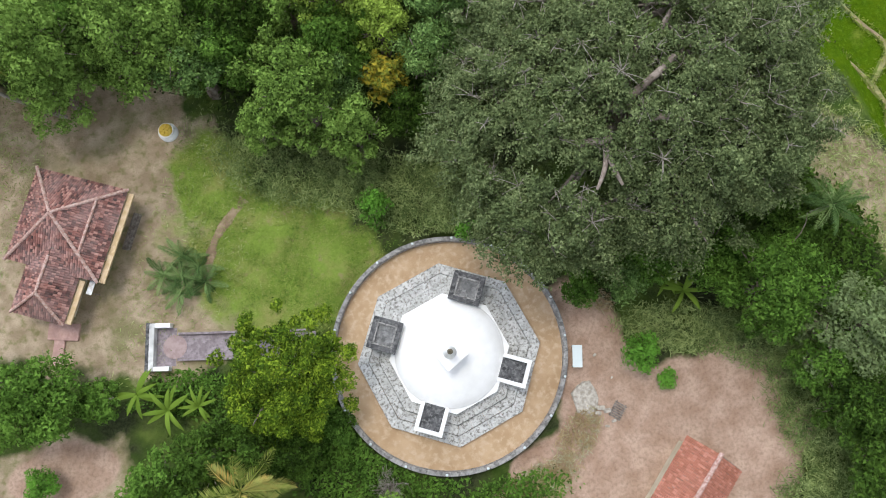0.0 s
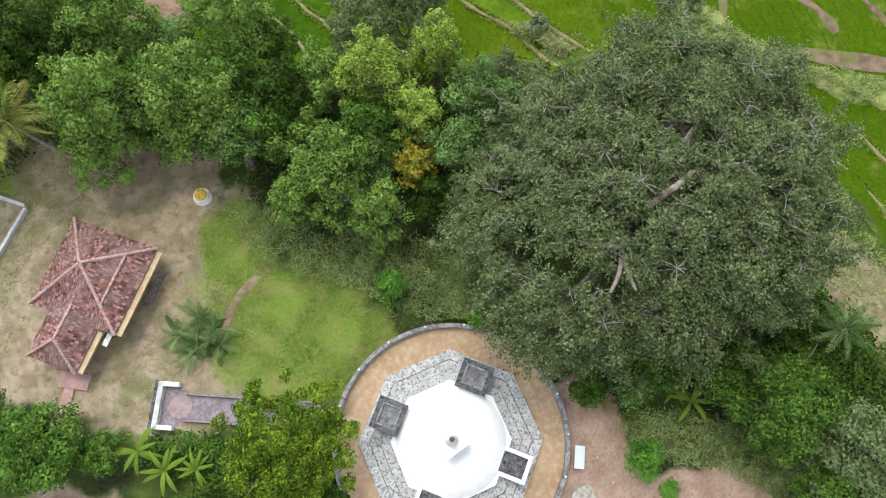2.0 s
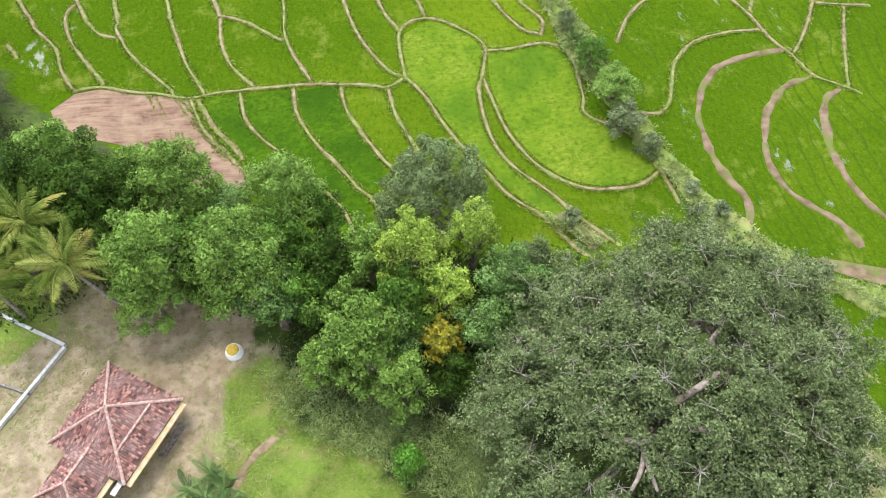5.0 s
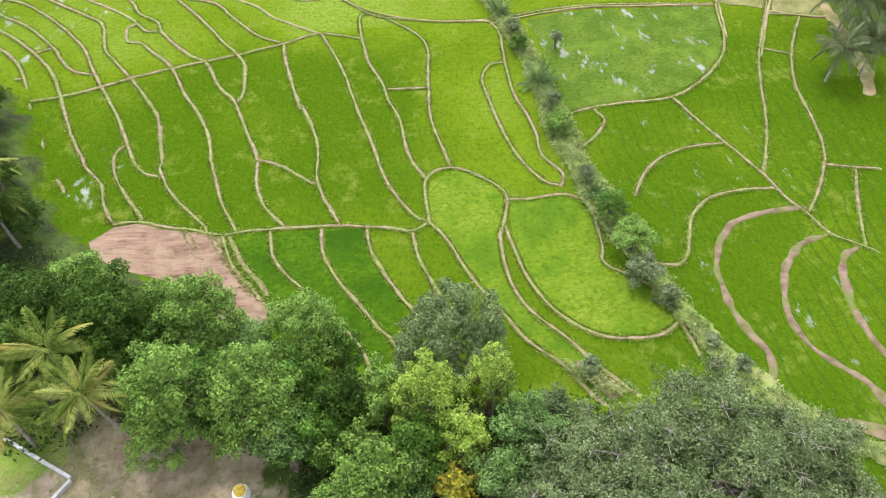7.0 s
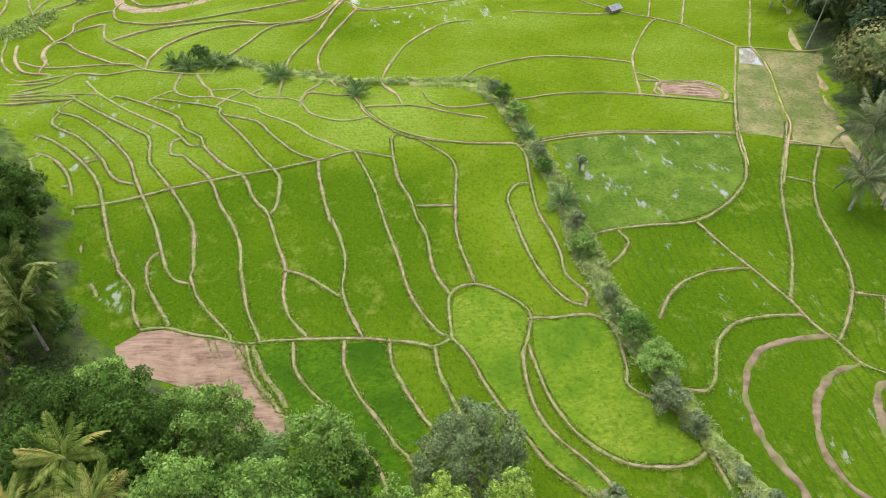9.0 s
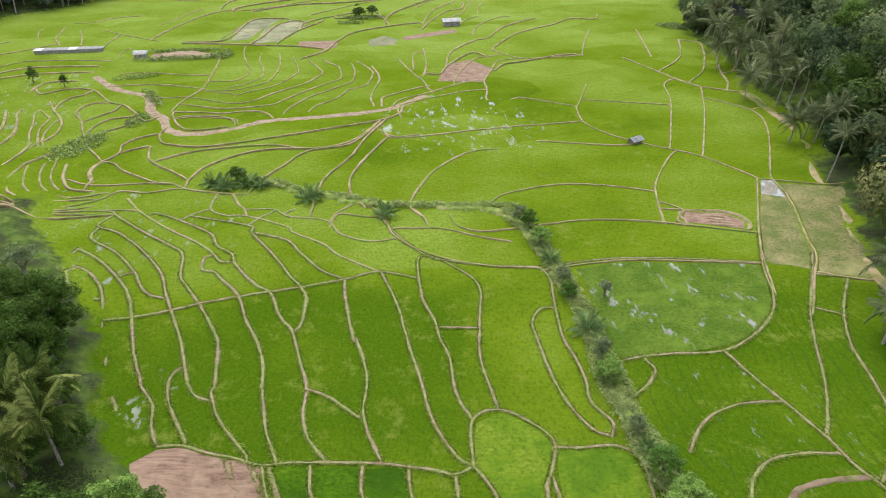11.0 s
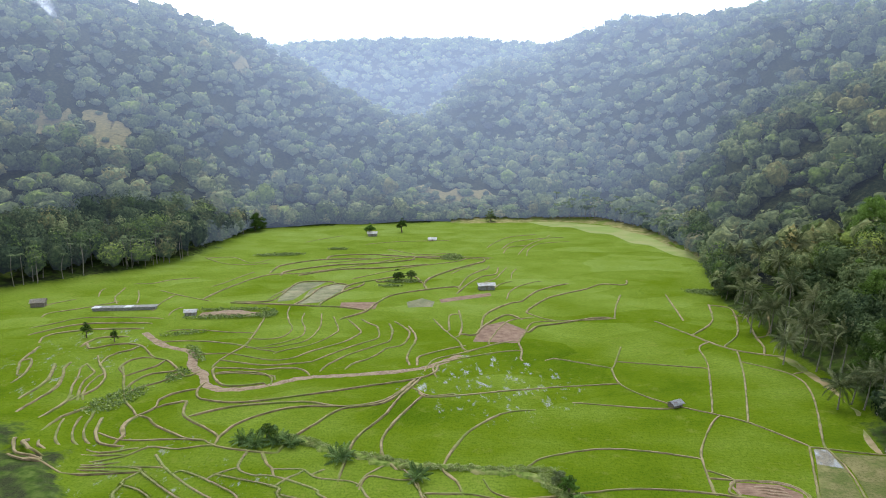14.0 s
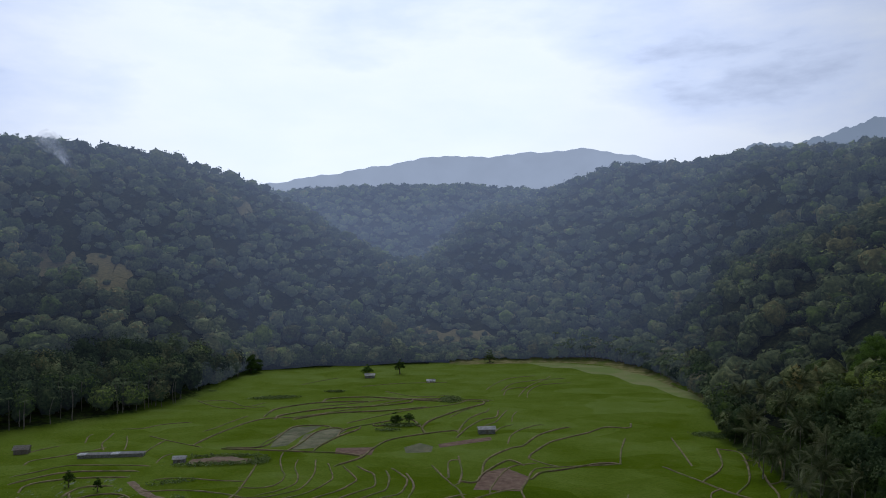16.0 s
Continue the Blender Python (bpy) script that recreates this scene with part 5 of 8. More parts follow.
def field_sheet(name, corners, material, label, lift=0.06):
    """A field of its own colour: a closed, smoothed outline filled with a fine grid."""
    C = np.array(corners, float)
    Q = smooth_line([*map(tuple, C), tuple(C[0])], 2.0)[:-1] if len(C) > 6 else C
    bm = bmesh.new()
    vs = [bm.verts.new((*q, land(q[0], q[1]) + lift)) for q in Q]
    bm.faces.new(vs)
    bmesh.ops.triangulate(bm, faces=bm.faces[:])
    ob = part(name, bm, material)
    return tagged(ob, label, "field", "", "structure")


def rice_colour(a, b, c):
    def build(t):
        p = place(t)
        col = t.ramp(t.noise(0.16, 5, p), [(0.36, a), (0.5, b), (0.66, c)])
        rows = t.n("ShaderNodeTexNoise", Vector=t.n("ShaderNodeMapping", Vector=p, Rotation=(0, 0, 0.9), Scale=(0.7, 1.8, 1)).outputs[0], Scale=1.0, Detail=8.0, Roughness=0.68).outputs[0]
        col = t.mix(t.ramp(t.noise(1.6, 8, p, 0.75), [(0.36, (0.85, 0.85, 0.85)), (0.52, (0, 0, 0))]), col, tuple(v * 0.6 for v in a))
        return t.mix(t.ramp(rows, [(0.38, (0.7, 0.7, 0.7)), (0.6, (0, 0, 0))]), col, a)

    return build


def furrows(t):
    return t.n("ShaderNodeTexNoise", Vector=t.n("ShaderNodeMapping", Vector=place(t), Rotation=(0, 0, 0.75), Scale=(0.25, 1.8, 1)).outputs[0], Scale=1.0, Detail=6.0, Roughness=0.6).outputs[0]


def furrow_colour(t):
    p = place(t)
    return t.mix(t.ramp(t.noise(0.35, 6, p, 0.65), [(0.38, (0, 0, 0)), (0.66, (0.9, 0.9, 0.9))]), t.ramp(furrows(t), [(0.36, (0.12, 0.066, 0.044)), (0.62, (0.28, 0.172, 0.12))]), (0.34, 0.235, 0.16))


def wet_material(name, mud, dry_col, wet, green=None):
    m = bpy.data.materials.new(name)
    m.use_nodes = True
    t = Tree(m.node_tree)
    p = place(t)
    streak = t.n("ShaderNodeTexNoise", Vector=t.n("ShaderNodeMapping", Vector=p, Rotation=(0, 0, 0.5), Scale=(0.3, 0.13, 1)).outputs[0], Scale=1.0, Detail=9.0, Roughness=0.78).outputs[0]
    pool = t.ramp(streak, [(wet, (0, 0, 0)), (wet + 0.05, (1, 1, 1))])
    col = t.mix(t.ramp(t.noise(0.25, 6, p), [(0.4, (0, 0, 0)), (0.62, (1, 1, 1))]), mud, dry_col)
    col = t.mix(t.ramp(t.noise(1.7, 8, p, 0.75), [(0.38, (0.75, 0.75, 0.75)), (0.54, (0, 0, 0))]), col, tuple(v * 0.55 for v in mud))
    col = t.mix(t.ramp(t.noise(0.09, 6, p, 0.6), [(0.52, (0, 0, 0)), (0.66, (0.7, 0.7, 0.7))]), col, tuple(v * 1.35 for v in dry_col))
    col = t.mix(pool, col, (0.16, 0.16, 0.12))
    sh = t.n("ShaderNodeBsdfPrincipled", Base_Color=col, Roughness=t.maprange(pool, 0.0, 1.0, 0.9, 0.12))
    t.t.links.new(t.maprange(pool, 0.0, 1.0, 0.06, 0.6), sh.inputs["Specular IOR Level"])
    t.n("ShaderNodeOutputMaterial", Surface=sh.outputs[0])
    return m


YELLOW_RICE = surface("ripening_rice", rice_colour((0.08, 0.155, 0.01), (0.14, 0.215, 0.014), (0.21, 0.265, 0.028)), 0.9, bumps(3), 0.15, 0.04)
DEEP_RICE = surface("deep_green_rice", rice_colour((0.034, 0.086, 0.004), (0.06, 0.133, 0.005), (0.1, 0.18, 0.008)), 0.9, bumps(3), 0.15, 0.04)
PLOUGHED = surface("ploughed_earth", furrow_colour, 0.95, furrows, 0.25)
FLOODED = wet_material("flooded_paddy", (0.075, 0.135, 0.012), (0.115, 0.175, 0.02), 0.575)
DUSTY = surface("dusty_earth", grain((0.15, 0.11, 0.068), (0.26, 0.19, 0.13), 0.7, (0.15, 0.18, 0.05), 0.3), 0.95, bumps(3), 0.08, 0.0)
MUD = wet_material("muddy_paddy", (0.135, 0.165, 0.045), (0.25, 0.225, 0.1), 0.66)
WET = wet_material("standing_water", (0.24, 0.22, 0.17), (0.3, 0.27, 0.21), 0.44)
POND = wet_material("shallow_water", (0.2, 0.22, 0.12), (0.3, 0.28, 0.17), 0.64)
STUBBLE = surface("dry_stubble", grain((0.24, 0.31, 0.07), (0.34, 0.35, 0.13), 0.06, (0.23, 0.32, 0.06), 0.02), 0.95, bumps(3), 0.1)
field_sheet("dry_margin", [(57.1, 555.5), (89.9, 544.5), (125.0, 512.9), (140.2, 442.2), (143.3, 386.3), (140.0, 374.8), (135.0, 388.3), (129.9, 397.2), (126.3, 430.0), (117.6, 443.0), (113.2, 478.4), (101.7, 486.4), (93.1, 514.0), (77.9, 520.4), (66.3, 542.2)], STUBBLE, "pale dry grassy margin between paddies and the wood")
field_sheet("ripening_field", [(18.2, 66.6), (25.2, 66.7), (28.1, 64.2), (28.1, 57.5), (27.8, 53.9), (31.7, 50.0), (33.4, 46.8), (33.5, 44.3), (29.3, 42.9), (23.7, 44.4), (20.5, 48.0), (18.5, 52.6), (17.6, 56.9), (17.4, 61.4)], YELLOW_RICE, "yellow-green ripening rice field inside curved bunds")
field_sheet("ripening_field", [(7.0, 64.1), (7.9, 71.9), (11.4, 73.8), (14.9, 71.5), (17.4, 68.1), (16.6, 64.1), (15.2, 60.6), (14.9, 55.4), (15.5, 50.8), (17.3, 47.2), (19.6, 44.1), (21.9, 40.4), (19.3, 40.4), (16.0, 44.6), (12.9, 51.1), (10.6, 56.4), (9.1, 61.1)], YELLOW_RICE, "yellow-green rice field beside winding earth bund")
field_sheet("deep_green_field", [(-18.5, 65.5), (-14.1, 65.2), (-13.9, 61.0), (-12.1, 57.5), (-9.3, 53.6), (-6.0, 49.0), (-3.8, 45.2), (-2.8, 41.1), (-6.4, 44.0), (-11.6, 51.8), (-13.7, 53.7), (-16.6, 57.6)], DEEP_RICE, "deep green rice field below the ploughed plot")
field_sheet("deep_green_field", [(-7.0, 64.5), (-1.8, 64.2), (-1.7, 60.8), (-0.1, 56.4), (1.6, 52.2), (2.4, 49.1), (0.2, 47.0), (-3.2, 52.4), (-5.1, 56.1), (-6.7, 60.5)], DEEP_RICE, "deep green rice field along a narrow bund")
field_sheet("deep_green_field", [(-13.3, 64.9), (-7.8, 64.6), (-7.7, 60.7), (-5.8, 55.8), (-3.5, 51.6), (-0.5, 46.7), (-0.2, 41.8), (-2.1, 41.3), (-3.2, 45.5), (-5.6, 49.8), (-8.6, 53.9), (-11.4, 57.4), (-13.2, 61.4)], DEEP_RICE, "deep green rice field beside the grove")
field_sheet("ploughed_field", [(-34.7, 69.2), (-31.5, 69.5), (-28.3, 68.0), (-24.9, 67.0), (-20.5, 65.6), (-18.9, 60.7), (-16.5, 56.7), (-13.8, 52.9), (-14.1, 48.9), (-17.3, 48.5), (-21.6, 54.5), (-26.5, 58.5), (-33.0, 60.5), (-37.0, 66.0)], PLOUGHED, "reddish brown ploughed field with furrows")
field_sheet("bare_patch", [(45.2, 29.8), (46.6, 28.8), (49.6, 26.8), (54.0, 24.6), (58.0, 23.4), (58.0, 24.6), (54.0, 27.0), (51.0, 28.2), (47.6, 29.6)], DUSTY, "dusty pinkish bare earth where the tracks meet")
field_sheet("bare_patch", [(19.6, 40.2), (21.0, 40.6), (25.4, 36.2), (23.2, 35.0)], DUSTY, "rubble-strewn bare earth between two bunds")
field_sheet("flooded_field", [(30.2, 111.2), (40.3, 112.9), (53.0, 111.8), (64.3, 110.4), (62.4, 101.0), (61.1, 96.9), (56.5, 91.5), (49.6, 87.3), (40.8, 85.6), (31.7, 85.1), (30.7, 89.8), (30.9, 102.8)], FLOODED, "flooded young paddy with bright standing water")
field_sheet("muddy_field", [(81.9, 147.7), (84.3, 146.0), (83.2, 137.2), (78.4, 120.8), (76.6, 113.1), (74.2, 108.5), (70.8, 110.3), (66.4, 112.1), (70.4, 122.8)], MUD, "muddy brown fallow paddy with shallow water")
field_sheet("muddy_field", [(84.7, 146.0), (91.5, 144.7), (97.9, 142.2), (92.6, 129.9), (84.6, 106.0), (79.5, 106.2), (75.1, 108.0), (77.7, 113.0), (79.9, 121.8), (84.4, 138.0)], MUD, "muddy tan fallow paddy beside the forest edge")
field_sheet("shallow_pond", [(81.6, 147.7), (84.5, 147.5), (83.2, 138.6), (78.6, 140.6)], WET, "grey standing water in the corner of a fallow paddy", 0.09)
field_sheet("ploughed_field", [(58.3, 132.8), (66.4, 131.8), (69.4, 128.0), (67.9, 124.9), (56.6, 128.5)], PLOUGHED, "small brown vegetable plot with raised beds")
field_sheet("ploughed_field", [(13.1, 248.6), (21.7, 255.5), (29.0, 243.5), (24.0, 228.0), (9.3, 230.1)], PLOUGHED, "square of bare brown ploughed paddy")
field_sheet("ploughed_field", [(-43.1, 285.6), (-27.6, 286.4), (-28.0, 274.3), (-42.5, 276.8)], PLOUGHED, "bare brown plot beside a small water patch")
field_sheet("ploughed_field", [(-2.5, 290.5), (8.7, 297.4), (19.8, 302.8), (19.9, 296.8), (-1.6, 284.9)], PLOUGHED, "bare brown strip in front of a field hut")
field_sheet("shallow_pond", [(-16.0, 285.8), (-9.8, 292.8), (-4.3, 286.9), (-5.1, 278.0), (-14.9, 276.9)], POND, "shallow water standing in a paddy")
field_sheet("shallow_pond", [(-60.4, 309.6), (-50.1, 321.7), (-43.4, 317.0), (-52.1, 286.1), (-60.4, 283.0)], POND, "grey shallow water in a terrace paddy")
field_sheet("shallow_pond", [(-72.4, 310.3), (-67.9, 325.0), (-55.8, 326.5), (-61.3, 307.6), (-64.0, 290.4), (-70.0, 287.1)], POND, "pale fallow terrace with shallow water")

MA, MS = np.meshgrid(np.radians(np.arange(0.5, 20.6, 0.4)), np.linspace(0, 1, 6), indexing="ij")
MR = np.interp(np.degrees(MA), RIM_AZ, RIM_R) + 7 - (16 + 9 * np.sin(6 * MA) + 5 * np.sin(31 * MA)) * (1 - MS)
mi, mj = np.meshgrid(np.arange(MA.shape[0] - 1), np.arange(5), indexing="ij")
MF = np.stack([mi * 6 + mj, mi * 6 + mj + 1, (mi + 1) * 6 + mj + 1, (mi + 1) * 6 + mj], -1).reshape(-1, 4)
dry_margin = mesh_object("dry_margin", np.stack([MR * np.sin(MA), MR * np.cos(MA), -2.95 + 2.2 * MS**2], -1).reshape(-1, 3), MF, DRY_GRASS, None, "strip of yellowing dry grass along the forest's foot", True)
tagged(dry_margin, category="field", kind="structure")


def fringe(lines, seed):
    """Grass blades along both sides of the near bunds."""
    rng = np.random.default_rng(seed)
    Q = np.concatenate([smooth_line(p, 0.5)[:-1] for p in lines])
    T = np.concatenate([np.gradient(smooth_line(p, 0.5), axis=0)[:-1] for p in lines])
    T /= np.linalg.norm(T, axis=1)[:, None] + 1e-9
    n = 44000
    k = rng.integers(len(Q), size=n)
    off = rng.choice([-1, 1], n) * (0.22 + 0.16 * np.abs(rng.normal(size=n)))
    x, y = Q[k, 0] - T[k, 1] * off + rng.normal(size=n) * 0.2 * T[k, 0], Q[k, 1] + T[k, 0] * off + rng.normal(size=n) * 0.2 * T[k, 1]
    z = land(x, y) + 0.1 + 0.14 * rng.random(n)
    V, F = leaves(np.stack([x, y, z], -1), rng.normal(size=(n, 3)) * 0.7 + np.array([0, 0, 0.6]), 0.42 * (0.6 + 0.8 * rng.random(n)), 0.13, rng, True)
    return tagged(mesh_object("bund_fringe", V, F, LEAF["fringe"], None, "ragged grass along the edges of the bunds"), category="grass", kind="stuff")


fringe([p for p in NEAR_BUNDS], 31)



# ---- woods: trees of the grove ----
def limbs(rng, h, R, n, base):
    """A trunk that forks into limbs reaching the crown."""
    lean = rng.normal(size=2) * 0.04 * h
    mid = np.array([lean[0], lean[1], h * 0.55])
    runs = [(np.array([[0, 0, -0.4], [lean[0] * 0.3, lean[1] * 0.3, h * 0.25], mid]), np.array([base * 1.25, base * 0.9, base * 0.7]))]
    for k in range(n):
        a = 2 * math.pi * (k + rng.random()) / n
        reach = R * (0.45 + 0.35 * rng.random())
        tip = np.array([math.cos(a) * reach, math.sin(a) * reach, h * (0.85 + 0.25 * rng.random())])
        start = mid * (0.75 + 0.25 * rng.random())
        knee = (start + tip) / 2 + np.array([0, 0, 0.08 * h]) + rng.normal(size=3) * 0.05 * R
        runs.append((np.array([start, knee, tip]), np.array([base * 0.5, base * 0.3, base * 0.08])))
        for s in range(2):
            t2 = knee + (tip - knee) * 0.4 + rng.normal(size=3) * R * 0.22 + np.array([0, 0, 0.1 * h])
            runs.append((np.array([knee, (knee + t2) / 2 + rng.normal(size=3) * 0.05 * R, t2]), np.array([base * 0.25, base * 0.14, base * 0.04])))
    return [(smooth3(p), np.interp(np.linspace(0, 1, len(smooth3(p))), np.linspace(0, 1, len(r)), r)) for p, r in runs]


def smooth3(p):
    a, b, c = p
    t = np.linspace(0, 1, 6)[:, None]
    return (1 - t) ** 2 * a + 2 * t * (1 - t) * (2 * b - (a + c) / 2) + t**2 * c


def crown_lobes(rng, R, h, n, flat=0.75, size=0.42):
    out = [(0, 0, h * 0.95, R * 0.6, R * 0.6, R * 0.5 * flat)]
    for k in range(n):
        a, q = k * 2.399 + rng.random() * 0.5, math.sqrt((k + 0.7) / n)
        d = R * (1 - size * 0.75) * q * (0.82 + 0.32 * rng.random())
        s = R * size * (0.7 + 0.5 * rng.random())
        z = h + R * flat * (0.6 * (1 - q * q) - 0.45 * q + 0.34 * rng.normal())
        out.append((math.cos(a) * d, math.sin(a) * d, z, s, s, s * flat))
    return out


KINDS = {  # label, lobes, leaves per square metre, leaf length, flatness, lobe size
    "broad": ("broad-leaved jungle tree with dense mid-green crown", 46, 138, 0.245, 0.95, 0.215),
    "lush": ("leafy tree with rich green rounded crown", 40, 135, 0.24, 0.9, 0.225),
    "fresh": ("tree with soft fresh green feathery crown", 36, 128, 0.22, 0.95, 0.24),
    "lime": ("tall tree with light yellow-green crown", 48, 120, 0.22, 1.05, 0.2),
    "golden": ("tree with yellowing golden-green leaves", 26, 90, 0.29, 0.95, 0.25),
    "dark": ("jungle tree with dark green leaves, darkened for shaded gaps", 38, 118, 0.26, 0.95, 0.23),
    "ashen": ("fine-leaved tree with grey-green rounded crown", 60, 105, 0.24, 0.85, 0.17),
    "sage": ("pale grey-green shrub in the ditch", 16, 90, 0.26, 0.85, 0.3),
    "rosette": ("garden tree with yellow-green leaf rosettes", 95, 230, 0.2, 0.7, 0.12),
    "bush": ("bright green leafy bush standing in grass", 9, 80, 0.26, 0.9, 0.42),
}
MADE = {}
seeds = random.Random(5)


def plant(kind, x, y, R, height):
    """A tree of that kind with crown radius R and its crown's middle at that height."""
    label, lobes, dense, leaf, flat, size = KINDS[kind]
    step = max(1, round(R))
    variant = seeds.randrange(2)
    key = (kind, step, variant)
    g = float(land(x, y))
    if key not in MADE:
        rng = np.random.default_rng(hash((len(kind), step, variant)) % 9999 + 17 * len(MADE))
        h = height
        root = thing("tree" if kind != "bush" else "bush", 0, 0, 0, 0, label, "tree" if kind != "bush" else "bush", "trees of the grove" if kind != "bush" else "bushes")
        tubes("trunk", limbs(rng, h, step, 5 if kind != "bush" else 3, 0.05 * h + 0.03 * step), BARK, root, "", 6)
        count = int(min(30000, dense * 3.8 * step * step + 450))
        V, F = cloud_of_leaves(crown_lobes(rng, step, h, lobes, flat, size), count, leaf * (0.84 + 0.035 * step), rng, 0.2, 0.8, 0.45, True)
        mesh_object("crown", V, F, LEAF[kind], root)
        MADE[key] = (root, h, [])
        root.matrix_basis = Matrix.Translation((x, y, g)) @ Matrix.Diagonal((R / step, R / step, 1, 1))
        return root
    root, h, _ = MADE[key]
    keep = root.matrix_basis.copy()
    root.matrix_basis = Matrix.Identity(4)
    made = copy_thing(root, Matrix.Translation((x, y, g)) @ Matrix.Rotation(seeds.random() * 6.28, 4, "Z") @ Matrix.Diagonal((R / step, R / step, height / h, 1)))
    root.matrix_basis = keep
    return made


plant("ashen", 6.5, 41.6, 6.9, 7.0)
plant("lime", 2.8, 32.0, 3.9, 10.0)
plant("lime", 9.1, 33.5, 2.7, 9.0)
plant("fresh", 11.1, 27.2, 3.4, 9.5)
plant("fresh", 8.4, 23.8, 3.1, 8.0)
plant("broad", -2.4, 24.8, 4.3, 8.0)
plant("broad", 0.2, 21.0, 3.1, 6.0)
plant("broad", -6.4, 24.7, 2.6, 5.0)
plant("broad", -12.6, 33.8, 4.9, 9.0)
plant("fresh", -10.2, 31.0, 3.4, 7.0)
plant("broad", -16.2, 33.8, 2.8, 6.0)
plant("broad", -20.4, 36.7, 4.8, 9.0)
plant("broad", -21.9, 33.6, 3.7, 6.0)
plant("broad", -8.2, 41.4, 4.6, 8.0)
plant("lush", -5.1, 40.2, 2.6, 6.0)
plant("dark", -27.8, 46.0, 5.4, 8.0)
plant("broad", -22.4, 47.4, 4.3, 7.0)
plant("broad", -18.2, 44.1, 4.7, 8.0)
plant("dark", -24.8, 43.5, 4.2, 8.0)
plant("golden", 4.4, 24.0, 2.3, 7.0)
plant("dark", 5.0, 21.1, 2.6, 5.0)
plant("lush", 1.6, 28.1, 3.3, 7.5)
plant("dark", -4.8, 33.6, 3.1, 7.0)
plant("lush", -7.4, 30.8, 3.2, 6.5)
plant("dark", -31.9, 46.4, 4.5, 7.0)
plant("dark", -36.0, 48.6, 5.4, 7.0)
plant("broad", -32.0, 51.6, 4.2, 6.5)
plant("dark", -35.0, 41.6, 4.4, 8.0)
for bx, by, br, bh, bk in ((-4.5, 29.0, 3.0, 6.0, "broad"), (-9.0, 36.6, 3.4, 7.0, "lush"), (-1.0, 33.6, 3.0, 7.4, "broad"), (5.6, 28.2, 3.0, 8.0, "lime"), (-24.6, 38.8, 3.0, 5.6, "broad"), (0.6, 25.4, 2.6, 6.4, "fresh"), (-17.6, 37.8, 3.2, 7.0, "lush"), (-14.0, 41.6, 3.4, 6.4, "fresh"), (-29.0, 43.0, 3.2, 6.0, "broad")):
    plant(bk, bx, by, br, bh)
plant("ashen", 13.4, 25.0, 3.0, 8.0)
plant("ashen", 14.4, 30.4, 2.7, 6.0)
plant("bush", -0.4, 15.0, 1.7, 2.4)
plant("bush", 6.2, 10.3, 1.1, 1.6)
plant("rosette", -11.7, 4.0, 5.7, 6.5)
plant("lush", -31.2, 9.6, 4.3, 5.5)
plant("lush", -36.0, 12.6, 3.8, 6.0)
plant("lush", -24.0, -0.6, 3.4, 5.0)
plant("dark", -19.2, 0.4, 3.2, 4.5)
plant("lush", -27.4, 8.0, 2.2, 3.0)
plant("dark", -16.4, -0.6, 2.8, 4.0)
plant("dark", -13.8, -1.8, 2.7, 2.5)
plant("lush", 27.2, -3.7, 4.9, 6.0)
plant("ashen", 30.9, -8.9, 4.5, 7.0)
plant("lush", 28.8, -11.0, 3.1, 5.0)
plant("dark", 29.3, -15.0, 3.7, 5.0)
plant("bush", 16.0, -5.1, 1.9, 1.8)
plant("lush", 13.4, 1.8, 1.9, 2.0)
plant("lush", 19.4, 2.2, 2.6, 3.0)
plant("fresh", 17.0, 1.0, 2.2, 2.4)
plant("lush", 23.0, 2.4, 2.6, 3.4)
plant("lush", 24.2, 0.1, 3.5, 5.0)
plant("dark", 30.0, -20.4, 4.3, 5.0)
plant("bush", -34.2, 3.3, 1.7, 1.4)
plant("lush", -9.7, -1.3, 1.7, 2.2)
plant("dark", -23.7, -5.1, 5.8, 7.0)
plant("broad", -8.7, -12.2, 5.1, 6.0)
plant("broad", 3.1, -16.9, 4.2, 6.0)
plant("dark", -57.0, 90.5, 6.0, 7.0)
plant("dark", -56.2, 82.6, 5.6, 6.0)
plant("dark", -65.5, 91.5, 7.1, 8.0)
plant("dark", -58.0, 76.0, 6.6, 8.0)
plant("dark", -48.1, 62.8, 4.0, 5.0)
plant("dark", -53.7, 84.8, 3.4, 3.6)
plant("dark", -49.1, 75.5, 3.2, 3.2)
plant("dark", -44.1, 67.5, 3.4, 3.2)
plant("dark", -55.1, 91.8, 3.0, 3.4)



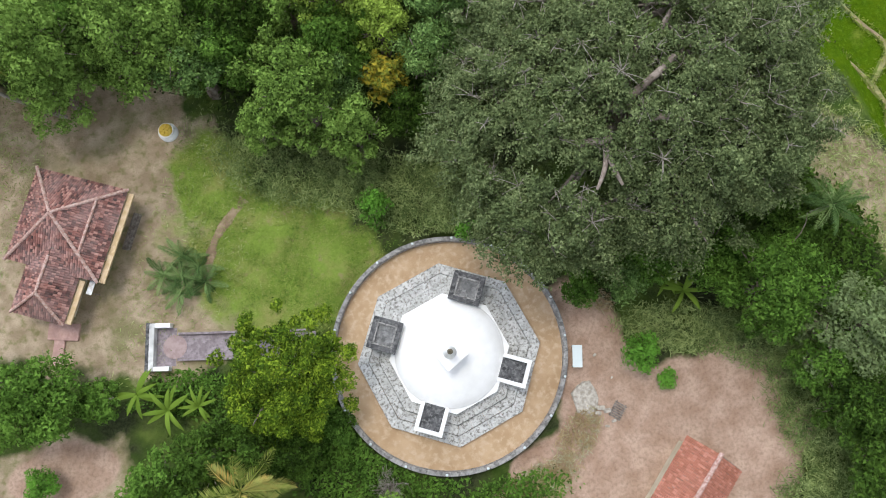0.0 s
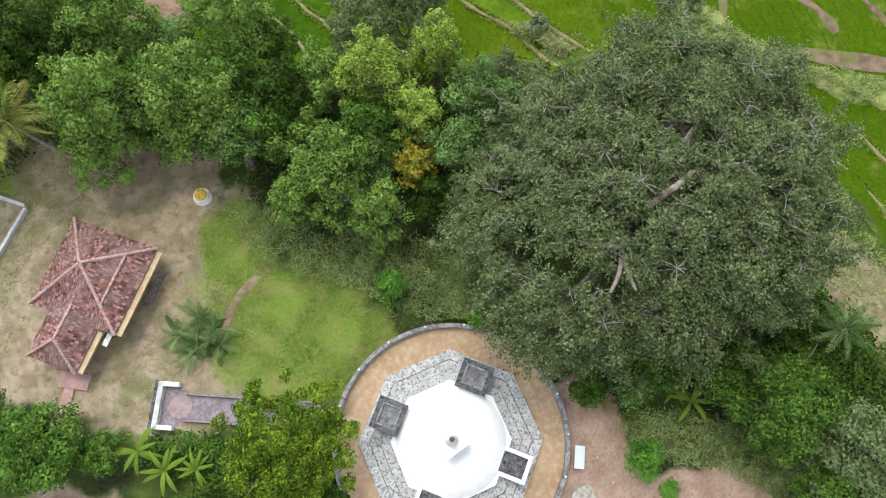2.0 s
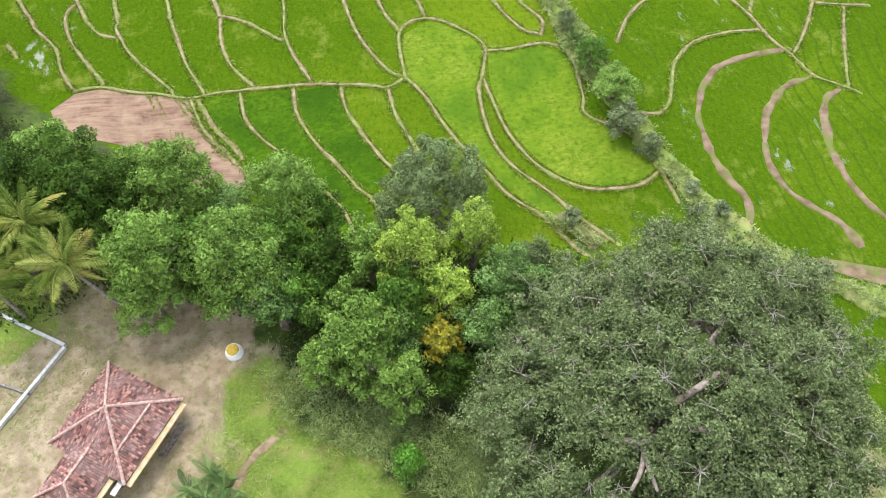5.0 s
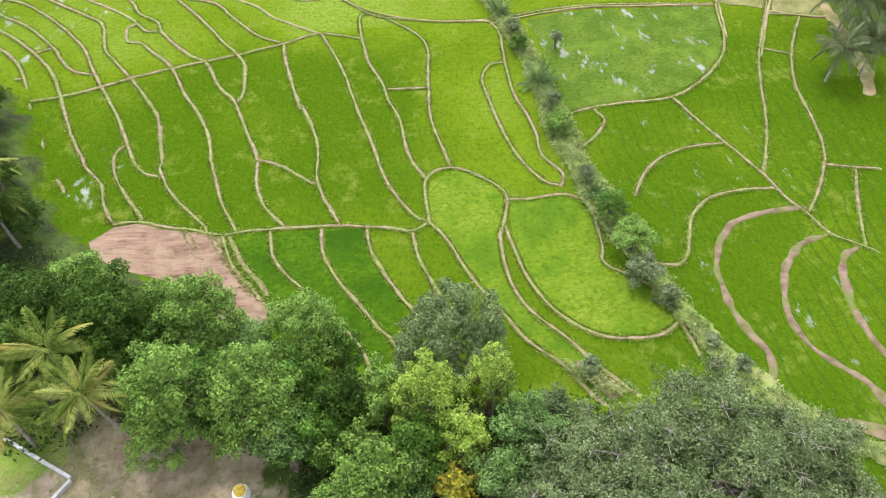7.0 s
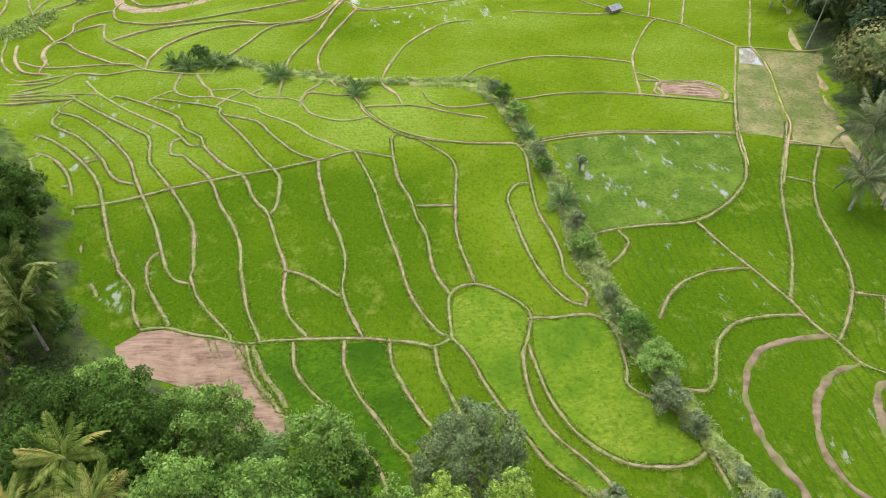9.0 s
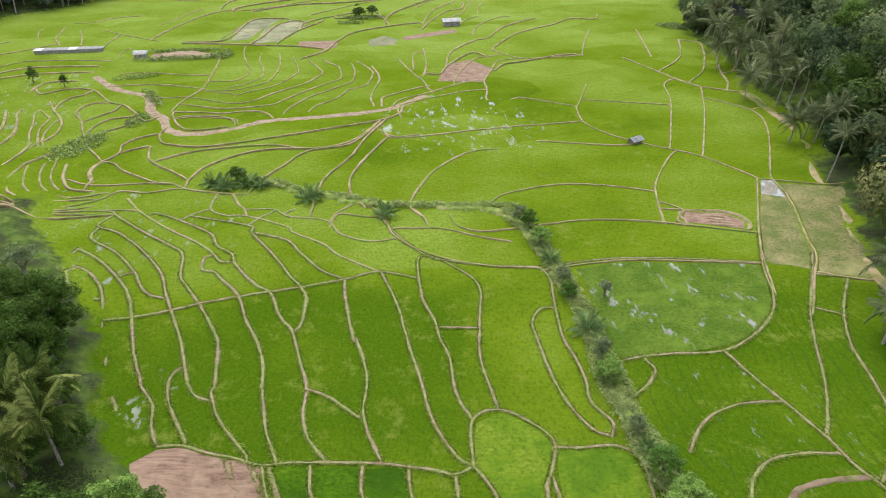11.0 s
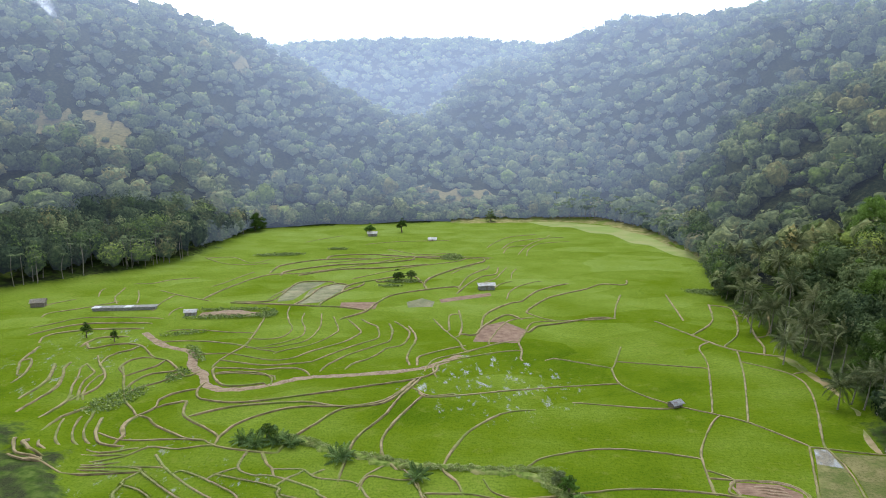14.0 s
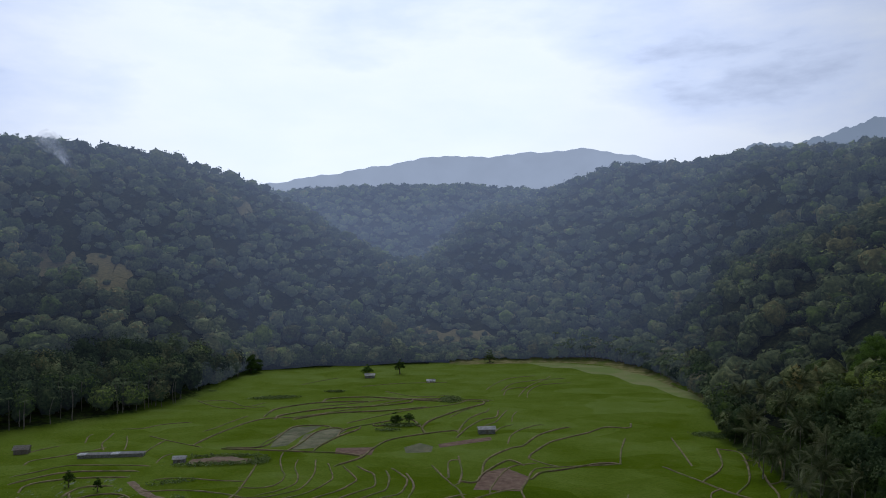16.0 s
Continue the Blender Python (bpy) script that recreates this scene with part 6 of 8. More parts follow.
# the great spreading tree beside the stupa
def great_tree(x, y):
    rng = np.random.default_rng(77)
    root = thing("great_tree", x, y, 0, 0, "huge spreading old tree with grey-green drooping foliage", "tree")
    runs, tips = [], []
    runs.append((np.array([[-1.5, -1.0, -0.5], [-1.2, -0.8, 2.5], [-0.6, -0.3, 5.0]]), np.array([1.5, 1.05, 0.95])))
    for k in range(11):
        a = 2 * math.pi * k / 11 + 0.3 * rng.random()
        reach = 8.0 + 4.0 * rng.random()
        tip = np.array([math.cos(a) * reach, math.sin(a) * reach, 13.5 + 3 * rng.random() - 0.022 * reach * reach])
        knee = np.array([math.cos(a) * reach * 0.4, math.sin(a) * reach * 0.4, 13.0 + 2.2 * rng.random()])
        runs.append((np.array([[-0.6, -0.3, 4.6], knee, tip]), np.array([0.62, 0.42, 0.12])))
        for s in range(4):
            t2 = knee + (tip - knee) * (0.15 + 0.25 * s) + np.array([rng.normal() * 2.4, rng.normal() * 2.4, 2.2 + rng.random() * 1.6])
            t2[2] = min(t2[2], 16.4 - 0.036 * float(t2[0] ** 2 + t2[1] ** 2))
            runs.append((np.array([knee + (tip - knee) * 0.2 * s, knee + (tip - knee) * 0.25 * s + rng.normal(size=3) * 0.4 + np.array([0, 0, 1.0]), t2]), np.array([0.26, 0.17, 0.05])))
    # heavy bare limbs in the crown's open places
    for p0, p1, p2, r0 in (((-5.0, -1.2, 13.6), (-2.6, -1.4, 16.4), (1.0, -0.2, 17.6), 0.42), ((-3.4, 1.2, 13.8), (-3.3, 0.0, 15.8), (-3.0, -1.2, 16.6), 0.34), ((-6.9, -3.0, 15.8), (-5.6, -3.6, 16.6), (-5.0, -3.7, 17.0), 0.36), ((-5.4, -3.8, 16.4), (-6.0, -5.2, 16.4), (-7.0, -6.4, 15.8), 0.22), ((-5.4, -3.8, 16.4), (-5.6, -5.4, 16.6), (-5.4, -6.8, 16.2), 0.22), ((-3.0, -3.0, 15.8), (-1.6, -3.6, 17.2), (0.0, -4.6, 17.6), 0.28), ((0.6, 0.8, 15.2), (1.4, 2.2, 16.8), (3.0, 3.4, 17.4), 0.24)):
        runs.append((np.array([p0, p1, p2]), np.array([r0, r0 * 0.85, r0 * 0.5])))
    runs = [(smooth3(p), np.interp(np.linspace(0, 1, 6), [0, 0.5, 1], r)) for p, r in runs]
    tubes("trunk", runs, LIMB_BARK, root, "brown-grey bare limbs showing through the crown", 8)
    # how far the crown reaches on each side, and where limbs show through it
    side = np.array([-180, -162, -148, -128, -97, -72, -55, -41, -21, 13, 30, 49, 68, 105, 137, 164, 180])
    reach_of = np.array([14.4, 14.8, 15.2, 12.2, 10.4, 10.8, 12.2, 13.4, 14.0, 15.3, 16.6, 17.6, 17.6, 14.0, 13.4, 14.2, 14.4])
    gaps = ((-2.0, -0.8, 1.1), (-6.2, -5.4, 1.3), (-1.6, -3.8, 1.0), (1.4, 2.2, 1.2), (4.6, -3.0, 0.9))
    lobes = []
    for k in range(560):
        a, q = k * 2.399, math.sqrt((k + 0.5) / 560)
        d = q * float(np.interp((math.degrees(a) + 180) % 360 - 180, side, reach_of)) * (1 + 0.04 * math.sin(7 * a) + 0.03 * math.sin(11 * a + 1))
        s = 0.5 + 1.0 * rng.random() ** 1.5
        z = 17.2 - 6.6 * q**2.4 - 2.4 * max(0, q - 0.85) / 0.15 + rng.normal() * 0.95
        lx, ly = math.cos(a) * d + rng.normal() * 0.7, math.sin(a) * d + rng.normal() * 0.7
        gap = wobble(np.array(lx), np.array(ly), 7.5, 2.0)
        airy = ly > 7.0 and d > 9.5
        if (gap < -0.62 and q < 0.85) or (airy and rng.random() < 0.42):
            continue
        if min(math.hypot(lx - gx, ly - gy) / gr for gx, gy, gr in gaps) < 1.0:
            continue
        lobes.append((lx, ly, z, s, s, s * 0.9))
    # feathery sprays that hang out from the clumps
    S = 3500
    pick = np.array(lobes)[rng.integers(len(lobes), size=S)]
    out = pick[:, :2] / (np.linalg.norm(pick[:, :2], axis=1)[:, None] + 3.0)
    head = np.concatenate([out + rng.normal(size=(S, 2)) * 0.6, 0.25 + 0.45 * rng.normal(size=(S, 1))], 1)
    head /= np.linalg.norm(head, axis=1)[:, None]
    root_at = pick[:, :3] + rng.normal(size=(S, 3)) * np.array([0.55, 0.55, 0.4])
    long = 0.7 + 1.4 * rng.random(S)
    n_leaf = 72
    f = rng.random((S, n_leaf)) ** 0.8
    C = root_at[:, None] + head[:, None] * (f * long[:, None])[..., None] - np.array([0, 0, 1.0]) * (0.4 * f**2 * long[:, None])[..., None]
    C = (C + rng.normal(size=C.shape) * (0.13 + 0.16 * f)[..., None]).reshape(-1, 3)
    nrm = rng.normal(size=C.shape) * 0.7 + np.array([0, 0, 0.9]) + np.repeat(head, n_leaf, 0) * 0.3
    V, F = leaves(C, nrm, 0.25 * (0.7 + 0.6 * rng.random(len(C))), 0.165, rng, True)
    mesh_object("crown", V, F, LEAF["olive"], root)
    skirt = [(math.cos(a) * (12.0 + rng.normal() * 0.9), math.sin(a) * ((11.0 if math.sin(a) > 0 else 8.2) + rng.normal() * 0.7), 5.0 + 3.5 * rng.random(), 1.9, 1.9, 1.6) for a in np.arange(0, 6.28, 0.17)]
    V, F = cloud_of_leaves(skirt, 26000, 0.27, rng, 0.3, 0.9, 0.5, True)
    mesh_object("lower_crown", V, F, LEAF["olive"], root)
    # bare twigs that catch the light
    twigs = []
    for k in range(520):
        lx, ly, lz, s = lobes[int(rng.integers(len(lobes)))][:4]
        c = np.array([lx, ly, lz + s * 0.72])
        for b in range(4):
            e = c + np.array([rng.normal() * 0.65, rng.normal() * 0.65, 0.2 * rng.random()])
            twigs.append((np.array([c - [0, 0, 0.25], (c + e) / 2, e]), np.array([0.032, 0.024, 0.014])))
    tubes("twig", twigs, PALE_BARK, root, "pale bare twigs", 3)
    return root


great_tree(21.0, 13.5)


# ---- palms ----
def frond_mesh(length, droop, rng, leaflets=30, width=0.0, span=0.8):
    """A feathered leaf along +x: a curved midrib with narrow leaflets on both sides."""
    width = width or (0.014 if length > 3.6 else 0.012) * length
    t = np.linspace(0, 1, 9)
    rib = np.stack([length * (t - 0.12 * droop * t**2), 0 * t, length * (0.34 * t - 0.62 * droop * t**2)], -1)
    pieces = [tube_arrays(rib, 0.05 * (1 - 0.8 * t) + 0.012, 4)]
    s = np.linspace(0.14, 0.99, leaflets)
    base = np.stack([np.interp(s, t, rib[:, k]) for k in range(3)], -1)
    V = []
    for side in (-1, 1):
        ln = span * length * 0.27 * np.sin(np.pi * (0.16 + 0.8 * s)) ** 0.7 * (0.9 + 0.2 * rng.random(leaflets))
        tip = base + np.stack([ln * 0.6, side * ln * 0.72, -ln * (0.4 + 0.5 * rng.random(leaflets))], -1)
        mid = (base + tip) / 2 + np.array([0, 0, 0.06 * length * 0.27])
        wv = np.stack([np.full(leaflets, width), np.zeros(leaflets), np.zeros(leaflets)], -1)
        V.append(np.stack([base, mid - wv, tip, mid + wv], 1).reshape(-1, 3))
    V = np.concatenate(V)
    pieces.append((V, np.arange(len(V)).reshape(-1, 4)))
    return joined(pieces)


FRONDS = {}


def palm(x, y, top, R, lean=(0.0, 0.0), leaf="palm", count=22, name="coconut_palm", label="coconut palm with drooping yellow-green fronds", trunk=True):
    rng = np.random.default_rng(int(abs(x * 13 + y * 7)) + 3)
    g = float(land(x, y))
    root = thing(name, x, y, g, 0, label, "palm", "palms")
    if trunk:
        p = np.array([[-lean[0], -lean[1], -0.3], [-lean[0] * 0.35, -lean[1] * 0.35, top * 0.5], [0, 0, top]])
        tubes("trunk", [(smooth3(p), np.linspace(0.24, 0.12, 6))], PALE_BARK, root, "pale grey ringed trunk", 8)
    for v in range(3):
        key = (leaf, round(R), v)
        if key not in FRONDS:
            V, F = frond_mesh(float(round(R)), (0.45, 0.85, 1.25)[v], rng, 30, 0.014 * R if leaf == "silver" else 0.024 * R if leaf == "shady_palm" else 0.0)
            ob = mesh_object("frond", V, F, LEAF[leaf])
            FRONDS[key] = ob.data
            bpy.data.objects.remove(ob)
    for k in range(count):
        v = 0 if k < count * 0.3 else 1 if k < count * 0.7 else 2
        ob = new("frond", FRONDS[(leaf, round(R), v)])
        ob.parent = root
        lift = (0.85, 0.3, -0.25)[v] + 0.15 * rng.normal()
        s = R / round(R) * (0.85 + 0.25 * rng.random())
        ob.matrix_basis = Matrix.Translation((0, 0, top if trunk else 0.3)) @ Matrix.Rotation(k * 2.399 + 0.3 * rng.random(), 4, "Z") @ Matrix.Rotation(-lift, 4, "Y") @ Matrix.Rotation(0.4 * rng.normal(), 4, "X") @ Matrix.Scale(s, 4)
    return root


palm(-28.1, 36.3, 9.0, 4.6, (-4.5, 2.5))
palm(-31.6, 40.9, 10.0, 4.6, (1.0, 1.0))
palm(-35.0, 35.8, 9.0, 4.6, (1, -1))
palm(-47.7, 69.8, 8.0, 6.0, (0.6, 0.4), "shady_palm", label="coconut palm with deep green drooping fronds, darkened for shade")
palm(-44.8, 64.8, 7.5, 5.6, (-0.6, 0.4), "shady_palm", label="coconut palm with deep green drooping fronds, darkened for shade")
palm(-49.6, 67.2, 9.0, 5.8, (0.8, 0), "shady_palm", label="coconut palm with deep green drooping fronds, darkened for shade")
palm(-48.4, 60.9, 7.0, 5.6, (0, 0), "shady_palm", label="coconut palm with deep green drooping fronds, darkened for shade")
palm(-17.7, -2.9, 6.0, 4.4, (0.4, 0.5), "palm", 14)
palm(35.4, 0.4, 4.0, 3.0, (0, 0), "feather", 20, "coconut_palm", "young coconut palm with dark green fronds")
for dx, dy in ((0, 0), (1.6, 0.5), (-1.5, 0.9), (0.6, 1.9), (-0.6, -1.2), (1.7, -1.0)):
    palm(-18.3 + dx, 15.6 + dy, 0.6, 2.3, (0, 0), "feather", 11, "young_palm", "clump palm with dark bluish green feather leaves", False)


RIM_PALMS = ((83.2, 99.3, 7.0, 7.0), (74.6, 86.5, 6.0, 5.1), (80.7, 87.3, 6.0, 5.3), (114.2, 263.5, 9.5, 7.2), (131.0, 290.0, 10.0, 6.6), (126.0, 262.0, 10.5, 7.0), (111.5, 211.5, 9.5, 7.6), (102.6, 205.6, 7.5, 6.6), (107.3, 239.7, 8.0, 6.8), (120.0, 240.0, 11.0, 7.2), (100.0, 170.9, 6.0, 5.4), (128.8, 308.6, 10.0, 6.4), (111.7, 234.2, 8.5, 7.0), (120.0, 276.0, 9.5, 6.6), (118.9, 222.0, 11.0, 7.4), (136.0, 272.0, 12.0, 7.0))
for rx_, ry_, rh, rr in RIM_PALMS:
    palm(rx_, ry_, rh, rr, (0.6, 0.3), "silver", 26)

for k in range(16):
    pa = 21.5 + 0.82 * k
    pr = float(np.interp(pa, RIM_AZ, RIM_R)) + 2 + 5.5 * (k % 3)
    palm(pr * math.sin(radians(pa)), pr * math.cos(radians(pa)), 7.0 + 1.7 * (k % 4), 4.3 + 0.3 * (k % 3), (0.8, -0.5), "silver", 22, "coconut_palm", "coconut palm with grey-green fronds at the forest's foot")


# ---- bananas ----
def banana(x, y, size=1.0):
    rng = np.random.default_rng(int(abs(x * 31 + y * 17)))
    root = thing("banana_plant", x, y, float(land(x, y)), 0, "banana plant with broad light green leaves", "plant", "banana plants")
    tubes("stem", [(np.array([[0, 0, -0.1], [0.02, 0, 0.9 * size], [0.05, 0.02, 1.7 * size]]), np.array([0.16, 0.13, 0.09]) * size)], LEAF["banana"], root, "", 8)
    for k in range(9):
        t = np.linspace(0, 1, 7)
        ln = size * (1.7 + 0.5 * rng.random())
        mid = np.stack([ln * t, 0 * t, ln * (0.55 * t - 0.75 * t**2)], -1)
        wd = 0.17 * size * np.sin(np.pi * np.clip(0.08 + 0.92 * t, 0, 1)) ** 0.6
        V = np.stack([mid + np.stack([0 * t, -wd, -0.25 * wd], -1), mid, mid + np.stack([0 * t, wd, -0.25 * wd], -1)], 1).reshape(-1, 3)
        i, j = np.meshgrid(np.arange(6), np.arange(2), indexing="ij")
        F = np.stack([i * 3 + j, (i + 1) * 3 + j, (i + 1) * 3 + j + 1, i * 3 + j + 1], -1).reshape(-1, 4)
        ob = mesh_object("leaf", V, F, LEAF["banana"], root, "", True)
        ob.matrix_basis = Matrix.Translation((0.05, 0, 1.6 * size)) @ Matrix.Rotation(k * 2.399 + rng.random(), 4, "Z") @ Matrix.Rotation(-0.5 + 0.5 * rng.random(), 4, "Y")


for bx, by, bs in ((-24.6, 7.4, 1.1), (-22.6, 5.2, 1.15), (-20.2, 4.6, 0.9), (21.5, -1.6, 1.1), (20.6, -0.2, 0.9)):
    banana(bx, by, bs)


# ---- thickets, reeds and scrub ----
def strewn(name, outline, count, height, size, leaf, label, seed, blade=False, keep=None):
    """Low growth over an area: leaves or blades heaped in uneven mounds. outline: ellipses (x, y, rx, ry, turn)."""
    rng = np.random.default_rng(seed)
    pts = []
    areas = np.array([e[2] * e[3] for e in outline], float)
    for e, n in zip(outline, (count * areas / areas.sum()).astype(int)):
        a, q = rng.random(n) * 6.283, np.sqrt(rng.random(n)) * (1 + 0.12 * rng.normal(size=n))
        u, v, c, s = e[2] * q * np.cos(a), e[3] * q * np.sin(a), math.cos(radians(e[4])), math.sin(radians(e[4]))
        pts.append(np.stack([e[0] + u * c - v * s, e[1] + u * s + v * c], -1))
    P = np.concatenate(pts)
    P = P[np.hypot(P[:, 0] - 1.1, P[:, 1] - 0.9) > 10.5]
    if keep is not None:
        P = P[keep(P[:, 0], P[:, 1])]
    n = len(P)
    mound = 0.55 + 0.3 * wobble(P[:, 0], P[:, 1], 4.5, seed) + 0.25 * wobble(P[:, 0], P[:, 1], 2.1, seed + 1)
    z = land(P[:, 0], P[:, 1]) + height * mound * (0.35 + 0.65 * rng.random(n) ** 0.5)
    C = np.stack([P[:, 0], P[:, 1], z], -1)
    nrm = rng.normal(size=(n, 3)) * 0.6 + np.array([0, 0, 0.8])
    s = size * (0.6 + 0.8 * rng.random(n))
    V, F = leaves(C, nrm, s * (1.9 if blade else 1), s * (0.22 if blade else 0.5), rng)
    return tagged(mesh_object(name, V, F, LEAF[leaf], None, label), category="undergrowth", kind="stuff")


strewn("thicket", [(-5.5, 21.5, 7.5, 3.6, -35), (2.5, 15.5, 7.0, 3.4, -38), (7.5, 13.5, 4.5, 4.0, 0), (9, 20, 4, 4, 0)], 34000, 2.0, 0.27, "scrub", "dense grey-green scrub at the foot of the grove", 3, True)
# The undergrowth's shade is put into its leaf colour.
strewn("undergrowth", [(-14, 39.5, 18, 6, -28), (3, 31, 15, 8, -15), (14, 28, 12, 8, -10), (-40, 53, 7, 11, 30), (-36, 44, 8, 8, 0)], 25000, 1.9, 0.48, "shade", "undergrowth between the trees, shade painted into dark leaves", 4)
strewn("tall_grass", [(26.5, -8, 5.5, 2.6, -40), (29.5, -18, 4.5, 9, 10), (20.5, -4.5, 5.5, 2.2, -25), (24, -24, 3, 5, 0)], 34000, 1.7, 0.29, "scrub", "tall bright green grass round the bare yard", 5, True)
strewn("shrubbery", [(36.2, -2.5, 3.6, 5, 0), (33, 4, 4, 3.2, 0), (35.5, -10, 3.6, 4.5, 0), (32.5, -1.5, 2.6, 3.6, 0)], 11000, 2.0, 0.42, "dark", "dense deep green shrubs beside the great tree", 17)
strewn("weeds", [(-14, 1, 6, 4, 0), (-8, -6, 7, 3.5, -20), (-21, 6, 4, 2, -20), (0, -12.5, 6, 2.2, 0)], 14000, 0.9, 0.36, "lush", "rank green weeds below the terrace wall", 6)
strewn("rough_grass", [(42.0, 1, 4.0, 8, 5), (41, 14, 3.0, 5, 0), (44, -14, 4, 8, 0)], 7000, 0.35, 0.3, "reed", "rough pale grass at the foot of the rise", 16, True)
strewn("dry_brush", [(3.5, -12.2, 4.0, 1.6, 10), (8.6, -9.6, 2.6, 1.4, 35), (-27, 41, 5, 1.2, -22), (14.5, 1.2, 2.2, 1.0, -60)], 5000, 0.4, 0.34, "dry", "dry tan brush and dead fronds on bare soil", 7, True)
strewn("reed_bank", [(36.0, 42.0, 1.2, 6.0, 18), (39.6, 35.6, 1.2, 3.6, 42), (44.0, 29.6, 1.3, 4.4, 42), (33.4, 51, 1.6, 6, 20), (30.3, 65, 2.4, 9, 8), (28.8, 80, 2.4, 10, 3), (28.5, 94, 2.1, 8, 0), (27, 107, 2.0, 8, 8), (25, 119, 2.0, 7, 12), (22, 131, 2.4, 6, 20), (15, 138, 8, 1.2, 0), (0, 139, 10, 1.1, -3), (-16, 144, 9, 1.2, -20), (-32, 152, 8, 1.6, -30), (51.5, 23.6, 6, 1.5, -32), (21.8, 38.0, 3.6, 0.9, -42)], 42000, 1.3, 0.36, "reed", "grassy reed bank along the ditch between paddies", 8, True)
strewn("scrub_patch", [(-84, 273, 15, 2.2, 5), (-84, 262, 15, 2.4, 5), (-69, 266, 4, 5, 0), (-20, 326, 9, 3.5, 0), (-25, 316, 6, 2, 0), (-150, 420, 14, 5, 20), (-95, 400, 14, 4, 10), (117, 300, 12, 5, -20), (-64, 420, 6, 3, 0), (4, 390, 6, 9, 0)], 12000, 1.6, 0.7, "scrub", "rough green scrub on rises between paddies", 9)
strewn("ditch_scrub", [(-87, 178, 5, 10, -20), (-78, 197, 3, 6, 0), (-80, 218, 2.0, 10, 30), (-92, 240, 8, 2.4, 20)], 2000, 1.2, 0.7, "scrub", "sparse pale scrub among the terraces", 15)
strewn("lawn_grass", [(-9.2, 13.8, 8.8, 6.2, -35), (-13.2, 23.2, 3.2, 4.4, 10)], 22000, 0.12, 0.17, "turf", "short green lawn grass before the terrace", 14, True)
strewn("meadow_grass", [(-24, 24, 16, 14, 0), (-36, 34, 8, 10, 0)], 9000, 0.16, 0.26, "reed", "short dry grass tufts in the temple yard", 10, True, lambda x, y: (np.hypot(x - 1.1, y - 0.9) > 11) & (np.abs((x + 25.3) * 0.81 - (y - 23.1) * 0.59) + 0 * x > 5.5))

plant("bush", 17.3, -8.0, 1.0, 0.9)
for bx, by, br, bh, bk in ((-68, 108, 3.4, 5.0, "ashen"), (-62, 97, 3.0, 4.5, "sage"), (-64, 94, 4.2, 6.0, "dark"), (-53, 83, 3.0, 4.0, "dark")):
    plant(bk, bx, by, br, bh)
# bushes and clumps along the ditch
for bx, by, br, bh, bk in ((31.7, 55.7, 3.0, 3.2, "broad"), (30.6, 61.5, 2.6, 3.0, "lush"), (31.4, 50.6, 2.6, 2.6, "sage"), (33.4, 46.8, 1.6, 1.8, "sage"), (29.4, 69, 1.5, 1.6, "sage"), (28.2, 79.9, 2.4, 2.4, "broad"), (28.6, 85.5, 1.7, 2.0, "sage"), (26.6, 101.6, 1.8, 2.2, "lush"), (26.9, 107, 1.8, 1.8, "sage"), (33.1, 101.7, 1.4, 2.6, "sage"), (25.1, 120.9, 2.6, 2.6, "broad"), (23.8, 127.8, 2.2, 2.2, "lush"), (22.5, 132.5, 1.8, 1.6, "sage"), (-41, 153.5, 2.8, 2.4, "dark"), (21.8, 39.2, 1.3, 1.3, "sage"), (38.6, 37.0, 1.2, 1.3, "sage"), (46.4, 27.6, 1.3, 1.2, "sage"), (36.4, 40.6, 1.1, 1.3, "sage"), (-124, 236, 2, 3.2, "dark"), (-112, 231, 1.6, 2.6, "dark"), (-30, 492, 4, 6, "dark"), (-51, 478, 4, 5, "lush"), (-22, 328, 3.4, 3, "dark"), (-16, 330, 3, 3, "dark"), (36, 549, 5, 4, "ashen"), (-135, 500, 8, 6, "dark")):
    plant(bk, bx, by, br, bh)
for px, py, ps in ((27.8, 92.0, 4.0), (-23, 143.5, 4.2), (-6, 134.5, 3.6), (25.6, 114, 2.8), (-46, 152, 3.6), (-43, 149.6, 3.4), (-38.5, 151.6, 3.8), (-35, 150.4, 3.2), (29.8, 66, 2.2)):
    palm(px, py, 0.5, ps, (0, 0), "feather", 26, "screw_pine", "spiky clump with dark green strap leaves", False)

tagged(ridge_mesh("ditch_bank", [(-38.0, 155.0), (-24.0, 147.5), (-10.0, 141.0), (6.0, 138.6), (20.0, 134.0), (24.6, 120.0), (27.4, 106.0), (28.6, 92.0), (29.0, 78.0), (30.6, 64.0), (33.0, 53.0), (35.2, 45.0), (38.2, 37.4), (43.0, 30.4), (49.0, 25.0), (58.0, 20.0)], 2.6, 0.55, DRY_BANK, 0.5), "rough grassy bank along the ditch between paddies", "bank", "", "structure")

# tall trees at the foot of the slope
plant("broad", 129.1, 205.6, 7.0, 12.0)
plant("dark", 113.7, 174.3, 8.3, 8.0)
plant("broad", 164.0, 268.5, 9.0, 12.0)


# ---- forest on the valley's rim and the hills ----
CLEARINGS = ((10, 624, 34, 22, 0), (-250, 536, 42, 19, -48), (-294, 536, 14, 20, 10), (-242, 855, 12, 34, 18))


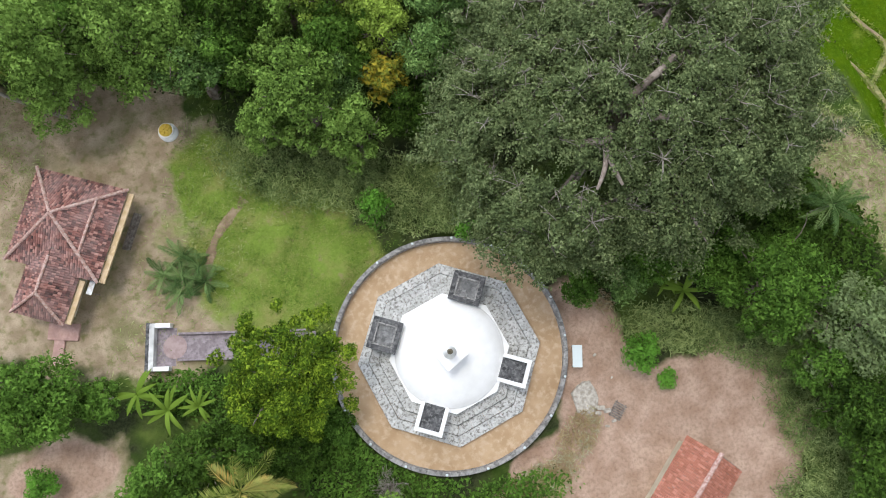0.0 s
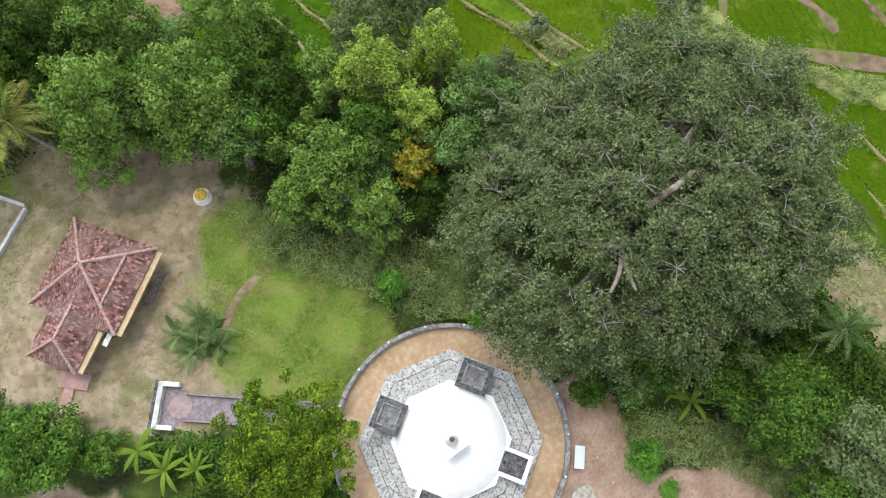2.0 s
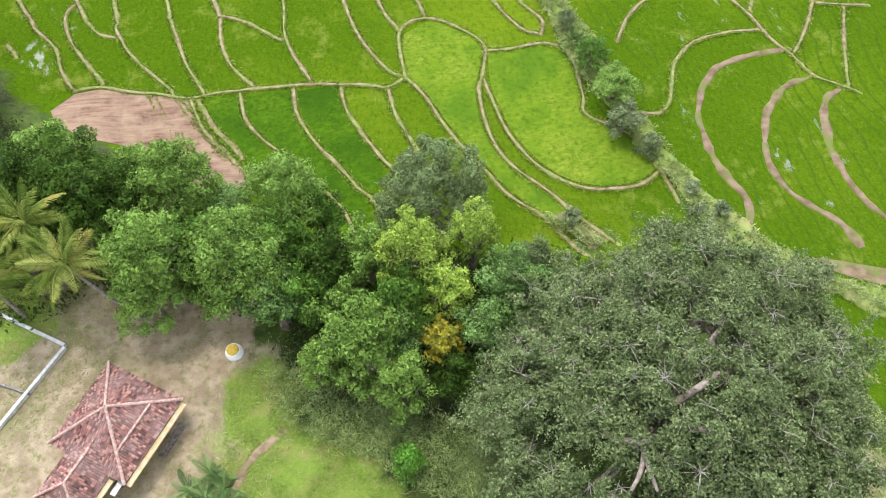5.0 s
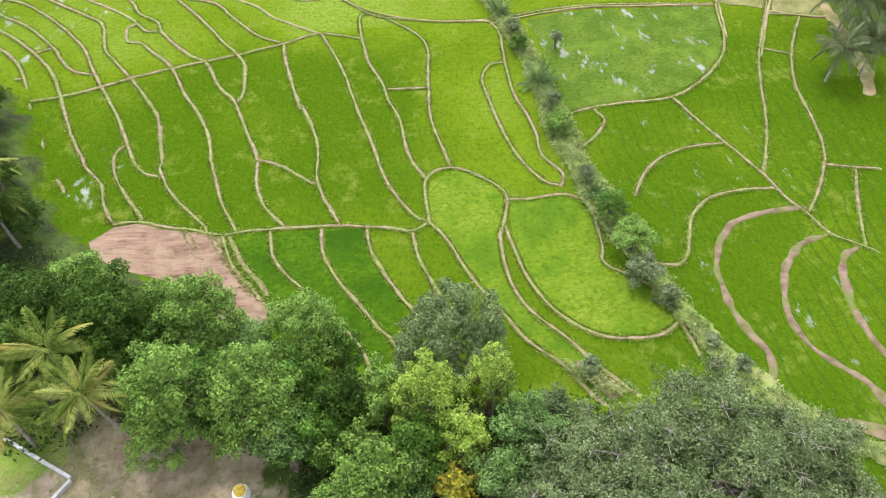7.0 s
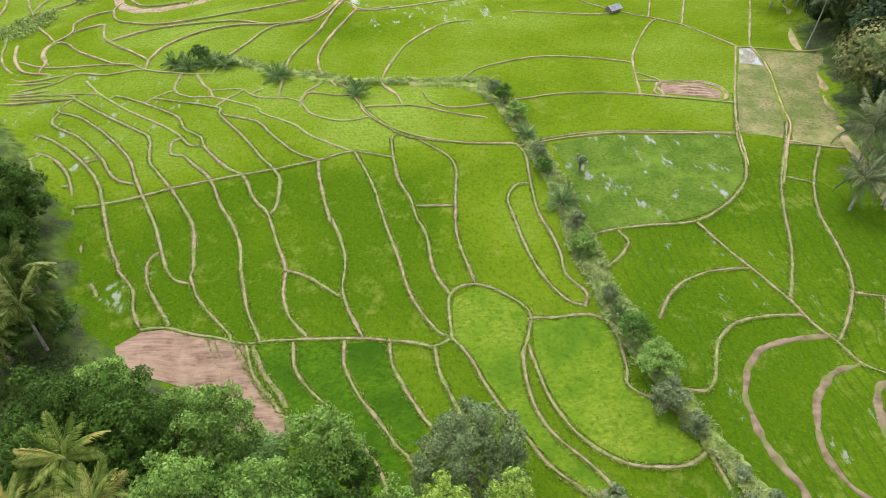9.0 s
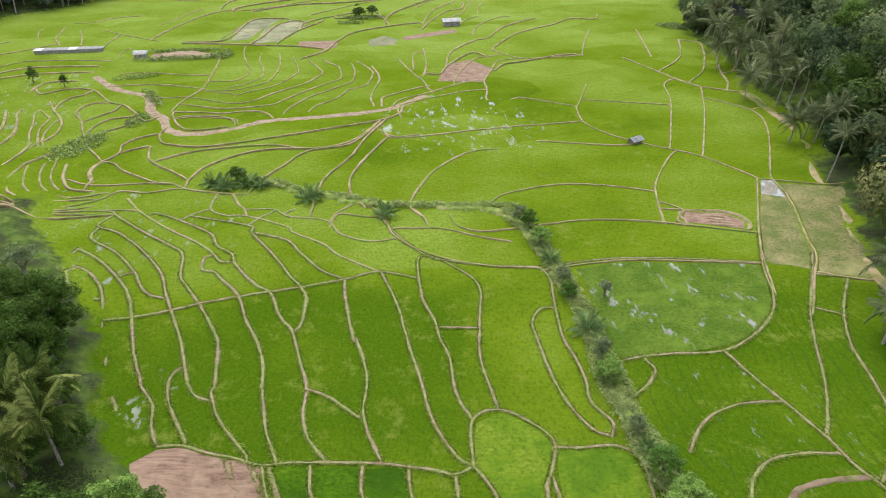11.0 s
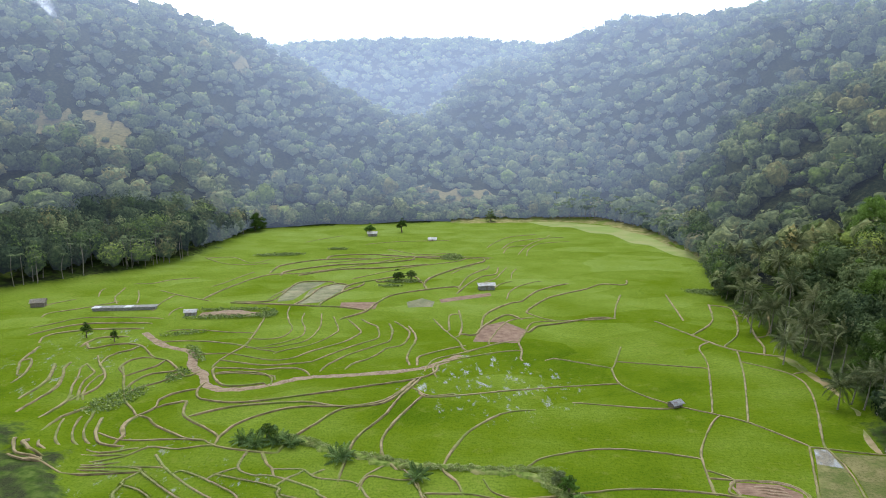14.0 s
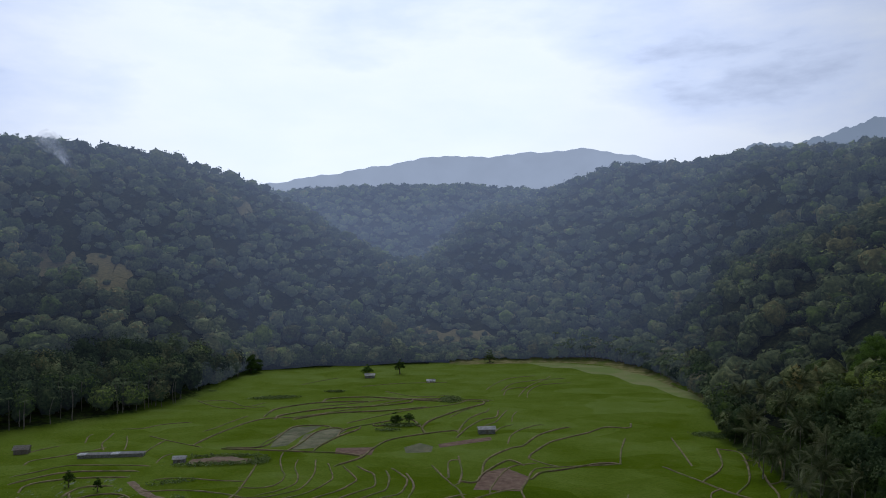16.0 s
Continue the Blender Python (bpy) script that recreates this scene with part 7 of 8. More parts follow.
def crowns(name, x, y, R, H, per, leaf_part, leaf, label, rng, low=0.25, fine=2, heart=1.0):
    """Many tree crowns in one mesh: leaves in lumpy shells round each trunk's top."""
    g = land(x, y)
    m = len(x)
    k = np.broadcast_to(per, m).astype(int)
    idx = np.repeat(np.arange(m), k)
    N = len(idx)
    d = rng.normal(size=(N, 3))
    d[:, 2] = np.abs(d[:, 2]) - low
    d /= np.linalg.norm(d, axis=1)[:, None]
    ph = rng.random(m)[idx] * 6.28
    th = np.arctan2(d[:, 1], d[:, 0])
    lump = 1 + 0.2 * np.sin(3 * th + ph) * np.sin(4 * d[:, 2] + ph) + 0.16 * np.sin(5 * th + 3 * ph) + 0.16 * np.sin(9 * d[:, 2] + ph * 2)
    lump = np.minimum(lump, 1.06) * (1 - 0.22 * rng.random(N) ** 2)
    C = np.stack([x[idx] + d[:, 0] * R[idx] * lump, y[idx] + d[:, 1] * R[idx] * lump, g[idx] + H[idx] * 0.6 + d[:, 2] * H[idx] * 0.46 * lump], -1)
    nrm = d + 0.35 * rng.normal(size=(N, 3)) + np.array([0, 0, 0.2])
    s = R[idx] * np.broadcast_to(leaf_part, m)[idx] * (0.7 + 0.6 * rng.random(N))
    V, F = leaves(C, nrm, s * 1.5, s * 1.2, rng, True)
    # the dense inner foliage of every crown: a lumpy mass that the leaves stand out from
    ball = bmesh.new()
    bmesh.ops.create_icosphere(ball, subdivisions=fine, radius=1.0)
    bv, bf = np.array([v.co[:] for v in ball.verts]), np.array([[v.index for v in f.verts] for f in ball.faces])
    ball.free()
    ph = rng.random((m, 1)) * 6.28
    th = np.arctan2(bv[:, 1], bv[:, 0])[None]
    lumps = 0.86 * heart + 0.14 * np.sin(3 * th + ph) + 0.12 * np.sin(5 * bv[None, :, 2] + 2 * th + 2 * ph) + 0.12 * rng.normal(size=(m, len(bv)))
    hearts = bv[None] * lumps[..., None] * np.stack([R, R, H * 0.46], -1)[:, None] + np.stack([x, y, g + H * 0.54], -1)[:, None]
    F = np.concatenate([F, (bf[None] + (len(V) + np.arange(m) * len(bv))[:, None, None]).reshape(-1, 3)])
    V = np.concatenate([V, hearts.reshape(-1, 3)])
    ob = mesh_object(name, V, F, LEAF[leaf], None, label, True)
    tone = np.ones((len(V), 4), np.float32)
    tones = rng.random(m)
    tone[:, :3] = np.concatenate([np.repeat(tones[idx], 3), np.repeat(tones * (0.8), len(bv))])[:, None]
    ob.data.color_attributes.new("tone", "FLOAT_COLOR", "POINT").data.foreach_set("color", tone.ravel())
    return tagged(ob, category="forest", kind="stuff")


def forest():
    rng = np.random.default_rng(12)
    # the near woods on the rim: close-set, at jittered places
    for name, az0, az1, r0, r1, step, per, size in (("forest_edge", 14, 52, 100, 300, 9.4, 980, 0.1), ("forest_edge", 10, 41, 300, 520, 8.6, 430, 0.14), ("forest_edge", -40, -14, 320, 520, 8.6, 430, 0.14)):
        gx, gy = np.meshgrid(np.arange(-420, 420, step), np.arange(80, 560, step))
        gx, gy = (gx + rng.uniform(-0.42, 0.42, gx.shape) * step).ravel(), (gy + rng.uniform(-0.42, 0.42, gy.shape) * step).ravel()
        r, az = np.hypot(gx, gy), np.degrees(np.arctan2(gx, gy))
        near_palm = np.min([np.hypot(gx - px_, gy - py_) for px_, py_, _, _ in RIM_PALMS], 0)
        keep = (near_palm > 6.5) & (az > az0) & (az < az1) & (r > r0) & (r <= r1) & (r > np.interp(az, RIM_AZ, RIM_R) + np.where(az > 23, 7.5, 3)) & (r < slope_foot(az) + 12)
        x, y, front = gx[keep], gy[keep], (r - np.interp(az, RIM_AZ, RIM_R))[keep] < 14
        R = (4.6 if r1 == 300 else 3.8) + 5.4 * rng.random(len(x)) ** 1.5
        H = np.where(front, rng.uniform(12, 19, len(x)) if az0 < 0 else rng.uniform(7, 14, len(x)), (rng.uniform(13, 18, len(x)) + 0.6 * R) if az0 < 0 else rng.uniform(6, 10, len(x)) + 0.8 * R)
        crowns(name, x, y, R, H, (per * (R / 5.4) ** 1.6).astype(int), size * 5.4 / R, "edge", "dense dark jungle trees along the valley's rim, faint haze painted on", rng, 0.55, 2, 0.84)
    # the row at the far end, down to the ground
    az = np.arange(-19.0, 20.0, 0.36) + rng.uniform(-0.15, 0.15, len(np.arange(-19.0, 20.0, 0.36)))
    r = np.interp(az, RIM_AZ, RIM_R) + rng.uniform(2, 9, len(az))
    R = rng.uniform(3.2, 6.2, len(az))
    crowns("forest_edge", r * np.sin(np.radians(az)), r * np.cos(np.radians(az)), R, np.where(np.abs(az - 2) < 4.5, rng.uniform(5, 8, len(az)), R * rng.uniform(1.6, 2.8, len(az))), 260, 0.19, "hill", "dark trees along the far end of the paddies, haze painted on", rng, 0.7, 2, 0.82)
    n = 44000
    az = rng.uniform(-44, 44, n)
    r = np.sqrt(rng.uniform(285.0**2, 1750.0**2, n))
    x, y = r * np.sin(np.radians(az)), r * np.cos(np.radians(az))
    clear = np.maximum.reduce([blot(x, y, cx, cy, ca * 0.9, cb * 0.9, ct, 0.4) for cx, cy, ca, cb, ct in CLEARINGS])
    keep = (r > slope_foot(az) + 1 + 3 * rng.random(n)) & ((clear < 0.4) | (rng.random(n) < 0.38))
    # the farther, the fewer and the wider
    keep &= rng.random(n) < np.clip(420.0 / np.maximum(r - 120, 60), 0.34, 1.0) * 0.78
    x, y, r = x[keep], y[keep], r[keep]
    m = len(x)
    R = (2.9 + 5.6 * rng.random(m) ** 2) * (1 + 0.25 * ease(r, 500, 1300))
    H = R * rng.uniform(1.2, 2.3 - 0.6 * ease(r, 600, 900), m)
    low_gap = (np.abs(az[keep] - 2) < 4.5) & (r < 655)
    H = np.where(low_gap, np.minimum(H, 6.5), H)
    label = "blue-green forested hills behind the paddies, haze painted on as glow"
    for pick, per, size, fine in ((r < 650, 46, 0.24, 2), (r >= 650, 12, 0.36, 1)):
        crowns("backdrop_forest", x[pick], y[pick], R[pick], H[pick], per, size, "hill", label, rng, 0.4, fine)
    # the slopes below the far trees
    azs, rs = np.radians(np.linspace(-60, 60, 121)), np.linspace(0, 1, 50) ** 1.5
    A, S = np.meshgrid(azs, rs)
    lo = slope_foot(np.degrees(A)) + 12
    Q = lo + (1900 - lo) * S
    X, Y = Q * np.sin(A), Q * np.cos(A)
    i, j = np.meshgrid(np.arange(49), np.arange(120), indexing="ij")
    F = np.stack([i * 121 + j, (i + 1) * 121 + j, (i + 1) * 121 + j + 1, i * 121 + j + 1], -1).reshape(-1, 4)
    tagged(mesh_object("backdrop_slopes", np.stack([X, Y, land(X, Y) + 0.5 - 6 * (1 - ease(S, 0.0, 0.035))], -1).reshape(-1, 3), F, HILL_FLOOR, None, "dark slopes under the hill forest, haze painted on as glow", True), category="hill", kind="structure")


forest()

# The clearings' grass glows with the same painted haze.
CLEARING_GRASS = haze_painted("clearing_grass", [(0.05, (0.12, 0.14, 0.045)), (0.5, (0.3, 0.29, 0.11))])
for cx, cy, ca, cb, ct in CLEARINGS:
    th, q = np.meshgrid(np.linspace(0, 2 * np.pi, 41)[:-1], np.linspace(0, 1, 6), indexing="ij")
    u, v = ca * q * np.cos(th), cb * q * np.sin(th) * (1 + 0.25 * np.sin(3 * th) + 0.2 * np.sin(7 * th + cx) + 0.12 * np.sin(13 * th))
    X, Y = cx + u * math.cos(radians(ct)) - v * math.sin(radians(ct)), cy + u * math.sin(radians(ct)) + v * math.cos(radians(ct))
    i, j = np.meshgrid(np.arange(40), np.arange(5), indexing="ij")
    F = np.stack([i * 6 + j, ((i + 1) % 40) * 6 + j, ((i + 1) % 40) * 6 + j + 1, i * 6 + j + 1], -1).reshape(-1, 4)
    tagged(mesh_object("clearing", np.stack([X, Y, land(X, Y) + 1.6], -1).reshape(-1, 3), F, CLEARING_GRASS, None, "pale grassy clearing in the hill forest, haze painted on as glow", True), category="clearing", kind="structure")


def palm_crowns(V, F):
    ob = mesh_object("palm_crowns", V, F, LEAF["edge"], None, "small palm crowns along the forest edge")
    ob.data.color_attributes.new("tone", "FLOAT_COLOR", "POINT").data.foreach_set("color", np.full(len(V) * 4, 0.62, np.float32))
    return ob


def far_palms():
    """Slender palms along the rim: trunks in one mesh, crowns in another."""
    rng = np.random.default_rng(21)
    spots = []
    for az0, az1, n, depth in ((-36, -16, 70, 30), (9, 18, 110, 40), (17, 22, 60, 30)):
        for k in range(n):
            az = rng.uniform(az0, az1)
            r = np.interp(az, RIM_AZ, RIM_R) + 1 + depth * rng.random() ** 1.5
            spots.append((r * math.sin(radians(az)), r * math.cos(radians(az)), rng.uniform(12, 16) if az < 0 else rng.uniform(7, 12), az < 0))
    runs, V, F, at = [], [], [], 0
    for x, y, h, slim in spots:
        g = float(land(x, y))
        runs.append((np.array([[x, y, g - 0.3], [x + rng.normal() * 0.4, y, g + h * 0.5], [x + rng.normal() * 0.8, y, g + h]]), np.array([0.2, 0.16, 0.12])))
        top = runs[-1][0][-1]
        for b in range(17):
            a, ln, dr = b * 2.399 + rng.random(), (2.2 if slim else 4.2) * (0.8 + 0.4 * rng.random()), 0.2 + 0.9 * rng.random()
            u = np.array([math.cos(a), math.sin(a), 0])
            sd = np.array([-u[1], u[0], 0]) * ln * 0.13
            p1, p2 = top + u * ln * 0.5 + [0, 0, ln * (0.28 - 0.2 * dr)], top + u * ln * 0.95 + [0, 0, ln * (0.25 - 0.75 * dr)]
            V += [top, p1 + sd - [0, 0, 0.12 * ln], p1, p1 - sd - [0, 0, 0.12 * ln], p2]
            F += [(at, at + 1, at + 2), (at, at + 2, at + 3), (at + 1, at + 4, at + 2), (at + 2, at + 4, at + 3)]
            at += 5
    tagged(tubes("palm_trunks", runs, PALE_BARK, None, "slender pale palm trunks along the forest edge", 4), category="palm", kind="stuff")
    tagged(palm_crowns(V, F), category="palm", kind="stuff")


far_palms()


# ---- the stupa and its terrace ----
CX, CY = 0.95, 0.9
A0 = radians(75.0)


def octo(r, k):
    a = A0 + k * math.pi / 4
    return r * math.cos(a), r * math.sin(a)


terrace = thing("stupa_terrace", CX, CY, 0, 0, "round sanded terrace with low grey retaining wall", "terrace", "", "structure")
bm = bmesh.new()
prism(bm, 96, 9.9, 9.85, -0.4, 0.12)
part("sand_floor", bm, SAND, terrace, "yellow sand strewn with leaves")
bm = bmesh.new()
lathe_profile = [(9.78, 0.1), (9.8, 0.72), (9.86, 0.78), (10.16, 0.78), (10.2, 0.7), (10.26, -0.4)]
rings = [[bm.verts.new((r * math.cos(2 * math.pi * k / 120), r * math.sin(2 * math.pi * k / 120), z)) for k in range(120)] for r, z in lathe_profile]
for ra, rb in zip(rings, rings[1:]):
    for k in range(120):
        bm.faces.new((ra[k], ra[(k + 1) % 120], rb[(k + 1) % 120], rb[k]))
part("ring_wall", bm, CEMENT, terrace, "weathered grey cement ring wall")
for k in range(18):
    a = 2 * math.pi * (k + 0.35) / 18
    bm = bmesh.new()
    prism(bm, 8, 0.07, 0.06, 0.74, 0.95)
    ob = part("lamp_post", bm, CEMENT, terrace, "short lamp post on the ring wall")
    ob.matrix_basis = Matrix.Translation((10.02 * math.cos(a), 10.02 * math.sin(a), 0))
    bm = bmesh.new()
    bmesh.ops.create_uvsphere(bm, u_segments=10, v_segments=6, radius=0.12, matrix=Matrix.Translation((0, 0, 1.04)))
    part("globe", bm, PLASTIC, ob, "small white globe")

platform = thing("stone_platform", CX, CY, 0, 0, "octagonal platform of blotched grey stone slabs", "platform", "", "structure")
rng = np.random.default_rng(8)
for ring_i, (ra, rb, za, zb) in enumerate(((7.9, 7.0, 0.1, 0.46), (6.95, 6.1, 0.1, 0.52), (6.05, 4.4, 0.1, 0.86))):
    for k in range(8):
        (x0, y0), (x1, y1) = octo(ra, k), octo(ra, k + 1)
        (u0, v0), (u1, v1) = octo(rb, k), octo(rb, k + 1)
        n = 3 if ring_i == 2 else 4
        for j in range(n):
            f0, f1 = j / n + 0.0015, (j + 1) / n - 0.0015
            bm = bmesh.new()
            top = zb + 0.02 * rng.random()
            lo = [bm.verts.new((x0 + (x1 - x0) * f, y0 + (y1 - y0) * f, za)) for f in (f0, f1)] + [bm.verts.new((u0 + (u1 - u0) * f, v0 + (v1 - v0) * f, za)) for f in (f1, f0)]
            hi = [bm.verts.new((v.co.x, v.co.y, top)) for v in lo]
            bm.faces.new(hi)
            for q in range(4):
                bm.faces.new((lo[q], lo[(q + 1) % 4], hi[(q + 1) % 4], hi[q]))
            bmesh.ops.bevel(bm, geom=[e for e in bm.edges if e.verts[0].co.z > za + 0.1 and e.verts[1].co.z > za + 0.1], offset=0.02, segments=1, affect="EDGES")
            part("slab", bm, SLAB, platform)

stupa = thing("stupa", CX, CY, 0, 0, "white painted stupa on an octagonal plinth", "stupa")
bm = bmesh.new()
prism(bm, 8, 4.95, 4.9, 0.1, 1.55, A0)
prism(bm, 8, 5.1, 5.1, 1.55, 1.75, A0)
part("plinth", bm, WHITE, stupa)
bm = bmesh.new()
lathe(bm, [(4.6, 1.75), (4.6, 1.84), (4.5, 1.88), (4.38, 2.0), (4.1, 2.22), (3.65, 2.45), (3.1, 2.67), (2.4, 2.87), (1.7, 3.0), (0.9, 3.07)], 64)
part("dome", bm, WHITE, stupa)
bm = bmesh.new()
box(bm, -0.95, 0.95, -0.95, 0.95, 2.9, 4.75, 0.04)
box(bm, -1.1, 1.1, -1.1, 1.1, 4.75, 4.9, 0.03)
ob = part("square_chamber", bm, WHITE, stupa, "")
ob.matrix_basis = Matrix.Rotation(radians(20), 4, "Z")
bm = bmesh.new()
lathe(bm, [(0.55, 4.9)] + [(0.52 - 0.03 * k + (0.05 if k % 2 else 0), 5.0 + 0.15 * k) for k in range(14)] + [(0.1, 7.2)], 24)
part("spire", bm, WHITE, stupa)
bm = bmesh.new()
lathe(bm, [(0.1, 7.2), (0.2, 7.35), (0.22, 7.5), (0.08, 7.75), (0.03, 8.0)], 16)
part("finial", bm, BRASS, stupa, "dull brass finial")

for k, dirty in enumerate((True, True, False, False)):
    a = radians(53.0 + 90 * k)
    root = thing("frontispiece", CX + 5.6 * math.cos(a), CY + 5.6 * math.sin(a), 0, 53.0 + 90 * k, "flat-topped altar block with dark sunken roof" + (", stained grey" if dirty else ", painted white"), "altar", "altar blocks of the stupa")
    w2, d2, rim_w = (1.36, 1.26, 0.4) if dirty else (1.2, 1.2, 0.34)
    rim = STAINED if dirty else WHITE
    boxed("block", (-d2 + 0.1, d2 - 0.1, -w2 + 0.1, w2 - 0.1, 0.1, 2.35), WHITE_WORN if dirty else WHITE, root, "", 0.03)
    for dims in ((-d2, d2, -w2, -w2 + rim_w, 2.3, 2.7), (-d2, d2, w2 - rim_w, w2, 2.3, 2.7), (d2 - rim_w, d2, -w2 + rim_w, w2 - rim_w, 2.3, 2.7)) + (((-d2, -d2 + rim_w, -w2 + rim_w, w2 - rim_w, 2.3, 2.7),) if dirty else ()):
        boxed("parapet", dims, rim, root, "", 0.03)
    pan = boxed("sunken_roof", (-d2 + 0.02, d2 - rim_w, -w2 + rim_w, w2 - rim_w, 2.36, 2.45), STAINED, root, "dark stained cement roof")
    if dirty:
        i0, i1, j1 = -d2 + rim_w + 0.01, d2 - rim_w - 0.01, w2 - rim_w - 0.01
        for dims in ((i0, i1, -j1, -j1 + 0.13, 2.455, 2.66), (i0, i1, j1 - 0.13, j1, 2.455, 2.66), (i0, i0 + 0.13, -j1 + 0.14, j1 - 0.14, 2.455, 2.66), (i1 - 0.13, i1, -j1 + 0.14, j1 - 0.14, 2.455, 2.66)):
            boxed("inner_kerb", dims, CEMENT, pan, "grey inner kerb")
        boxed("roof_pan", (i0 + 0.14, i1 - 0.14, -j1 + 0.14, j1 - 0.14, 2.455, 2.48), CEMENT_DARK, pan)


# ---- steps from the house yard up to the terrace ----
stair = thing("stair", -22.6, 10.85, 0, -20, "mauve-grey cement stairway leading to the terrace", "stair")
for k in range(30):
    x0 = 2.0 + k * 0.4
    boxed("step", (x0, x0 + 0.395, -1.0, 1.0, -0.2, 0.12 + 0.003 * k), MAUVE, stair)
bm = bmesh.new()
prism(bm, 40, 1.05, 1.02, -0.1, 0.14)
ob = part("moonstone", bm, MOON, stair, "half-round pinkish moonstone")
ob.matrix_basis = Matrix.Translation((1.8, 0, 0))
for s in (-1, 1):
    boxed("side_wall", (2.1, 13.5, s * 1.12 - 0.1, s * 1.12 + 0.1, -0.2, 0.42), MAUVE, stair, "", 0.02)
gate = thing("entrance_wall", -22.6, 10.85, 0, -20, "low white wall round the stair's foot", "wall")
boxed("back_wall", (-0.25, 0.2, -2.05, 2.05, -0.1, 0.75), WHITE_WORN, gate, "", 0.03)
boxed("coping", (-0.6, -0.26, -2.1, 2.1, -0.1, 0.62), STAINED, gate, "stained dark coping", 0.02)
for s in (-1, 1):
    boxed("wing_wall", (0.2, 1.55, s * 1.85 - 0.2, s * 1.85 + 0.2, -0.1, 0.75), WHITE, gate, "", 0.03)
boxed("paving", (0.2, 1.9, -1.65, 1.65, -0.1, 0.06), MAUVE, gate)


# ---- the tiled house ----
def tiles_on(poly, material, name, parent, tile=(0.21, 0.30), seed=1):
    """Half-round tiles in courses over a plane polygon of 3D corners; the first edge is the eave."""
    P = [np.array(p, float) for p in poly]
    u = P[1] - P[0]
    span = np.linalg.norm(u)
    u /= span
    nrm = np.cross(u, P[-1] - P[0])
    nrm /= np.linalg.norm(nrm)
    if nrm[2] < 0:
        nrm = -nrm
    v = np.cross(nrm, u)
    q = np.array([[(p - P[0]) @ u, (p - P[0]) @ v] for p in P])
    if q[:, 1].max() < 0.01:
        v = -v
        q[:, 1] *= -1
    rng = np.random.default_rng(seed)
    us, vs = np.meshgrid(np.arange(q[:, 0].min(), q[:, 0].max(), tile[0]), np.arange(0.0, q[:, 1].max(), tile[1]))
    us, vs = us.ravel() + tile[0] / 2, vs.ravel() + tile[1] / 2
    inside = np.ones(len(us), bool)
    area = sum(q[k][0] * q[(k + 1) % len(q)][1] - q[(k + 1) % len(q)][0] * q[k][1] for k in range(len(q)))
    for k in range(len(q)):
        a, b = q[k], q[(k + 1) % len(q)]
        inside &= ((b[0] - a[0]) * (vs - a[1]) - (b[1] - a[1]) * (us - a[0])) * np.sign(area) > -0.05
    us, vs = us[inside], vs[inside]
    m = len(us)
    us = us + rng.normal(size=m) * 0.012
    base = P[0] + us[:, None] * u + vs[:, None] * v
    hw, hl = tile[0] * 0.5, tile[1] * 0.58
    lift = rng.normal(size=m)[:, None] * 0.006
    V = []
    for fv, up0 in ((-1, 0.075), (1, 0.03)):
        for fu, up1 in ((-1, 0.0), (-0.45, 0.055), (0.45, 0.055), (1, 0.0)):
            V.append(base + fu * hw * u + fv * hl * v + nrm * (up0 + up1 + lift))
    V = np.stack(V, 1).reshape(-1, 3)
    o = (np.arange(m) * 8)[:, None]
    F = np.concatenate([o + np.array([[k, k + 1, k + 5, k + 4]]) for k in range(3)])
    ob = mesh_object(name, V, F, material, parent)
    return tagged(ob, kind="stuff")


def ridge_line(a, b, parent, radius=0.16, step=0.42):
    a, b = np.array(a, float), np.array(b, float)
    n = max(2, int(np.linalg.norm(b - a) / step))
    pieces = []
    for k in range(n):
        p0, p1 = a + (b - a) * k / n, a + (b - a) * (k + 1.12) / n
        pieces.append(tube_arrays(np.array([p0, p1]), np.array([radius * 1.1, radius * 0.9]), 8))
    return mesh_object("ridge_tiles", *joined(pieces), RIDGE, parent, "pale red ridge tiles", True)


house = thing("house", -25.3, 23.1, 0, -36, "old house with hipped red-brown tile roof", "house")
E, TOP, S = 2.75, 5.0, 4.05
corners = [(-S, -S, E), (S, -S, E), (S, S, E), (-S, S, E)]
apex = (-0.5, 0.45, TOP)
WE = 2.45
bm = bmesh.new()
vs = [bm.verts.new(c) for c in ((-S, -S, E - 0.06), (S, -S, E - 0.06), (S, S, E - 0.06), (-S, S, E - 0.06))]
ap = bm.verts.new((apex[0], apex[1], apex[2] - 0.08))
for k in range(4):
    bm.faces.new((vs[k], vs[(k + 1) % 4], ap))
roof = part("roof", bm, TIMBER, house)
bm = bmesh.new()
vs = [bm.verts.new(c) for c in ((2.3, -8.2, WE - 0.06), (2.3, -3.0, WE - 0.06), (0, -2.2, 3.84), (0, -6.2, 3.84), (-2.3, -3.0, WE - 0.06), (-2.3, -8.2, WE - 0.06))]
bm.faces.new((vs[0], vs[1], vs[2], vs[3]))
bm.faces.new((vs[4], vs[5], vs[3], vs[2]))
bm.faces.new((vs[5], vs[0], vs[3]))
wing = part("wing_roof", bm, TIMBER, house)
for k in range(4):
    tiles_on([corners[k], corners[(k + 1) % 4], apex], TILES, "tiles", roof, seed=k + 2)
for c in corners:
    ridge_line(apex, (c[0] * 1.02, c[1] * 1.02, c[2] + 0.14), roof)
ridge_line((2.25, -2.2, 3.78), (2.25, 2.4, 3.78), roof, 0.13)
tiles_on([(2.3, -8.2, WE), (2.3, -3.0, WE), (0.0, -2.2, 3.9), (0.0, -6.2, 3.9)], TILES, "tiles", wing, seed=11)
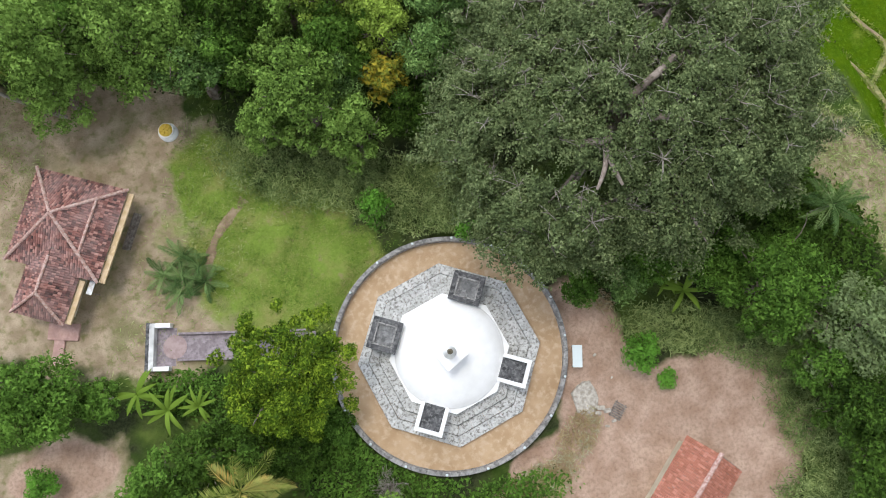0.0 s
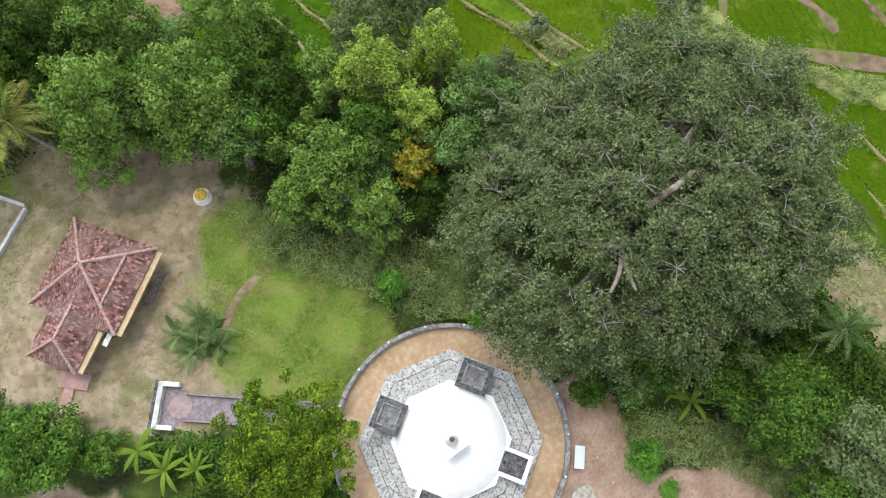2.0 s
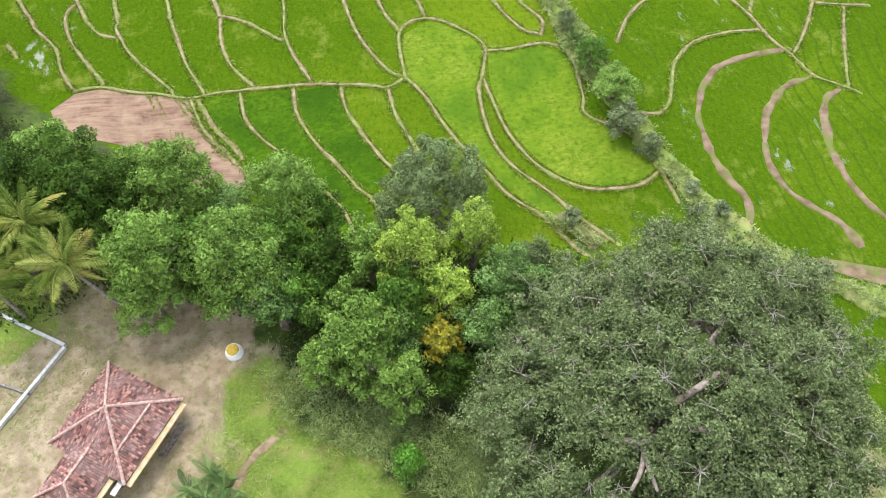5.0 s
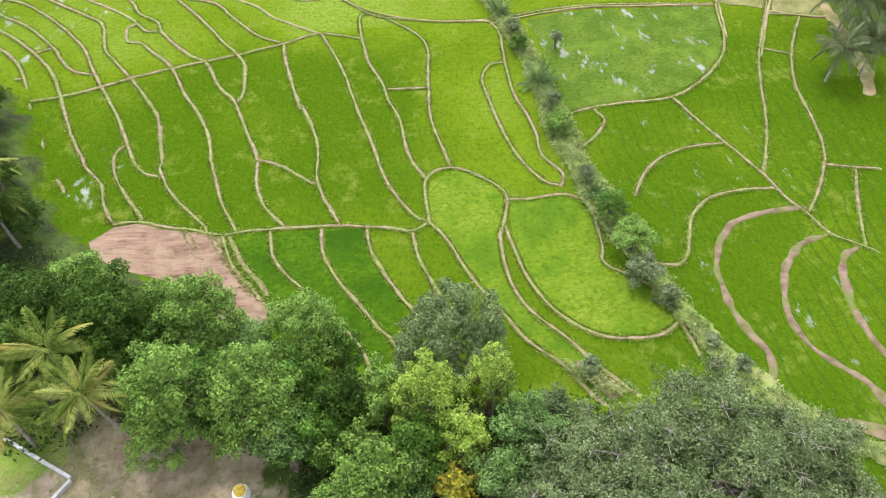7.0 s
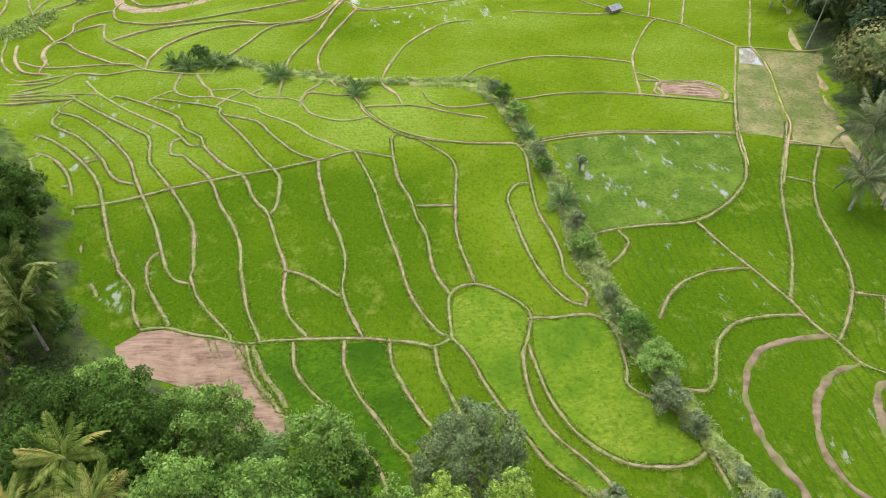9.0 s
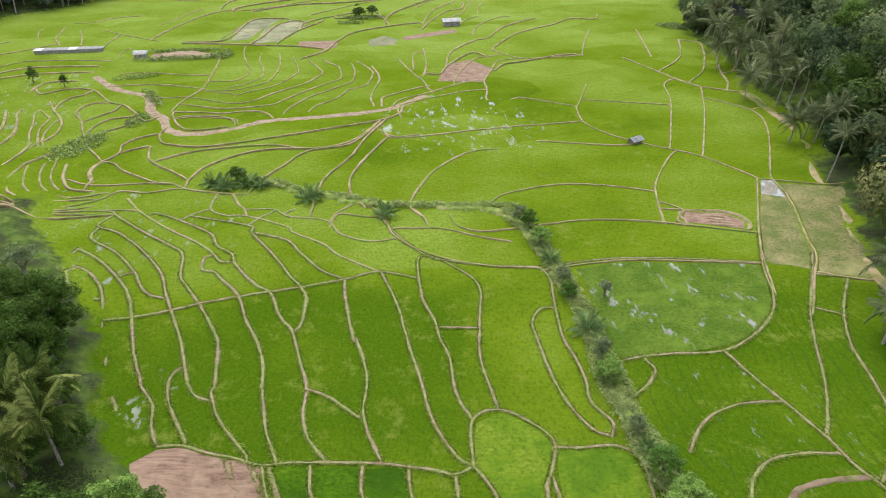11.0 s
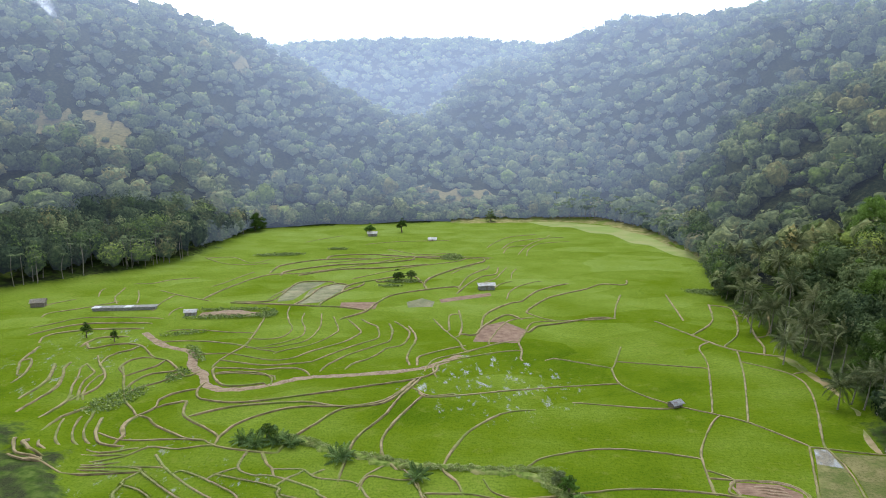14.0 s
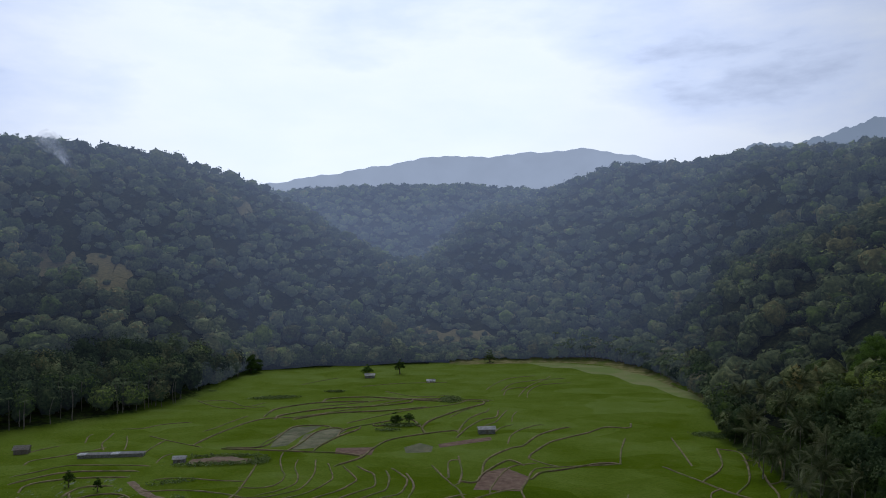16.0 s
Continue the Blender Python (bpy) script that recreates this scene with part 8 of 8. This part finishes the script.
tiles_on([(-2.3, -3.0, WE), (-2.3, -8.2, WE), (0.0, -6.2, 3.9), (0.0, -2.2, 3.9)], TILES, "tiles", wing, seed=12)
tiles_on([(-2.3, -8.2, WE), (2.3, -8.2, WE), (0.0, -6.2, 3.9)], TILES, "tiles", wing, seed=13)
ridge_line((0, -6.2, 3.98), (0, -3.0, 3.98), wing, 0.14)
ridge_line((0, -6.2, 3.98), (2.3, -8.25, WE + 0.12), wing, 0.14)
ridge_line((0, -6.2, 3.98), (-2.3, -8.25, WE + 0.12), wing, 0.14)
bm = bmesh.new()
box(bm, -3.4, 3.4, -3.4, 3.4, -0.1, 2.8)
part("wall", bm, PLASTER, house)
bm = bmesh.new()
box(bm, -1.8, 1.8, -7.5, -3.41, -0.1, 2.5)
part("wing_wall", bm, PLASTER, house)
boxed("fascia", (4.1, 4.62, -4.1, 3.9, 2.45, 2.62), ORANGE, house, "orange painted board along the eave", 0.01)
boxed("fascia", (2.35, 2.85, -8.1, -4.3, 2.2, 2.36), ORANGE, house, "orange painted board along the eave", 0.01)
porch = thing("porch_slab", -30.1, 14.3, 0, -24, "worn pink cement porch slab and step", "slab")
bm = bmesh.new()
box(bm, -1.1, 1.6, 0.2, 1.7, -0.1, 0.22, 0.06)
box(bm, -0.5, 0.45, -2.0, 0.35, -0.1, 0.16, 0.06)
part("slab", bm, PINK, porch)
bench = thing("plank_stack", -21.45, 21.7, 0, -36, "stack of grey weathered planks beside the house", "planks")
for k in range(4):
    boxed("plank", (0.02 + 0.17 * k, 0.17 + 0.17 * k, -1.9 + 0.1 * (k % 2), 1.5, 0.0, 0.3 + 0.05 * (k % 3)), TIMBER, bench, "", 0.01)
sheet = thing("tin_awning", -25.2, 17.6, 2.0, -36, "small zinc awning sheet by the house corner", "awning")
boxed("sheet", (-0.25, 0.25, -0.9, 0.9, 0, 0.03), TIN, sheet)
boxed("post", (-0.04, 0.04, 0.7, 0.78, -2.0, 0.0), TIMBER, sheet)
boxed("post", (-0.04, 0.04, -0.78, -0.7, -2.0, 0.0), TIMBER, sheet)

lotus = thing("offering_stand", -15.4, 28.9, 0, 0, "round white pedestal with yellow flower-shaped top", "pedestal")
bm = bmesh.new()
lathe(bm, [(0.85, -0.1), (0.85, 0.35), (0.72, 0.4), (0.62, 0.7), (0.7, 0.78)], 32)
part("pedestal", bm, WHITE, lotus)
bm = bmesh.new()
lathe(bm, [(0.6, 0.79), (0.58, 0.95), (0.35, 1.0)], 24)
top = part("top", bm, GOLD, lotus, "yellow painted top")
for k in range(6):
    bm = bmesh.new()
    box(bm, 0.08, 0.5, -0.09, 0.09, 1.0, 1.12, 0.03)
    ob = part("petal", bm, GOLD, top)
    ob.matrix_basis = Matrix.Rotation(k * math.pi / 3, 4, "Z")

yard_wall = thing("yard_wall", 0, 0, 0, 0, "low whitewashed boundary wall round a sandy yard", "wall")


def wall_run(a, b, w2, h, material, parent):
    a, b = np.array(a), np.array(b)
    ln = float(np.hypot(*(b - a)))
    n = max(1, int(ln / 2.4))
    for k in range(n):
        ob = boxed("wall_panel", (0, ln / n - 0.02, -w2 / 2, w2 / 2, -0.2, h), material, parent, "", 0.02)
        p = a + (b - a) * k / n
        ob.matrix_basis = Matrix.Translation((p[0], p[1], 0)) @ Matrix.Rotation(math.atan2(b[1] - a[1], b[0] - a[0]), 4, "Z")


wall_run((-43.0, 40.5), (-31.6, 32.6), 0.32, 0.5, WHITE_WORN, yard_wall)
wall_run((-31.6, 32.4), (-37.6, 24.6), 0.32, 0.5, WHITE_WORN, yard_wall)
wall_run((-34.6, 28.2), (-39.0, 30.6), 0.2, 0.4, CEMENT, yard_wall)

second = thing("outbuilding", 14.2, -17.2, 0, -55, "small outbuilding with bright red tile roof", "house")
bm = bmesh.new()
vs = [bm.verts.new(c) for c in ((2.5, -4.5, 2.44), (2.5, 4.6, 2.44), (0, 4.6, 3.84), (0, -4.5, 3.84), (-2.5, 4.6, 2.44), (-2.5, -4.5, 2.44))]
bm.faces.new((vs[0], vs[1], vs[2], vs[3]))
bm.faces.new((vs[4], vs[5], vs[3], vs[2]))
roof = part("roof", bm, TIMBER, second)
tiles_on([(2.5, -4.5, 2.5), (2.5, 4.6, 2.5), (0, 4.6, 3.9), (0, -4.5, 3.9)], NEW_TILES, "tiles", roof, seed=31)
tiles_on([(-2.5, 4.6, 2.5), (-2.5, -4.5, 2.5), (0, -4.5, 3.9), (0, 4.6, 3.9)], NEW_TILES, "tiles", roof, seed=32)
ridge_line((0, -4.5, 3.98), (0, 4.7, 3.98), roof, 0.2, 0.4)
bm = bmesh.new()
box(bm, -2.1, 2.1, -4.1, 4.1, -0.1, 2.55)
part("wall", bm, PLASTER, second)

table = thing("flower_table", 11.05, -3.4, 0, -22, "white offering table beside the terrace wall", "table")
boxed("tabletop", (-0.42, 0.42, -0.95, 0.95, 0.72, 0.8), PLASTIC, table, "", 0.02)
for sx in (-0.34, 0.34):
    for sy in (-0.85, 0.85):
        boxed("leg", (sx - 0.04, sx + 0.04, sy - 0.04, sy + 0.04, -0.05, 0.715), PLASTIC, table)
pad = thing("concrete_patch", 10.4, -7.0, 0, -20, "broken pale concrete patch beside the wall", "slab")
bm = bmesh.new()
prism(bm, 11, 1.35, 1.25, -0.1, 0.1)
for v in bm.verts:
    v.co.x *= 0.85 + 0.12 * math.sin(5 * v.co.y)
    v.co.y *= 1.15 + 0.12 * math.sin(4 * v.co.x)
part("slab", bm, STONE, pad)
rack = thing("slatted_pallet", 12.55, -8.9, 0, -52, "grey slatted timber pallet lying on soil", "pallet")
for k in range(7):
    boxed("slat", (-0.55, 0.55, -0.72 + 0.2 * k, -0.58 + 0.2 * k, 0.14, 0.18), TIMBER, rack)
for sx in (-0.45, 0.38):
    boxed("runner", (sx, sx + 0.08, -0.75, 0.75, 0.0, 0.137), TIMBER, rack)
for bx, by, bs in ((11.7, -8.6, 0.3), (11.3, -8.2, 0.32), (10.9, -8.5, 0.26), (11.9, -9.6, 0.2), (11.2, -9.8, 0.18), (12.6, -3.9, 0.16), (13.2, -6.2, 0.12)):
    root = thing("block", bx, by, 0, 30 * bx, "loose pale stone block on bare soil", "stone", "loose blocks")
    boxed("stone", (-bs, bs, -bs * 0.6, bs * 0.6, -0.05, bs * 0.7), STONE, root, "", 0.04)


# ---- field huts ----
def hut(x, y, turn, lx, ly, wall_h, roof_h, wall, roof, label):
    root = thing("field_hut", x, y, float(land(x, y)), turn, label, "hut", "field huts")
    boxed("wall", (-lx / 2, lx / 2, -ly / 2, ly / 2, -0.2, wall_h), wall, root)
    bm = bmesh.new()
    a, b, o = lx / 2 + 0.5, ly / 2 + 0.5, 0.0
    vs = [bm.verts.new(c) for c in ((-a, -b, wall_h - 0.15), (a, -b, wall_h - 0.15), (a, 0, wall_h + roof_h), (-a, 0, wall_h + roof_h), (a, b, wall_h - 0.15), (-a, b, wall_h - 0.15))]
    bm.faces.new((vs[0], vs[1], vs[2], vs[3]))
    bm.faces.new((vs[3], vs[2], vs[4], vs[5]))
    bmesh.ops.solidify(bm, geom=bm.faces[:], thickness=0.08)
    part("roof", bm, roof, root)
    boxed("door", (-0.45, 0.45, -ly / 2 - 0.05, -ly / 2 - 0.005, -0.1, min(1.9, wall_h - 0.2)), TIMBER, root, "dark plank door")


hut(18.5, 310, 5, 7, 4, 2.2, 0.9, CEMENT, TIN, "small grey hut with pale zinc roof")
hut(59, 173, 30, 3.0, 2.2, 1.0, 0.7, TIMBER, TIN, "low field shelter with light zinc roof")
hut(-98.5, 266, 8, 4, 3, 1.6, 0.9, CEMENT, TIN, "small hut with zinc roof beside scrub")
hut(-166, 281, 15, 5, 4, 2.0, 1.2, TIMBER, STONE, "dark hut with thatched roof at field edge")
hut(-8, 455, 0, 5, 4, 1.0, 1.0, WHITE, TIN, "tiny white-roofed hut far in the fields")
hut(-49, 475, 0, 6, 4, 2.0, 1.2, CEMENT, TIN, "small hut beside a dark tree")
shed = thing("long_shed", -128, 275, -3, 6, "long low shed with pale roof panels", "shed")
boxed("wall", (-12, 12, -1.6, 1.6, -0.2, 1.2), CEMENT, shed)
for k in range(8):
    boxed("roof_panel", (-12.3 + k * 3.08, -9.3 + k * 3.08, -2.0, 2.0, 1.22, 1.34), CEMENT if k % 4 else TIN, shed)

plot = ridge_mesh("plot_kerb", [(57.2, 127.6), (57.8, 133.2), (66.8, 132.4), (70.2, 128.0), (68.6, 124.2)], 0.7, 0.2, PATH_EARTH, 0.4)
tagged(plot, "bare earth rim round a small vegetable plot", "bund", "", "structure")
for k in range(4):
    bed = ridge_mesh("planting_bed", [(60.5 + 0.2 * k, 131.2 - 1.25 * k), (63.5, 130.6 - 1.25 * k), (67.2 + 0.2 * k, 129.6 - 1.2 * k)], 0.75, 0.28, PATH_EARTH, 0.3)
    tagged(bed, "raised planting bed of pinkish soil", "bed", "planting beds")
mound = ridge_mesh("earth_mound", [(-97, 266.5), (-84, 268), (-71, 267)], 7.0, 1.3, PATH_EARTH, 0.5)
tagged(mound, "low bare tan mound edged with scrub", "mound", "", "structure")
# sandy stream track through the far terraces
for run in (
    [(58.3, 59.8), (57.8, 59.8), (53.0, 59.8), (47.8, 58.9), (44.4, 56.3), (41.8, 51.9), (41.1, 47.5), (41.3, 42.5), (42.6, 38.4), (41.1, 34.1)],
    [(58.4, 55.0), (57.5, 54.6), (53.9, 53.6), (50.6, 50.7), (48.2, 46.6), (47.2, 41.7), (48.4, 37.5), (51.3, 34.0), (52.7, 29.5)],
    [(61.0, 52.7), (60.8, 52.2), (58.2, 50.7), (56.4, 47.3), (55.2, 41.3), (56.0, 35.5), (58.0, 30.5), (59.0, 26.0)],
):
    tagged(ridge_mesh("dirt_track", run, 0.85, 0.14, DUSTY, 0.35), "worn pinkish dirt track between paddies", "track", "dirt tracks", "structure")
track = ridge_mesh("sandy_track", [(-107.6, 243.9), (-94.0, 226.9), (-82.2, 219.3), (-75.9, 203.8), (-71.3, 198.7), (-67.2, 189.8), (-60.1, 185.5), (-49.8, 188.8), (-41.2, 194.7), (-27.2, 197.2), (-14.3, 200.3), (-4.4, 204.8), (6.1, 217.7)], 2.6, 0.09, PATH_EARTH, 0.3)
tagged(track, "winding sandy stream bed between the terraces", "track", "", "structure")
path = ridge_mesh("foot_path", [(-11.0, 20.5), (-13.0, 19.2), (-14.6, 18.0), (-16.2, 15.6), (-17.0, 13.5)], 0.7, 0.09, PATH_EARTH, 0.35)
tagged(path, "narrow worn footpath through the lawn", "path", "", "structure")

bank = ridge_mesh("earth_bank", [(105.0, 216.0), (105.6, 200.0), (106.0, 186.0), (103.6, 168.0), (98.4, 156.0), (95.6, 148.0), (96.0, 140.7), (90.6, 124.8), (85.4, 107.4), (81.9, 87.8), (78.4, 80.6)], 2.2, 0.2, BANK_EARTH, 0.6)
tagged(bank, "bare brown earth bank at the forest's foot", "bank", "", "structure")

shrub = thing("bare_shrub", -7.6, -7.4, 0, 0, "leafless pale grey shrub with fine twigs", "shrub")
rng = np.random.default_rng(41)
runs = []
for k in range(46):
    a, e = rng.random() * 6.28, 0.6 + 0.8 * rng.random()
    d = np.array([math.cos(a) * math.cos(e), math.sin(a) * math.cos(e), math.sin(e)])
    tip = d * (1.2 + 1.1 * rng.random())
    runs.append((smooth3(np.array([[0, 0, 0], tip * 0.5 + rng.normal(size=3) * 0.12, tip])), np.linspace(0.04, 0.008, 6)))
    for b in range(4):
        s0 = tip * (0.45 + 0.4 * rng.random())
        runs.append((smooth3(np.array([s0, s0 + rng.normal(size=3) * 0.15 + d * 0.2, s0 + rng.normal(size=3) * 0.35 + d * 0.4])), np.linspace(0.018, 0.006, 6)))
tubes("twigs", runs, PALE_BARK, shrub, "", 4)


# ---- thin smoke rising from the hill forest ----
def smoke_plume(x, y, z):
    m = bpy.data.materials.new("thin_smoke")
    m.use_nodes = True
    t = Tree(m.node_tree)
    puff = t.ramp(t.noise(0.09, 5, place(t), 0.6), [(0.4, (0, 0, 0)), (0.7, (0.3, 0.3, 0.3))])
    white = t.n("ShaderNodeBsdfTranslucent", Color=(0.9, 0.93, 1.0, 1))
    t.n("ShaderNodeOutputMaterial", Surface=t.n("ShaderNodeMixShader", i0=puff, i1=t.n("ShaderNodeBsdfTransparent").outputs[0], i2=white.outputs[0]).outputs[0])
    u = np.linspace(0, 1, 14)
    line = np.stack([x - 30 * u**2, y + 6 * u, z + 46 * u], -1)
    runs = [(line + np.stack([1.5 * np.sin(5 * u + k), 0 * u, 0 * u], -1), (1.2 + 8.5 * u) * f * (1 + 0.15 * np.sin(9 * u + 2 * k))) for k, f in enumerate((1.0, 0.8, 0.6, 0.4))]
    ob = tubes("smoke_plume", runs, m, None, "thin white smoke drifting up from the forest", 14)
    ob.visible_shadow = False
    return tagged(ob, category="smoke", kind="stuff")


smoke_plume(-362.0, 690.0, 158.0)
